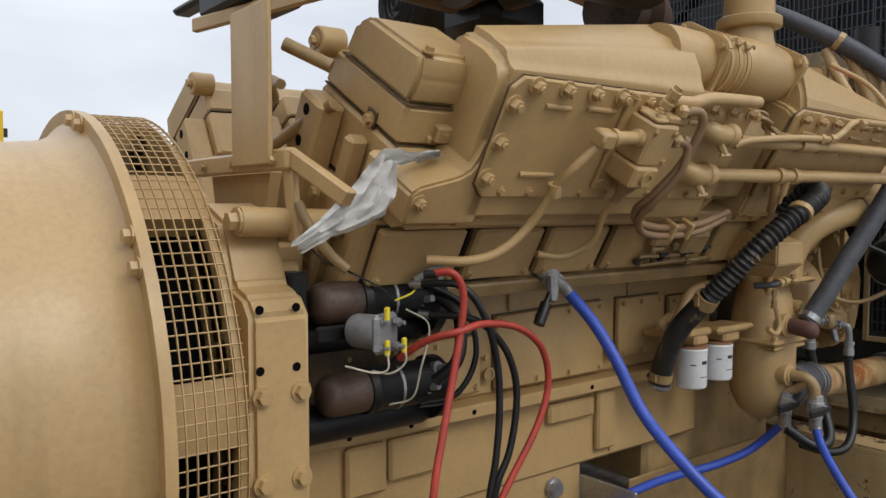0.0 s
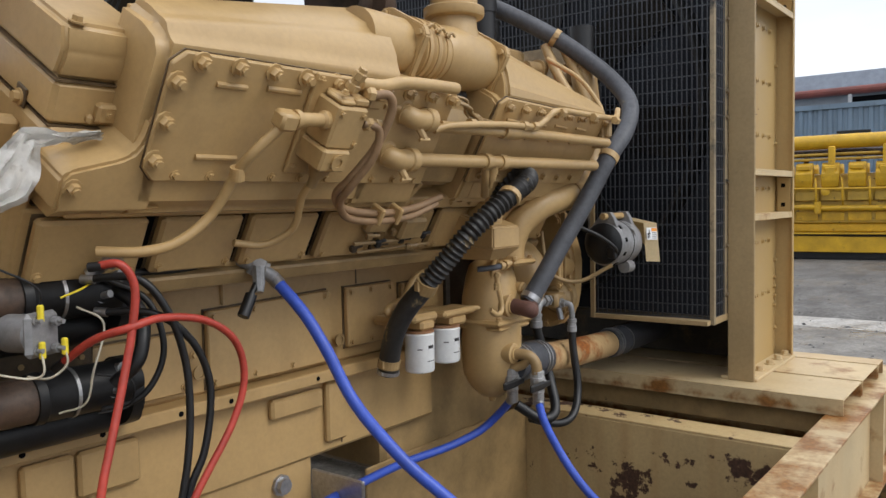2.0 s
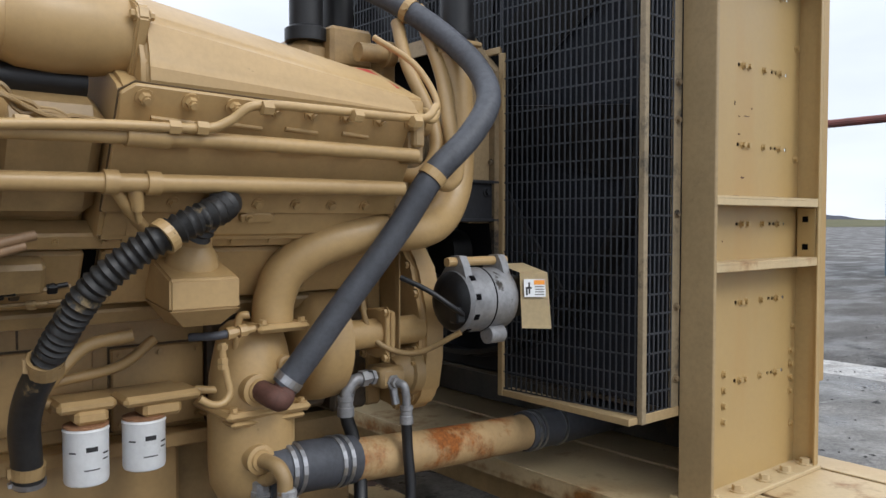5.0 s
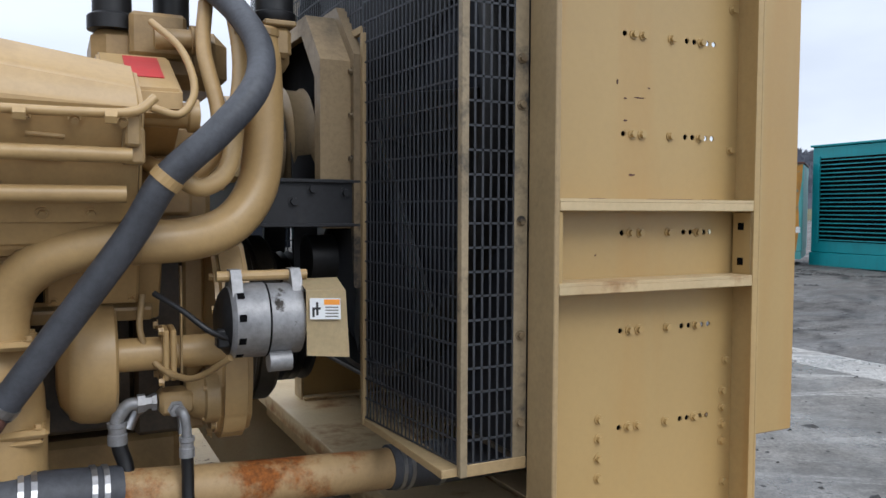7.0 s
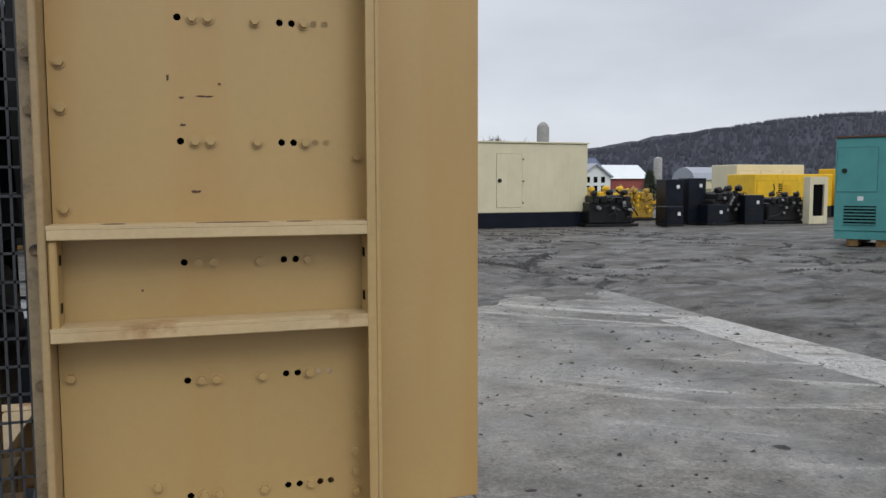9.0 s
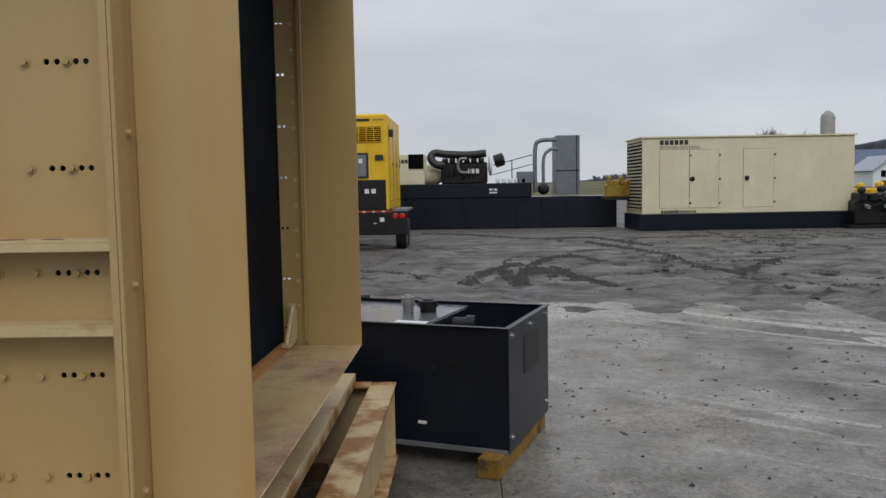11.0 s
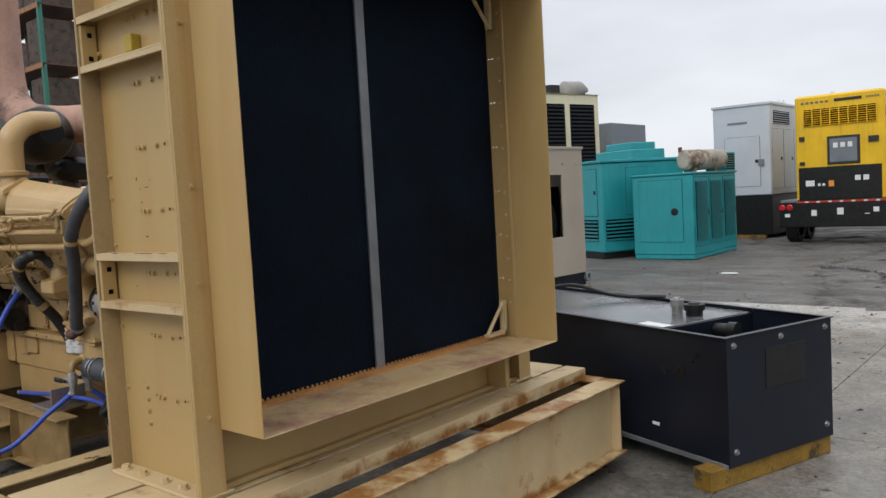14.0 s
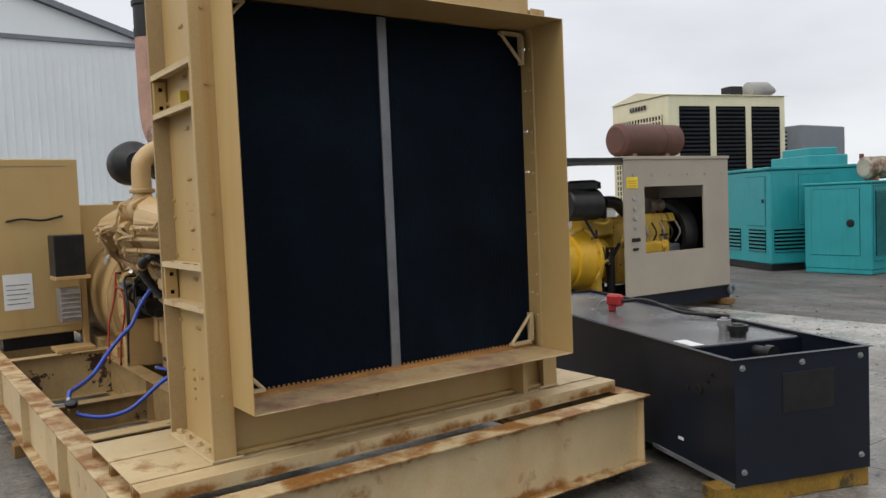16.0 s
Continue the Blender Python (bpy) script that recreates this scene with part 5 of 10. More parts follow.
    boxes("clip_block", [(1.40, -0.196, 1.135, 1.485, -0.165, 1.178), (1.385, -0.188, 1.128, 1.40, -0.165, 1.150)], mt, eng, c=0.006, m=bank)
    bolts(eng, [(1.425, -0.196, 1.158)], (0, -1, 0), 0.006, mt, m=bank)
    bm = bmesh.new()
    lathe(bm, (1.262, 0.205, 1.215), (1, 0, 0), [(0, 0.0), (0, 0.034), (0.004, 0.038), (0.07, 0.038), (0.07, 0.03)], 24, bank)
    lb = part("lifting_boss", bm, mt, eng, smooth=40)
    bolts(lb, [(1.262, 0.205, 1.215)], (-1, 0, 0), 0.013, mt, m=bank)
    bolts(eng, [(1.248, 0.0, z) for z in (0.6, 0.75, 0.90)], (-1, 0, 0), 0.014, mt, m=bank)

# near bank side plates and rail
for a, b in SEGS:
    bm = bmesh.new()
    box(bm, (a, -0.238, 0.765), (b, -0.206, 0.922), NEAR, 0.008)
    sp = part("side_plate", bm, "tan", eng)
    boxes("plate_gasket", [(a - 0.003, -0.2085, 0.762, b + 0.003, -0.2055, 0.926)], "gasket", sp, c=0, m=NEAR)
    bolts(sp, [(a + 0.02, -0.238, 0.785), (b - 0.02, -0.238, 0.785)], (0, -1, 0), 0.009, m=NEAR)
# thin black strips on the block paint the shade between neighbouring plates
bm = bmesh.new()
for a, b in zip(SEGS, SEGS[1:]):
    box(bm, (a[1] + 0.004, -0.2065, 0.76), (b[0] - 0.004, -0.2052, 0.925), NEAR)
part("port_gap", bm, "dark", eng, "black strips painted as shade between the side plates")
rail = boxes("lip_rail", [(1.34, -0.262, 0.942, 3.50, -0.19, 0.985)], "tan", eng, c=0.006, m=NEAR)
bolts(rail, [(1.42 + 0.105 * k, -0.262, 0.965) for k in range(20)], (0, -1, 0), 0.008, m=NEAR)
boxes("lower_rail", [(1.28, -0.232, 0.70, 3.5, -0.20, 0.745)], "tan_dirty", eng, c=0.006, m=NEAR)

# intercooler housings, near side
bm = bmesh.new()
A = [(1.438, -0.308, 0.985), (1.438, -0.308, 1.345), (1.438, -0.275, 1.385), (1.438, -0.21, 1.40), (1.438, -0.10, 1.40), (1.438, -0.10, 0.95), (1.438, -0.25, 0.945)]
Bq = [(2.185, -0.308, 0.985), (2.185, -0.308, 1.35), (2.185, -0.27, 1.405), (2.185, -0.18, 1.478), (2.185, -0.02, 1.482), (2.185, -0.02, 0.95), (2.185, -0.25, 0.945)]
loft(bm, A, Bq, NEAR, 0.034)
prism(bm, [(-0.308, 0.985), (-0.308, 1.345), (-0.285, 1.362), (-0.20, 1.362), (-0.04, 1.32), (-0.04, 0.95), (-0.25, 0.945)], "x", 2.12, 2.395, NEAR, 0.012, 2)
prism(bm, [(1.290, 0.985), (1.290, 1.062), (1.306, 1.080), (1.405, 1.108), (1.430, 1.122), (1.446, 1.150), (1.452, 1.20), (1.50, 1.21), (1.50, 0.985)], "y", -0.308, -0.12, NEAR, 0.007, 2)
prism(bm, [(-0.25, 0.945), (-0.12, 0.945), (-0.12, 0.99), (-0.30, 0.99)], "x", 1.31, 1.53, NEAR)
hous = part("intercooler_housing", bm, "tan", eng, smooth=38)
one("housing_neck", lambda bm: lathe(bm, NEAR @ Vector((2.10, -0.13, 1.415)), NEAR.to_3x3() @ Vector((1, 0, 0)), [(0, 0.085), (0.06, 0.086), (0.14, 0.084), (0.19, 0.084)], 28), "tan", hous, smooth=50)
bm = bmesh.new()
A = [(2.70, -0.292, 0.985), (2.70, -0.292, 1.365), (2.70, -0.26, 1.415), (2.70, -0.19, 1.488), (2.70, -0.04, 1.495), (2.70, -0.02, 0.95), (2.70, -0.23, 0.945)]
Bq = [(3.45, -0.292, 0.985), (3.45, -0.292, 1.355), (3.45, -0.27, 1.375), (3.45, -0.20, 1.385), (3.45, -0.06, 1.385), (3.45, -0.04, 0.95), (3.45, -0.23, 0.945)]
loft(bm, A, Bq, NEAR, 0.02)
prism(bm, [(-0.291, 0.99), (-0.291, 1.345), (-0.26, 1.36), (-0.05, 1.36), (-0.05, 0.95), (-0.23, 0.947)], "x", 2.655, 2.76, NEAR, 0.01, 2)
part("intercooler_housing", bm, "tan", eng, smooth=30)
bm = bmesh.new()
prism(bm, [(1.452, 1.095), (1.478, 1.067), (2.39, 1.067), (2.39, 1.345), (2.37, 1.362), (1.480, 1.362), (1.452, 1.335)], "y", -0.322, -0.307, NEAR, 0.003, 1)
cov = part("intercooler_cover", bm, "tan", eng)
one("cover_gasket", lambda q: prism(q, [(1.449, 1.094), (1.477, 1.064), (2.393, 1.064), (2.393, 1.347), (2.372, 1.365), (1.479, 1.365), (1.449, 1.336)], "y", -0.3105, -0.3065, NEAR), "gasket", cov)
bolts(cov, [(1.470, -0.322, 1.299), (1.468, -0.322, 1.209), (1.466, -0.322, 1.121)] + [(1.516 + 0.0945 * k, -0.322, 1.346) for k in range(10)], (0, -1, 0), 0.0155, m=NEAR, h=0.018)
bolts(cov, [(1.53 + 0.09 * k, -0.322, 1.083) for k in range(10)], (0, -1, 0), 0.009, m=NEAR)
bolts(hous, [(1.315, -0.309, 1.045)], (0, -1, 0), 0.014, m=NEAR, h=0.015)
bm = bmesh.new()
for x0, x1, z in ((1.565, 1.645, 1.302), (1.70, 1.80, 1.307), (1.565, 1.675, 1.130), (1.86, 2.0, 1.135), (2.1, 2.2, 1.30)):
    tube(bm, [(x0, -0.322, z), (x1, -0.322, z)], 0.0075, 8, NEAR, per=0)
part("cast_rib", bm, "tan", cov)
bm = bmesh.new()
prism(bm, [(2.652, 1.066), (3.44, 1.066), (3.44, 1.35), (2.68, 1.372), (2.652, 1.35)], "y", -0.304, -0.291, NEAR, 0.003, 1)
cov2 = part("intercooler_cover", bm, "tan", eng)
one("cover_gasket", lambda q: prism(q, [(2.649, 1.063), (3.443, 1.063), (3.443, 1.353), (2.68, 1.375), (2.649, 1.353)], "y", -0.2945, -0.2905, NEAR), "gasket", cov2)
bolts(cov2, [(2.70 + 0.1 * k, -0.304, 1.345) for k in range(8)], (0, -1, 0), 0.0140, m=NEAR, h=0.016)
bolts(cov2, [(2.70 + 0.106 * k, -0.304, 1.094) for k in range(7)], (0, -1, 0), 0.011, m=NEAR)
lift = one("lifting_tab", lambda bm: prism(bm, [(2.985, 1.040), (3.07, 1.040), (3.075, 1.062), (3.055, 1.068), (3.0, 1.068), (2.98, 1.06)], "y", -0.306, -0.290, NEAR, 0.003, 1), "tan", eng)
bolts(lift, [(3.005, -0.306, 1.053)], (0, -1, 0), 0.008, m=NEAR)
boxes("oily_seam", [(2.66, -0.2625, 0.986, 3.44, -0.225, 0.992)], "gasket", eng, c=0, m=NEAR)
bm = bmesh.new()
for x0, x1 in ((2.72, 2.82), (2.88, 2.98), (3.04, 3.13), (3.20, 3.28)):
    tube(bm, [(x0, -0.304, 1.30), (x1, -0.304, 1.295)], 0.006, 8, NEAR, per=0)
    tube(bm, [(x0, -0.304, 1.24), (x1, -0.304, 1.24)], 0.006, 8, NEAR, per=0)
part("cast_rib", bm, "tan", cov2)
# crossover between the housings, and the riser
X = NEAR.to_3x3() @ Vector((1, 0, 0))
CY, CZ = -0.13, 1.415
cpl = one("crossover_coupling", lambda bm: lathe(bm, NEAR @ Vector((2.30, CY, CZ)), X, [(0, 0.080), (0.012, 0.080), (0.018, 0.090), (0.045, 0.092), (0.052, 0.082), (0.060, 0.092), (0.085, 0.093), (0.092, 0.083), (0.100, 0.092), (0.128, 0.092), (0.135, 0.080), (0.16, 0.080)], 32), "tan", eng, smooth=40)
one("elbow_body", lambda bm: lathe(bm, NEAR @ Vector((2.45, CY, CZ)), X, [(0, 0.082), (0.03, 0.094), (0.10, 0.100), (0.19, 0.096), (0.225, 0.088), (0.245, 0.088)], 32), "tan", eng, smooth=50)
for x, h in ((2.272, 0.094), (2.690, 0.094)):
    bm = bmesh.new()
    prism(bm, [(CY + a * h, CZ + b * h) for a, b in ((-1, -0.78), (-0.78, -1), (0.78, -1), (1, -0.78), (1, 0.78), (0.78, 1), (-0.78, 1), (-1, 0.78))], "x", x, x + 0.026, NEAR, 0.004, 2)
    fl = part("coupling_flange", bm, "tan", eng)
    bolts(fl, [(x, CY + sy * h * 0.78, CZ + sz * h * 0.78) for sy in (-1, 1) for sz in (-1, 1)], (-1, 0, 0), 0.010, m=NEAR)
    bolts(fl, [(x + 0.026, CY + sy * h * 0.78, CZ + sz * h * 0.78) for sy in (-1, 1) for sz in (-1, 1)], (1, 0, 0), 0.010, m=NEAR)
for k, x in enumerate((2.331, 2.372, 2.414)):
    one("clamp_band", lambda bm: lathe(bm, NEAR @ Vector((x - 0.006, CY, CZ)), X, [(0, 0.0935), (0, 0.0955), (0.012, 0.0955), (0.012, 0.0935)], 32), "tan", cpl, smooth=40)
    d = NEAR.to_3x3() @ Vector((0, -0.50 - 0.1 * k, 0.87))
    p = NEAR @ Vector((x, CY, CZ)) + d.normalized() * 0.097
    one("clamp_screw", lambda bm: (tube(bm, [p + Vector((-0.016, -0.006, 0.0)), p + Vector((0.0, -0.014, 0.010)), p + Vector((0.020, -0.008, 0.004))], 0.0042, 6), box(bm, p + Vector((-0.012, -0.010, -0.002)), p + Vector((0.004, 0.004, 0.012)), None, 0.003)), "tan", cpl)
RB = NEAR @ Vector((2.575, -0.12, 1.42))
RISE = 0.141
one("riser", lambda bm: (lathe(bm, RB, (0, 0, 1), [(0, 0.090), (0.045, 0.084), (0.09, 0.074), (RISE - 0.022, 0.072), (RISE - 0.018, 0.094), (RISE - 0.012, 0.098), (RISE + 0.010, 0.098), (RISE + 0.014, 0.092), (RISE + 0.016, 0.076), (0.30, 0.075)], 32),
                         tube(bm, [RB + Vector((0, 0, 0.28)), RB + Vector((0, 0.02, 0.38)), RB + Vector((-0.03, 0.14, 0.47)), RB + Vector((-0.05, 0.32, 0.48))], 0.075, 20)), "tan", eng, smooth=40)
one("black_sleeve", lambda bm: lathe(bm, NEAR @ Vector((2.42, -0.16, 1.305)), X, [(0, 0.03), (0.0, 0.036), (0.20, 0.036), (0.20, 0.03)], 18), "black", eng, "short black rubber sleeve", smooth=40)

# control valve block with its fittings
vb = part("control_block", (lambda bm: (box(bm, (1.848, -0.415, 1.208), (1.948, -0.322, 1.318), NEAR, 0.006), box(bm, (1.825, -0.335, 1.10), (1.968, -0.322, 1.365), NEAR, 0.003),
                                        box(bm, (1.862, -0.395, 1.318), (1.935, -0.335, 1.336), NEAR, 0.005), box(bm, (1.838, -0.425, 1.150), (1.928, -0.33, 1.208), NEAR, 0.006)) and bm)(bmesh.new()), "tan", eng)
bolts(vb, [(1.862, -0.415, 1.30), (1.934, -0.415, 1.30), (1.934, -0.415, 1.225)], (0, -1, 0), 0.007, m=NEAR)
bm = bmesh.new()
lathe(bm, NEAR @ Vector((1.85, -0.385, 1.27)), NEAR.to_3x3() @ Vector((-1, 0, -0.06)), [(0, 0.022), (0.014, 0.023), (0.020, 0.016), (0.085, 0.017), (0.088, 0.023), (0.102, 0.023)], 14)
box(bm, (1.700, -0.408, 1.240), (1.750, -0.362, 1.282), NEAR, 0.007)
part("sensor", bm, "tan", vb, smooth=40)
bm = bmesh.new()
lathe(bm, NEAR @ Vector((1.888, -0.425, 1.180)), NDIR, [(0, 0.020), (0.008, 0.022), (0.008, 0.012), (0.004, 0.012)], 14)
part("plug", bm, "tan", vb, smooth=40)
for p, d in (((1.962, -0.40, 1.275), (1, -0.05, 0)), ((1.945, -0.385, 1.348), (1, -0.25, 0.1)), ((1.90, -0.375, 1.345), (0.1, -0.2, 1))):
    one("hose_fitting", lambda bm: lathe(bm, NEAR @ Vector(p), NEAR.to_3x3() @ Vector(d), [(0, 0.012), (0.006, 0.018), (0.022, 0.018), (0.024, 0.012), (0.034, 0.012), (0.036, 0.0165), (0.054, 0.0165), (0.056, 0.011), (0.066, 0.011)], 6), "tan", vb)
boxes("solenoid_box", [(1.992, -0.365, 1.300, 2.045, -0.322, 1.338), (1.998, -0.360, 1.338, 2.038, -0.328, 1.350)], "tan", vb, c=0.007, m=NEAR)
boxes("cap_plate", [(1.855, -0.41, 1.320, 1.90, -0.345, 1.332), (1.905, -0.405, 1.320, 1.95, -0.350, 1.338)], "tan", vb, c=0.004, m=NEAR)
bolts(vb, [(1.866, -0.395, 1.345), (1.930, -0.36, 1.345), (1.84, -0.335, 1.35), (1.84, -0.335, 1.12), (1.965, -0.335, 1.12)], (0, 0, 1), 0.008, m=NEAR)
one("drain_funnel", lambda bm: lathe(bm, NEAR @ Vector((1.895, -0.372, 1.150)), NEAR.to_3x3() @ Vector((0, 0.1, -1)), [(0, 0.034), (0.02, 0.028), (0.045, 0.014), (0.07, 0.012)], 10), "tan_dirty", vb, smooth=40)


def pipe(name, pts, r, mt="tan", m=NEAR, n=10, per=8, parent=None, label="", **k):
    bm = bmesh.new()
    tube(bm, [m @ Vector(p) if m else Vector(p) for p in pts], r, n, None, per, **k)
    return part(name, bm, mt, parent or eng, label, smooth=60)


pipe("lubrication_hose", [(1.716, -0.385, 1.240), (1.672, -0.375, 1.17), (1.66, -0.36, 1.11), (1.635, -0.35, 1.0), (1.57, -0.35, 0.93), (1.50, -0.33, 0.895), (1.42, -0.28, 0.87)], 0.0125, "tan")
one("hose_clamp", lambda bm: cyl(bm, NEAR @ Vector((1.658, -0.358, 1.125)), NEAR @ Vector((1.664, -0.362, 1.095)), 0.0175), "tan", eng)
pipe("oil_line", [(1.895, -0.365, 1.10), (1.90, -0.345, 1.04), (1.92, -0.335, 0.95), (1.90, -0.32, 0.90), (1.86, -0.30, 0.87), (1.79, -0.28, 0.87)], 0.010)
pipe("oil_line", [(1.96, -0.39, 1.345), (2.0, -0.41, 1.36), (2.02, -0.42, 1.32), (2.01, -0.42, 1.22), (1.985, -0.40, 1.12), (1.99, -0.37, 1.06), (2.06, -0.35, 1.005), (2.2, -0.35, 0.985), (2.36, -0.34, 0.99), (2.52, -0.32, 1.02)], 0.0115, "hose_brown")
pipe("oil_line", [(1.96, -0.40, 1.275), (2.0, -0.42, 1.27), (2.005, -0.43, 1.2), (1.985, -0.41, 1.1), (2.005, -0.38, 1.04), (2.08, -0.36, 0.98), (2.2, -0.36, 0.965), (2.36, -0.35, 0.97), (2.50, -0.33, 1.0)], 0.0105, "hose_brown")
for x in (2.2, 2.28):
    boxes("line_clip", [(x, -0.375, 0.955, x + 0.016, -0.325, 1.008)], "tan", eng, m=NEAR, c=0.004)
pipe("water_pipe", [(1.94, -0.365, 1.365), (2.0, -0.375, 1.37), (2.09, -0.36, 1.382), (2.2, -0.35, 1.385), (2.345, -0.34, 1.385)], 0.017)
pipe("water_pipe", [(2.20, -0.30, 1.285), (2.23, -0.345, 1.275), (2.30, -0.345, 1.268), (2.6, -0.345, 1.272), (2.9, -0.345, 1.275), (3.42, -0.345, 1.272)], 0.018)
pipe("water_pipe", [(2.18, -0.30, 1.16), (2.215, -0.345, 1.155), (2.28, -0.345, 1.158), (2.64, -0.345, 1.163), (3.02, -0.345, 1.168), (3.41, -0.345, 1.17)], 0.021)
bm = bmesh.new()
for x, z, r in ((2.235, 1.283, 0.034), (2.225, 1.158, 0.036)):
    lathe(bm, NEAR @ Vector((x - 0.045, -0.305, z + 0.004)), NDIR, [(0, r * 1.35), (0.012, r * 1.30), (0.020, r * 0.95), (0.03, r * 0.9)], 20)
    tube(bm, [NEAR @ Vector((x - 0.045, -0.31, z + 0.003)), NEAR @ Vector((x - 0.042, -0.335, z + 0.002)), NEAR @ Vector((x - 0.018, -0.35, z)), NEAR @ Vector((x + 0.03, -0.345, z))], r * 0.86, 16)
    lathe(bm, NEAR @ Vector((x + 0.02, -0.345, z)), X, [(0, r * 0.9), (0.004, r * 1.02), (0.03, r * 1.02), (0.034, r * 0.7)], 16)
    tube(bm, [NEAR @ Vector((x - 0.015, -0.36, z - 0.015)), NEAR @ Vector((x + 0.0, -0.385, z - 0.04))], 0.011, 8, per=0)
    tube(bm, [NEAR @ Vector((x - 0.018, -0.385, z - 0.045)), NEAR @ Vector((x + 0.02, -0.387, z - 0.042))], 0.006, 6, per=0)
for x in (2.63, 2.72):
    lathe(bm, NEAR @ Vector((x, -0.345, 1.164)), X, [(0, 0.027), (0.03, 0.027)], 16)
lathe(bm, NEAR @ Vector((2.70, -0.345, 1.15)), NEAR.to_3x3() @ Vector((0.2, -0.2, -1)), [(0, 0.018), (0.05, 0.014), (0.05, 0.008), (0.08, 0.006)], 12)
lathe(bm, NEAR @ Vector((2.66, -0.345, 1.275)), X, [(0, 0.025), (0.09, 0.025)], 16)
part("pipe_union", bm, "tan", eng, smooth=40)
pipe("fuel_line", [(2.29, -0.365, 1.262), (2.36, -0.37, 1.285), (2.6, -0.36, 1.30), (2.74, -0.36, 1.305), (2.83, -0.355, 1.308), (2.88, -0.35, 1.33), (2.935, -0.345, 1.368), (3.1, -0.34, 1.372), (3.3, -0.335, 1.37), (3.42, -0.33, 1.375), (3.47, -0.30, 1.40)], 0.011)
bm = bmesh.new()
for x, z in ((2.32, 1.275), (2.45, 1.292), (2.74, 1.305), (2.80, 1.308), (2.94, 1.368), (3.18, 1.371), (3.36, 1.372)):
    lathe(bm, NEAR @ Vector((x, -0.358, z)), X, [(0, 0.016), (0.025, 0.016)], 6)
part("line_nut", bm, "tan", eng)
pipe("drain_pipe", [(2.655, -0.34, 1.15), (2.70, -0.34, 1.09), (2.75, -0.33, 1.03)], 0.014)
pipe("drain_pipe", [(2.36, -0.30, 1.06), (2.33, -0.28, 0.97), (2.30, -0.26, 0.9)], 0.009)
pipe("drain_pipe", [(2.42, -0.30, 1.06), (2.39, -0.28, 0.97), (2.36, -0.26, 0.9)], 0.009)
# wiring bundle between the housings
bm = bmesh.new()
wr_ = random.Random(4)
for k in range(7):
    j = [Vector((wr_.uniform(-0.012, 0.012), wr_.uniform(-0.014, 0.014), wr_.uniform(-0.012, 0.012))) for _ in range(6)]
    base = [(2.36, -0.27, 1.335), (2.42, -0.335, 1.345), (2.47, -0.335, 1.315), (2.52, -0.33, 1.30), (2.58, -0.325, 1.285), (2.64, -0.335, 1.285)]
    tube(bm, [NEAR @ (Vector(b) + q) for b, q in zip(base, j)], wr_.uniform(0.0035, 0.006), 6)
part("wire", bm, "tan_dirty", eng)
one("dome_cap", lambda bm: lathe(bm, NEAR @ Vector((2.40, -0.20, 1.235)), NEAR.to_3x3() @ Vector((0.1, -0.55, 0.83)), [(0, 0.07), (0.03, 0.07), (0.06, 0.062), (0.085, 0.045), (0.10, 0.02), (0.102, 0.0)], 24), "tan", eng, smooth=50)
boxes("pump_body", [(2.43, -0.27, 1.02, 2.65, -0.12, 1.29)], "tan_dirty", eng, m=NEAR, c=0.03)
boxes("regulator", [(2.30, -0.27, 0.86, 2.40, -0.235, 0.93), (2.44, -0.29, 0.84, 2.56, -0.235, 0.92)], "tan_dirty", eng, m=NEAR, c=0.01)
for k in range(9):
    x = 2.28 + 0.036 * k
    p = Vector((x, -0.250 - 0.012 * (k % 3), 0.80 + 0.010 * ((k * 5) % 7)))
    one("linkage_fitting", lambda bm: (lathe(bm, NEAR @ p, NEAR.to_3x3() @ Vector((1, -0.3 * (k % 2), 0.2)), [(0, 0.009), (0.016, 0.010), (0.02, 0.006), (0.045, 0.006)], 8), box(bm, p + Vector((0.0, -0.01, -0.012)), p + Vector((0.022, 0.006, 0.010)), NEAR, 0.003)), ("grime_shade", "tan_dirty", "black_metal")[k % 3], eng)
one("control_rod", lambda bm: (tube(bm, [NEAR @ Vector((2.26, -0.27, 0.83)), NEAR @ Vector((2.45, -0.275, 0.835)), NEAR @ Vector((2.62, -0.27, 0.85))], 0.006, 6), tube(bm, [NEAR @ Vector((2.30, -0.26, 0.79)), NEAR @ Vector((2.5, -0.262, 0.80)), NEAR @ Vector((2.66, -0.255, 0.80))], 0.005, 6)), "tan_dirty", eng, smooth=50)

# crankcase side covers
def side_cover(x0, x1, z0, z1, slant=0.0, big=False):
    bm = bmesh.new()
    prism(bm, [(x0, z0), (x1, z0), (x1, z1 + slant), (x0, z1)], "y", -0.384, -0.362, None, 0.004, 1)
    c = part("crankcase_cover", bm, "tan", eng)
    one("cover_gasket", lambda q: prism(q, [(x0 - 0.005, z0 - 0.005), (x1 + 0.005, z0 - 0.005), (x1 + 0.005, z1 + slant + 0.005), (x0 - 0.005, z1 + 0.005)], "y", -0.363, -0.3585), "gasket", c)
    pts = []
    k = max(2, int((x1 - x0) / 0.13))
    for i in range(k + 1):
        x = x0 + 0.02 + (x1 - x0 - 0.04) * i / k
        pts += [(x, -0.384, z0 + 0.018), (x, -0.384, z1 - 0.018 + slant * (x - x0) / (x1 - x0))]
    bolts(c, pts, (0, -1, 0), 0.0085)
    return c


side_cover(1.205, 1.845, 0.925, 1.10)
side_cover(1.912, 2.408, 0.918, 1.150, 0.014)
side_cover(2.494, 2.742, 0.95, 1.163)
side_cover(2.79, 3.05, 0.92, 1.15)
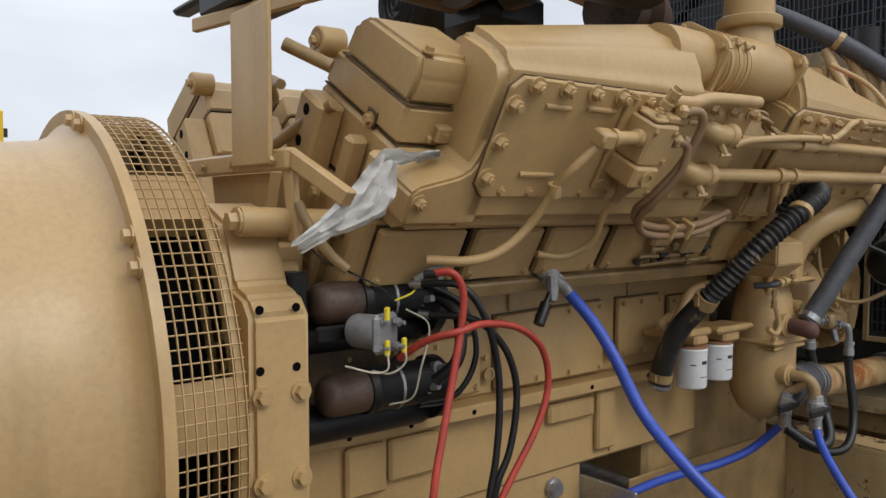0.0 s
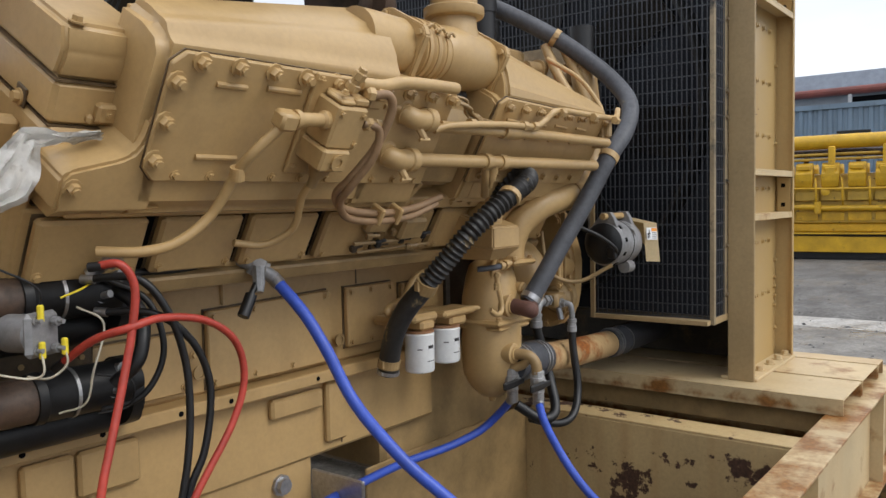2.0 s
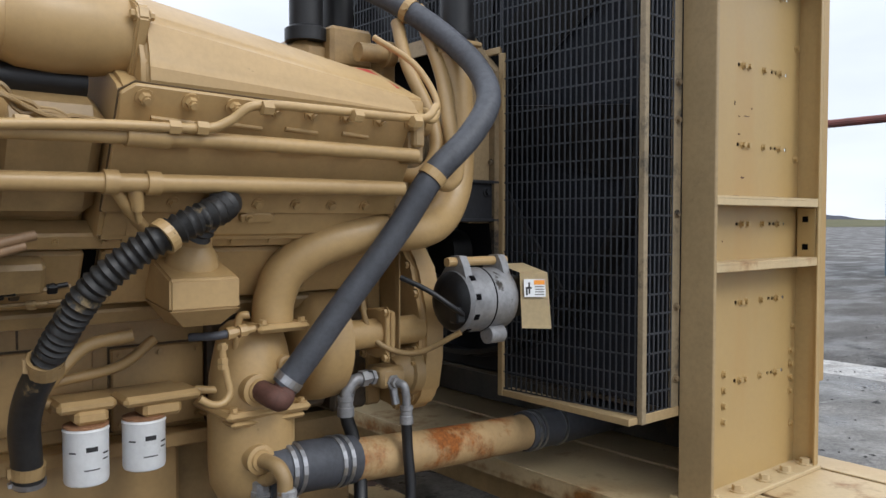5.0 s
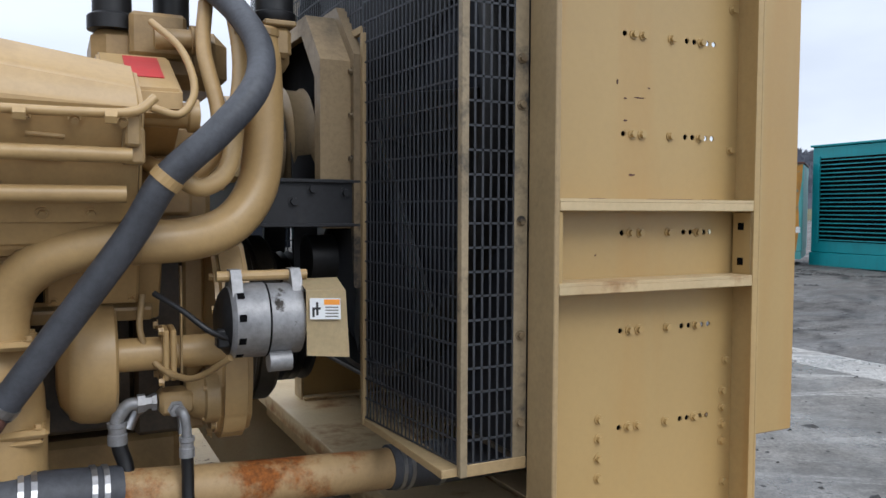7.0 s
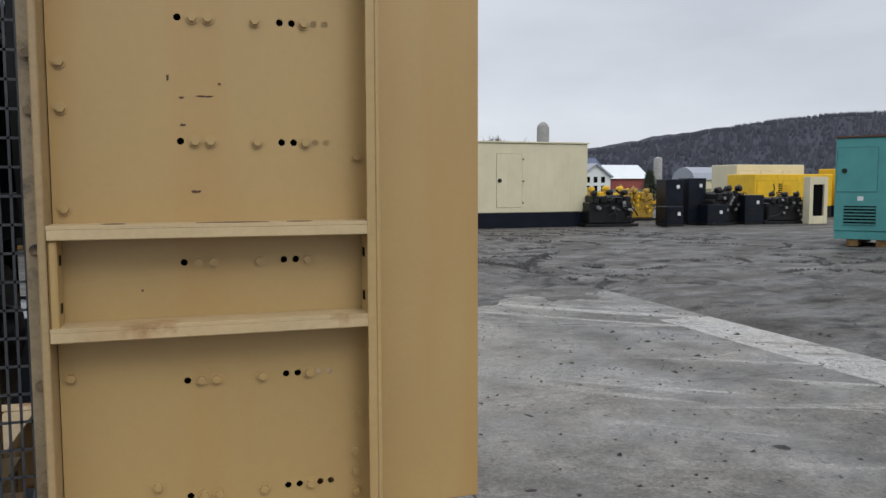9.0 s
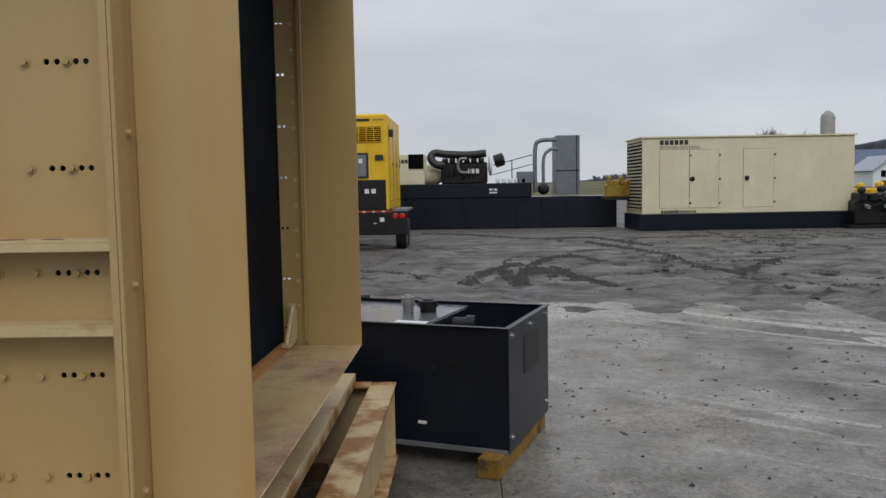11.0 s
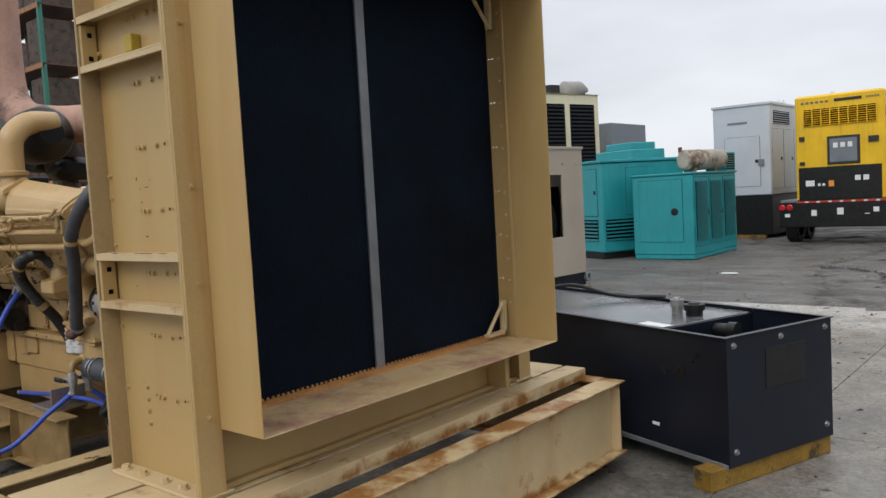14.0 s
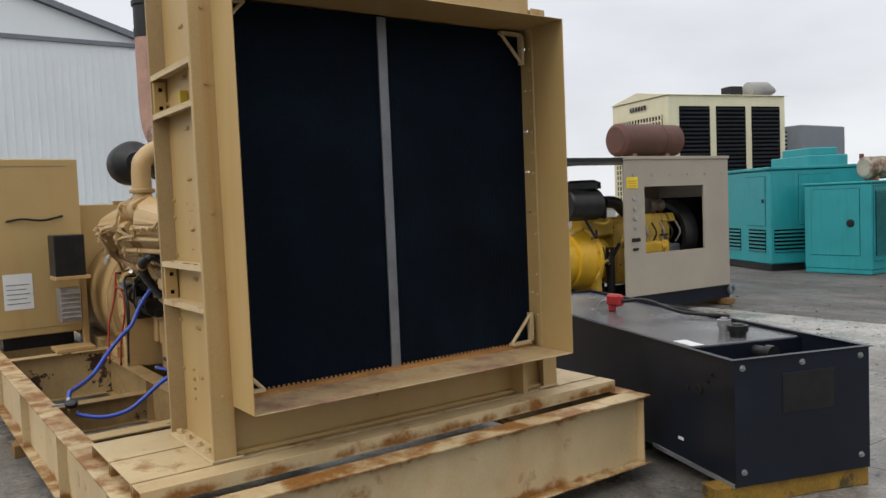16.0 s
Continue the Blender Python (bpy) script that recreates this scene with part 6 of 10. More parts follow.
boxes("name_frame", [(1.74, -0.370, 1.225, 1.987, -0.358, 1.238), (1.74, -0.370, 1.160, 1.753, -0.358, 1.225), (1.974, -0.370, 1.160, 1.987, -0.358, 1.225)], "tan", eng, c=0.005)
boxes("block_seam", [(2.560, -0.3615, 1.17, 2.566, -0.3585, 1.312), (2.452, -0.3765, 0.62, 2.458, -0.3735, 0.862)], "gasket", eng, c=0)
bolts(eng, [(2.42, -0.36, 1.145), (2.404, -0.36, 1.13), (2.2, -0.36, 1.15), (1.86, -0.384, 1.03)], (0, -1, 0), 0.010)
bm = bmesh.new()
for x, z in ((1.876, 0.975), (2.448, 0.985), (1.30, 1.0)):
    lathe(bm, (x, -0.384, z), (0, -1, 0), [(0, 0.022), (0.006, 0.022), (0.006, 0.014), (0.001, 0.014)], 16)
part("core_plug", bm, "tan_dirty", eng)
boxes("pan_rail", [(1.22, -0.43, 0.862, 3.08, 0.43, 0.902)], "tan", eng, c=0.004)
boxes("oil_pan", [(1.22, -0.375, 0.60, 2.98, 0.375, 0.862), (1.22, -0.36, 0.36, 2.33, 0.36, 0.61)], "tan", eng, c=0.012)
bm = bmesh.new()
for x0, x1, z0, z1 in ((1.36, 1.50, 0.70, 0.84), (1.50, 1.68, 0.72, 0.84), (2.13, 2.36, 0.772, 0.838), (2.37, 2.47, 0.64, 0.85)):
    box(bm, (x0, -0.40, z0), (x1 - 0.008, -0.372, z1), None, 0.008)
part("pan_pad", bm, "tan", eng)
# black discs on the rail paint its holes as shade
bm = bmesh.new()
for x in (1.35, 1.55, 1.78, 1.95, 2.3, 2.6):
    lathe(bm, (x, -0.4305, 0.882), (0, -1, 0), [(0, 0.008), (0.001, 0.008)], 10)
part("rail_hole", bm, "dark", eng)
one("drain_plug", lambda bm: (lathe(bm, (2.182, -0.362, 0.545), (0, -1, 0), [(0, 0.036), (0.012, 0.036), (0.012, 0.028), (0.03, 0.026)], 8)), "steel", eng)
boxes("mount_foot", [(2.05, -0.62, 0.40, 2.34, -0.36, 0.43), (2.32, -0.60, 0.43, 2.335, -0.36, 0.56)], "steel", eng, c=0.004)
boxes("sump", [(2.72, -0.33, 0.42, 3.60, 0.33, 0.86)], "tan_dirty", eng, c=0.02)

# flywheel housing and rear supports
bm = bmesh.new()
prism(bm, [(-0.66, 0.38), (-0.66, 1.26), (-0.625, 1.30), (-0.56, 1.32), (-0.50, 1.46), (-0.40, 1.50), (0.40, 1.50), (0.50, 1.46), (0.56, 1.32), (0.625, 1.30), (0.66, 1.26), (0.66, 0.38)], "x", 0.975, 1.115, None, 0.012, 2)
fwh = part("flywheel_housing", bm, "tan", eng, smooth=30)
bolts(fwh, [(x, -0.66, z) for x in (1.0, 1.09) for z in (1.09, 0.90, 0.72)], (0, -1, 0), 0.017)
# black discs on the housing paint the shade of empty bolt holes
bm = bmesh.new()
for x in (0.995, 1.08):
    for z in (1.275, 1.145):
        lathe(bm, (x, -0.6605, z), (0, -1, 0), [(0, 0.010), (0.0008, 0.010)], 12)
part("housing_hole", bm, "dark", fwh)
boxes("housing_web", [(1.115, -0.40, 0.62, 1.24, 0.40, 1.40), (1.115, -0.50, 1.28, 1.18, -0.42, 1.36)], "tan", eng, c=0.01)
pipe("breather_pipe", [(1.0, -0.545, 1.46), (1.13, -0.545, 1.455), (1.30, -0.545, 1.45)], 0.034, m=None, per=0, n=16)
bolts(eng, [(1.0, -0.545, 1.46)], (-1, 0, 0), 0.022)
br = boxes("rear_bracket", [(1.10, -0.58, 1.575, 1.13, 0.50, 1.625)], "tan", eng, c=0.006)
for sgn in (-1, 1):
    one("bracket_arm", lambda bm: prism(bm, [(0.56 * sgn, 1.628), (0.545 * sgn, 1.590), (0.80 * sgn, 1.492), (0.83 * sgn, 1.522)], "x", 1.112, 1.136, None, 0.004, 1), "tan", br)
for sgn in (-1, 1):
    one("bracket_leg", lambda bm: prism(bm, [(0.53 * sgn, 1.592), (0.575 * sgn, 1.592), (0.60 * sgn, 1.41), (0.56 * sgn, 1.41)], "x", 1.114, 1.134, None, 0.004, 1), "tan", br)
one("bracket_web", lambda bm: prism(bm, [(-0.05, 1.575), (-0.42, 1.575), (-0.34, 1.36), (-0.10, 1.36)], "x", 1.14, 1.17), "tan", br)
bolts(br, [(1.10, y, 1.598) for y in (-0.52, -0.43, -0.29, -0.1, 0.1, 0.3)], (-1, 0, 0), 0.011)
boxes("post", [(1.085, -0.523, 1.59, 1.098, -0.318, 1.965), (1.098, -0.33, 1.6, 1.16, -0.318, 1.965)], "tan", eng, c=0.003)
bm = bmesh.new()
prism(bm, [(1.10, -0.02), (1.24, -0.74), (1.26, -0.735), (1.12, -0.015)], "z", 1.975, 2.012, None, 0.003, 1)
part("shelf_lip", bm, "tan", eng)
boxes("shelf_box", [(1.12, -0.30, 2.015, 1.30, -0.02, 2.10), (1.14, -0.02, 2.075, 1.20, 0.25, 2.10)], "black_metal", eng, c=0.01)
bm = bmesh.new()
tube(bm, [(1.20, -0.36, 1.80), (1.24, -0.22, 1.83), (1.30, -0.12, 1.80)], 0.014, 8)
tube(bm, [(1.17, -0.44, 1.885), (1.26, -0.51, 1.83)], 0.017, 10, per=0)
tube(bm, [(1.18, -0.25, 1.62), (1.24, -0.40, 1.70), (1.26, -0.52, 1.74)], 0.016, 8)
part("rear_line", bm, "tan_dirty", eng, smooth=50)

# starters
for z, dx in ((1.262, 0.0), (1.035, 0.02)):
    st = one("starter_motor", lambda bm: lathe(bm, (1.178 + dx, -0.545, z), (1, 0, 0.0), [(0, 0.02), (0.006, 0.038), (0.02, 0.049), (0.035, 0.052), (0.13, 0.052), (0.13, 0.055)], 28), "brown_metal", eng, "scorched brown starter nose", smooth=35)
    one("motor_body", lambda bm: lathe(bm, (1.30 + dx, -0.545, z), (1, 0, 0), [(0, 0.05), (0.0, 0.058), (0.02, 0.06), (0.025, 0.057), (0.20, 0.057), (0.205, 0.06), (0.225, 0.06), (0.23, 0.045), (0.26, 0.04)], 28), "black_metal", st, "grimy black motor body", smooth=35)
    one("solenoid", lambda bm: lathe(bm, (1.165 + dx, -0.47, z - 0.085), (1, 0, 0), [(0, 0.045), (0.0, 0.05), (0.36, 0.05), (0.37, 0.045), (0.43, 0.042)], 24), "black_metal", st, "black oily solenoid barrel", smooth=35)
    one("end_flange", lambda bm: lathe(bm, (1.53 + dx, -0.50, z - 0.03), (1, 0, 0), [(0, 0.07), (0.0, 0.085), (0.03, 0.085), (0.03, 0.07)], 24), "black_metal", st, smooth=35)
    one("strap", lambda bm: lathe(bm, (1.385 + dx, -0.545, z), (1, 0, 0), [(0, 0.0595), (0.008, 0.0595)], 28), "steel", st, "steel strap")
    for px, py, pz in ((1.50 + dx, -0.60, z + 0.035), (1.47 + dx, -0.605, z - 0.01)):
        one("terminal_stud", lambda bm: lathe(bm, (px, py + 0.03, pz), (0.2, -1, 0.2), [(0, 0.018), (0.02, 0.018), (0.02, 0.009), (0.05, 0.009)], 10), "grimy_alu", st, smooth=40)
boxes("starter_recess", [(1.165, -0.392, 0.93, 1.56, -0.362, 1.33)], "gasket", eng, "dark brown plate behind the starters", c=0.01)
boxes("starter_plate", [(1.118, -0.56, 0.86, 1.165, -0.36, 1.34), (1.16, -0.605, 1.175, 1.25, -0.59, 1.215)], "black_metal", eng, c=0.006)
rel = one("starter_relay", lambda bm: (lathe(bm, (1.245, -0.63, 1.205), (0.35, -0.94, 0), [(0, 0.036), (0.01, 0.040), (0.075, 0.040), (0.08, 0.035)], 24)), "grimy_alu", eng, "round aluminium starter relay", smooth=35)
bm = bmesh.new()
RC = Vector((1.277, -0.712, 1.205))
box(bm, (-0.043, -0.01, -0.046), (0.043, 0.012, 0.046), Matrix.Translation(RC) @ Matrix.Rotation(radians(20), 4, "Z"), 0.01)
for dx, dz in ((-0.022, 0.03), (0.022, 0.025), (-0.022, -0.03), (0.02, -0.03)):
    lathe(bm, RC + Vector((dx, -0.01, dz)), (0.35, -0.94, 0), [(0, 0.010), (0.012, 0.010), (0.012, 0.005), (0.025, 0.005)], 8)
part("relay_face", bm, "grimy_alu", rel)
bm = bmesh.new()
for dx, dz in ((-0.012, 0.045), (-0.012, -0.03), (0.034, -0.028)):
    box(bm, (dx - 0.006, -0.032, dz - 0.018), (dx + 0.006, -0.020, dz + 0.018), Matrix.Translation(RC), 0.003)
part("cable_tag", bm, "yellow_tag", rel)
for pts, mt in (([(1.265, -0.735, 1.25), (1.262, -0.74, 1.30), (1.22, -0.70, 1.335), (1.17, -0.63, 1.37), (1.14, -0.60, 1.41), (1.12, -0.58, 1.45)], "black"),
                ([(1.262, -0.74, 1.175), (1.262, -0.745, 1.13), (1.24, -0.72, 1.12), (1.19, -0.68, 1.135)], "wire_ivory"),
                ([(1.31, -0.74, 1.175), (1.31, -0.745, 1.14), (1.28, -0.73, 1.115), (1.25, -0.70, 1.12)], "wire_ivory"),
                ([(1.40, -0.62, 1.24), (1.44, -0.66, 1.20), (1.40, -0.68, 1.10), (1.39, -0.66, 1.03), (1.35, -0.62, 1.01)], "wire_ivory"),
                ([(1.45, -0.60, 1.29), (1.40, -0.64, 1.28), (1.36, -0.63, 1.265)], "yellow_tag"),
                ([(1.44, -0.62, 1.08), (1.50, -0.66, 1.06), (1.50, -0.65, 1.0), (1.44, -0.62, 0.99)], "black")):
    pipe("starter_wire", pts, 0.0026, mt, None, 6)
pipe("braided_line", [(1.12, -0.60, 1.50), (1.13, -0.63, 1.45), (1.17, -0.655, 1.385), (1.20, -0.68, 1.35)], 0.012, "tan_dirty", None, 8)
pipe("engine_harness", [(1.40, -0.50, 1.30), (1.5, -0.56, 1.295), (1.6, -0.56, 1.30), (1.72, -0.55, 1.295), (1.82, -0.53, 1.305), (1.90, -0.50, 1.32)], 0.0095, "black", None, 8)
pipe("engine_harness", [(2.0, -0.44, 1.28), (2.3, -0.42, 1.30), (2.6, -0.41, 1.32), (2.8, -0.41, 1.34)], 0.009, "tan_dirty", None, 8)

pipe("engine_harness", [(1.50, -0.57, 1.28), (1.53, -0.66, 1.22), (1.50, -0.70, 1.12), (1.46, -0.66, 1.06)], 0.016, "black", None, 10)
pipe("engine_harness", [(1.47, -0.60, 1.30), (1.55, -0.66, 1.24), (1.575, -0.68, 1.12), (1.53, -0.66, 1.02), (1.46, -0.60, 0.99)], 0.008, "black", None, 8)
one("cable_lug", lambda bm: lathe(bm, (1.43, -0.62, 1.31), (0.6, -0.6, 0.5), [(0, 0.014), (0.05, 0.014), (0.05, 0.02), (0.08, 0.02)], 10), "steel", eng, smooth=40)

# shut-off valve on the crankcase
valve = one("drain_valve", lambda bm: (tube(bm, [(1.86, -0.40, 1.33), (1.885, -0.50, 1.325), (1.915, -0.57, 1.30), (1.95, -0.595, 1.275), (1.985, -0.60, 1.252)], 0.019, 12),
                                        lathe(bm, (1.922, -0.573, 1.296), (0.65, -0.3, -0.4), [(0, 0.028), (0.004, 0.031), (0.035, 0.031), (0.039, 0.027), (0.05, 0.027), (0.052, 0.023)], 6),
                                        lathe(bm, (1.93, -0.60, 1.285), (-0.25, -0.3, -1), [(0, 0.02), (0.05, 0.016), (0.07, 0.012)], 10)), "grimy_alu", eng, "grimy metal drain valve", smooth=35)
one("valve_handle", lambda bm: (tube(bm, [(1.925, -0.607, 1.26), (1.895, -0.615, 1.225), (1.875, -0.62, 1.20)], 0.009, 8), tube(bm, [(1.888, -0.617, 1.215), (1.868, -0.622, 1.185), (1.852, -0.625, 1.16)], 0.017, 10)), "black", valve, "black rubber handle", smooth=50)
pipe("pressure_line", [(1.86, -0.40, 1.335), (1.82, -0.44, 1.36), (1.87, -0.46, 1.39), (1.95, -0.44, 1.36), (2.1, -0.43, 1.325), (2.4, -0.43, 1.33), (2.7, -0.43, 1.335)], 0.009, "tan_dirty", None, 8)

# fuel filters
boxes("filter_head", [(2.60, -0.60, 1.035, 2.74, -0.49, 1.065), (2.64, -0.60, 1.003, 2.72, -0.52, 1.04), (2.75, -0.62, 1.035, 2.95, -0.50, 1.062), (2.80, -0.61, 1.0, 2.90, -0.53, 1.04), (2.60, -0.50, 1.02, 2.95, -0.40, 1.05)], "tan", eng, c=0.01)
for x, y, z0, z1 in ((2.674, -0.56, 0.852, 0.995), (2.812, -0.572, 0.866, 0.997)):
    fl = one("fuel_filter", lambda bm: lathe(bm, (x, y, z0), (0, 0, 1), [(0, 0.042), (0.004, 0.050), (0.012, 0.053), (z1 - z0 - 0.012, 0.053), (z1 - z0 - 0.006, 0.055), (z1 - z0, 0.051)], 28), "white", eng, "white spin-on fuel filter can", smooth=40)
    bm = bmesh.new()
    for k, (a0, a1, zz, h) in enumerate(((-105, -75, 0.62, 0.012), (-110, -70, 0.30, 0.003), (-60, -35, 0.55, 0.004), (-60, -40, 0.45, 0.004), (-150, -130, 0.6, 0.004))):
        for a in range(a0, a1, 5):
            t0, t1 = radians(a), radians(a + 5)
            zc = z0 + (z1 - z0) * zz
            put(bm, [(x + 0.0535 * math.cos(t0), y + 0.0535 * math.sin(t0), zc), (x + 0.0535 * math.cos(t1), y + 0.0535 * math.sin(t1), zc), (x + 0.0535 * math.cos(t1), y + 0.0535 * math.sin(t1), zc + h), (x + 0.0535 * math.cos(t0), y + 0.0535 * math.sin(t0), zc + h)], [(0, 1, 2, 3)])
    part("can_print", bm, "ink", fl)
    one("filter_seal", lambda bm: lathe(bm, (x, y, z1), (0, 0, 1), [(0, 0.053), (0.006, 0.053), (0.006, 0.04)], 28), "rust", fl)
pipe("fuel_line", [(2.95, -0.57, 1.05), (3.02, -0.60, 1.045), (3.045, -0.615, 1.07), (3.04, -0.63, 1.16), (3.045, -0.64, 1.24), (3.07, -0.65, 1.25)], 0.011, "tan", None)
pipe("fuel_line", [(2.60, -0.52, 1.05), (2.55, -0.52, 1.08), (2.62, -0.50, 1.10), (2.78, -0.48, 1.12), (2.88, -0.46, 1.18)], 0.014, "tan", None)
pipe("fuel_line", [(2.52, -0.55, 1.02), (2.60, -0.56, 1.12), (2.68, -0.55, 1.19), (2.79, -0.56, 1.21)], 0.017, "tan", None)

# breather box with ribbed black hose
bb = one("breather_box", lambda bm: (loft(bm, [(2.808, -0.60, 1.305), (2.975, -0.60, 1.305), (2.975, -0.80, 1.288), (2.800, -0.80, 1.288)], [(2.808, -0.60, 1.43), (2.975, -0.60, 1.43), (2.975, -0.80, 1.365), (2.800, -0.80, 1.365)], None, 0.006),
                                      loft(bm, [(2.85, -0.63, 1.245), (2.945, -0.63, 1.245), (2.945, -0.75, 1.245), (2.85, -0.75, 1.245)], [(2.808, -0.60, 1.305), (2.975, -0.60, 1.305), (2.975, -0.80, 1.288), (2.800, -0.80, 1.288)]),
                                      lathe(bm, (2.892, -0.70, 1.39), (0.0, -0.30, 1), [(0, 0.066), (0.03, 0.062), (0.045, 0.052), (0.06, 0.042), (0.11, 0.042)], 24)), "tan", eng, smooth=30)
pipe("ribbed_hose", [(2.885, -0.75, 1.47), (2.90, -0.80, 1.525), (2.915, -0.86, 1.545), (2.87, -0.90, 1.525), (2.79, -0.905, 1.49), (2.70, -0.88, 1.435), (2.62, -0.83, 1.355), (2.575, -0.75, 1.25), (2.555, -0.69, 1.18)], 0.029, "hose_dusty", None, 18, ribs=0.008, pitch=0.019, label="black corrugated hose")
pipe("rubber_hose", [(2.56, -0.70, 1.19), (2.54, -0.62, 1.10), (2.535, -0.57, 1.02), (2.545, -0.535, 0.94), (2.553, -0.515, 0.862)], 0.036, "hose_dusty", None, 16, label="black rubber hose")
for p, d, w, r, mt in (((2.755, -0.898, 1.470), (0.8, 0.1, 0.55), 0.022, 0.040, "tan"), ((2.55, -0.522, 0.90), (0, 0.2, -1), 0.03, 0.040, "tan_dirty"), ((2.553, -0.515, 0.868), (0, 0.2, -1), 0.012, 0.040, "steel"), ((2.557, -0.69, 1.18), (0.1, 0.5, -0.7), 0.04, 0.040, "tan_dirty")):
    one("hose_clamp", lambda bm: band(bm, p, d, r, w), mt, eng)

# water pump side
wp = one("water_housing", lambda bm: (lathe(bm, (3.11, -0.575, 0.655), (0, 0, 1), [(0, 0.012), (0.02, 0.018), (0.025, 0.045), (0.06, 0.085), (0.12, 0.115), (0.18, 0.120), (0.31, 0.120), (0.33, 0.118), (0.345, 0.118), (0.42, 0.115), (0.50, 0.10), (0.55, 0.085), (0.57, 0.06)], 32)), "tan", eng, smooth=40)
one("housing_flange", lambda bm: (box(bm, (2.985, -0.70, 0.975), (3.235, -0.45, 0.998), None, 0.03), box(bm, (3.0, -0.69, 0.955), (3.22, -0.46, 0.972), None, 0.02)), "tan", wp)
bolts(wp, [(x, y, 0.998) for x in (3.01, 3.21) for y in (-0.68, -0.47)], (0, 0, 1), 0.011)
for p, r in (((3.16, -0.69, 1.11), 0.026), ((3.075, -0.70, 0.865), 0.040), ((3.075, -0.69, 1.05), 0.044)):
    one("port_boss", lambda bm: lathe(bm, Vector(p) + Vector((0, 0.05, 0)), (0, -1, 0), [(0, r), (0.055, r), (0.058, r * 0.75), (0.064, r * 0.7)], 18), "tan", wp, smooth=40)
pb = one("pipe_flange", lambda bm: box(bm, (3.06, -0.73, 1.205), (3.215, -0.575, 1.228), Matrix.Translation((0, 0, 0)), 0.02), "tan", wp)
bolts(pb, [(3.08, -0.71, 1.228), (3.195, -0.71, 1.228), (3.195, -0.595, 1.228)], (0, 0, 1), 0.011)
pipe("coolant_pipe", [(3.138, -0.650, 1.215), (3.142, -0.655, 1.29), (3.17, -0.68, 1.37), (3.25, -0.725, 1.435), (3.39, -0.755, 1.468), (3.56, -0.75, 1.475), (3.68, -0.715, 1.51), (3.76, -0.685, 1.60), (3.787, -0.67, 1.72), (3.79, -0.66, 1.90), (3.785, -0.64, 2.06)], 0.057, "tan", None, 20)
for p, d, r in (((3.44, -0.757, 1.472), (1, 0, 0.03), 0.061), ((3.785, -0.64, 2.05), (0, 0, 1), 0.064)):
    one("pipe_clamp", lambda bm: band(bm, p, d, r, 0.018), "tan_dirty", eng)
one("pump_volute", lambda bm: (lathe(bm, (3.25, -0.50, 1.13), (1, 0, 0), [(0, 0.07), (0.01, 0.12), (0.03, 0.145), (0.035, 0.158), (0.06, 0.172), (0.10, 0.176), (0.145, 0.172), (0.153, 0.160), (0.153, 0.08)], 40)), "tan", eng, smooth=50)
one("pump_pipe", lambda bm: (cyl(bm, (3.38, -0.60, 1.155), (3.70, -0.60, 1.155), 0.046, n=20), lathe(bm, (3.37, -0.60, 1.155), (1, 0, 0), [(0, 0.062), (0.03, 0.062)], 20)), "tan", eng, smooth=40)
pf = one("pump_flange", lambda bm: [prism(bm, [(-0.60 + 0.085 * math.cos(radians(a)) * (1.0 if k % 2 else 0.72), 1.155 + 0.098 * math.sin(radians(a)) * (1.0 if k % 2 else 0.80)) for k, a in enumerate(range(0, 360, 45))], "x", x, x + 0.016, None, 0.004, 1) for x in (3.515, 3.534)], "tan", eng, smooth=30)
bolts(pf, [(3.515, -0.60 + 0.062 * sy, 1.155 + 0.07 * sz) for sy in (-1, 1) for sz in (-1, 1)], (-1, 0, 0), 0.011)
gc = one("gear_case", lambda bm: (prism(bm, [(-0.40, 0.885), (-0.50, 0.865), (-0.575, 0.89), (-0.625, 0.95), (-0.645, 1.05), (-0.65, 1.2), (-0.60, 1.36), (-0.52, 1.46), (-0.35, 1.52), (0.35, 1.52), (0.55, 1.42), (0.64, 1.2), (0.62, 0.95), (0.50, 0.865)], "x", 3.665, 3.765, None, 0.018, 3), box(bm, (3.60, -0.42, 0.88), (3.665, 0.45, 1.45), None, 0.01)), "tan", eng, smooth=30)
# grimy front, its colour darkened for the shade behind the pipes
boxes("case_body", [(3.46, -0.43, 0.88, 3.60, 0.45, 1.45), (3.06, -0.40, 0.90, 3.46, 0.40, 1.42)], "grime_shade", eng, "oily front of the crankcase, darkened with painted shade", c=0.012)
bolts(gc, [(3.665, -0.615, z) for z in (1.0, 1.09, 1.18, 1.27)] + [(3.665, -0.585, 0.93), (3.665, -0.51, 0.89), (3.665, -0.57, 1.36)], (-1, 0, 0), 0.012)
fp = one("fuel_pump", lambda bm: (box(bm, (3.505, -0.65, 0.985), (3.60, -0.55, 1.05), None, 0.012), lathe(bm, (3.58, -0.59, 1.02), (1, 0, 0), [(0, 0.045), (0.02, 0.06), (0.045, 0.066), (0.05, 0.078), (0.085, 0.078)], 22)), "tan_dirty", eng, "grimy tan fuel pump", smooth=40)
bolts(fp, [(3.63, -0.59 + 0.066 * math.cos(radians(a)), 1.02 + 0.066 * math.sin(radians(a))) for a in (60, 150, 240, 330)], (-1, 0, 0), 0.008)
boxes("belt_strap", [(3.56, -0.665, 1.10, 3.565, -0.645, 1.40)], "tan_dirty", eng, c=0.001)
pipe("feed_pipe", [(3.30, -0.40, 1.72), (3.45, -0.55, 1.70), (3.56, -0.72, 1.64), (3.64, -0.74, 1.70), (3.66, -0.70, 1.82), (3.64, -0.60, 2.0), (3.66, -0.52, 2.15)], 0.022, "tan", None)
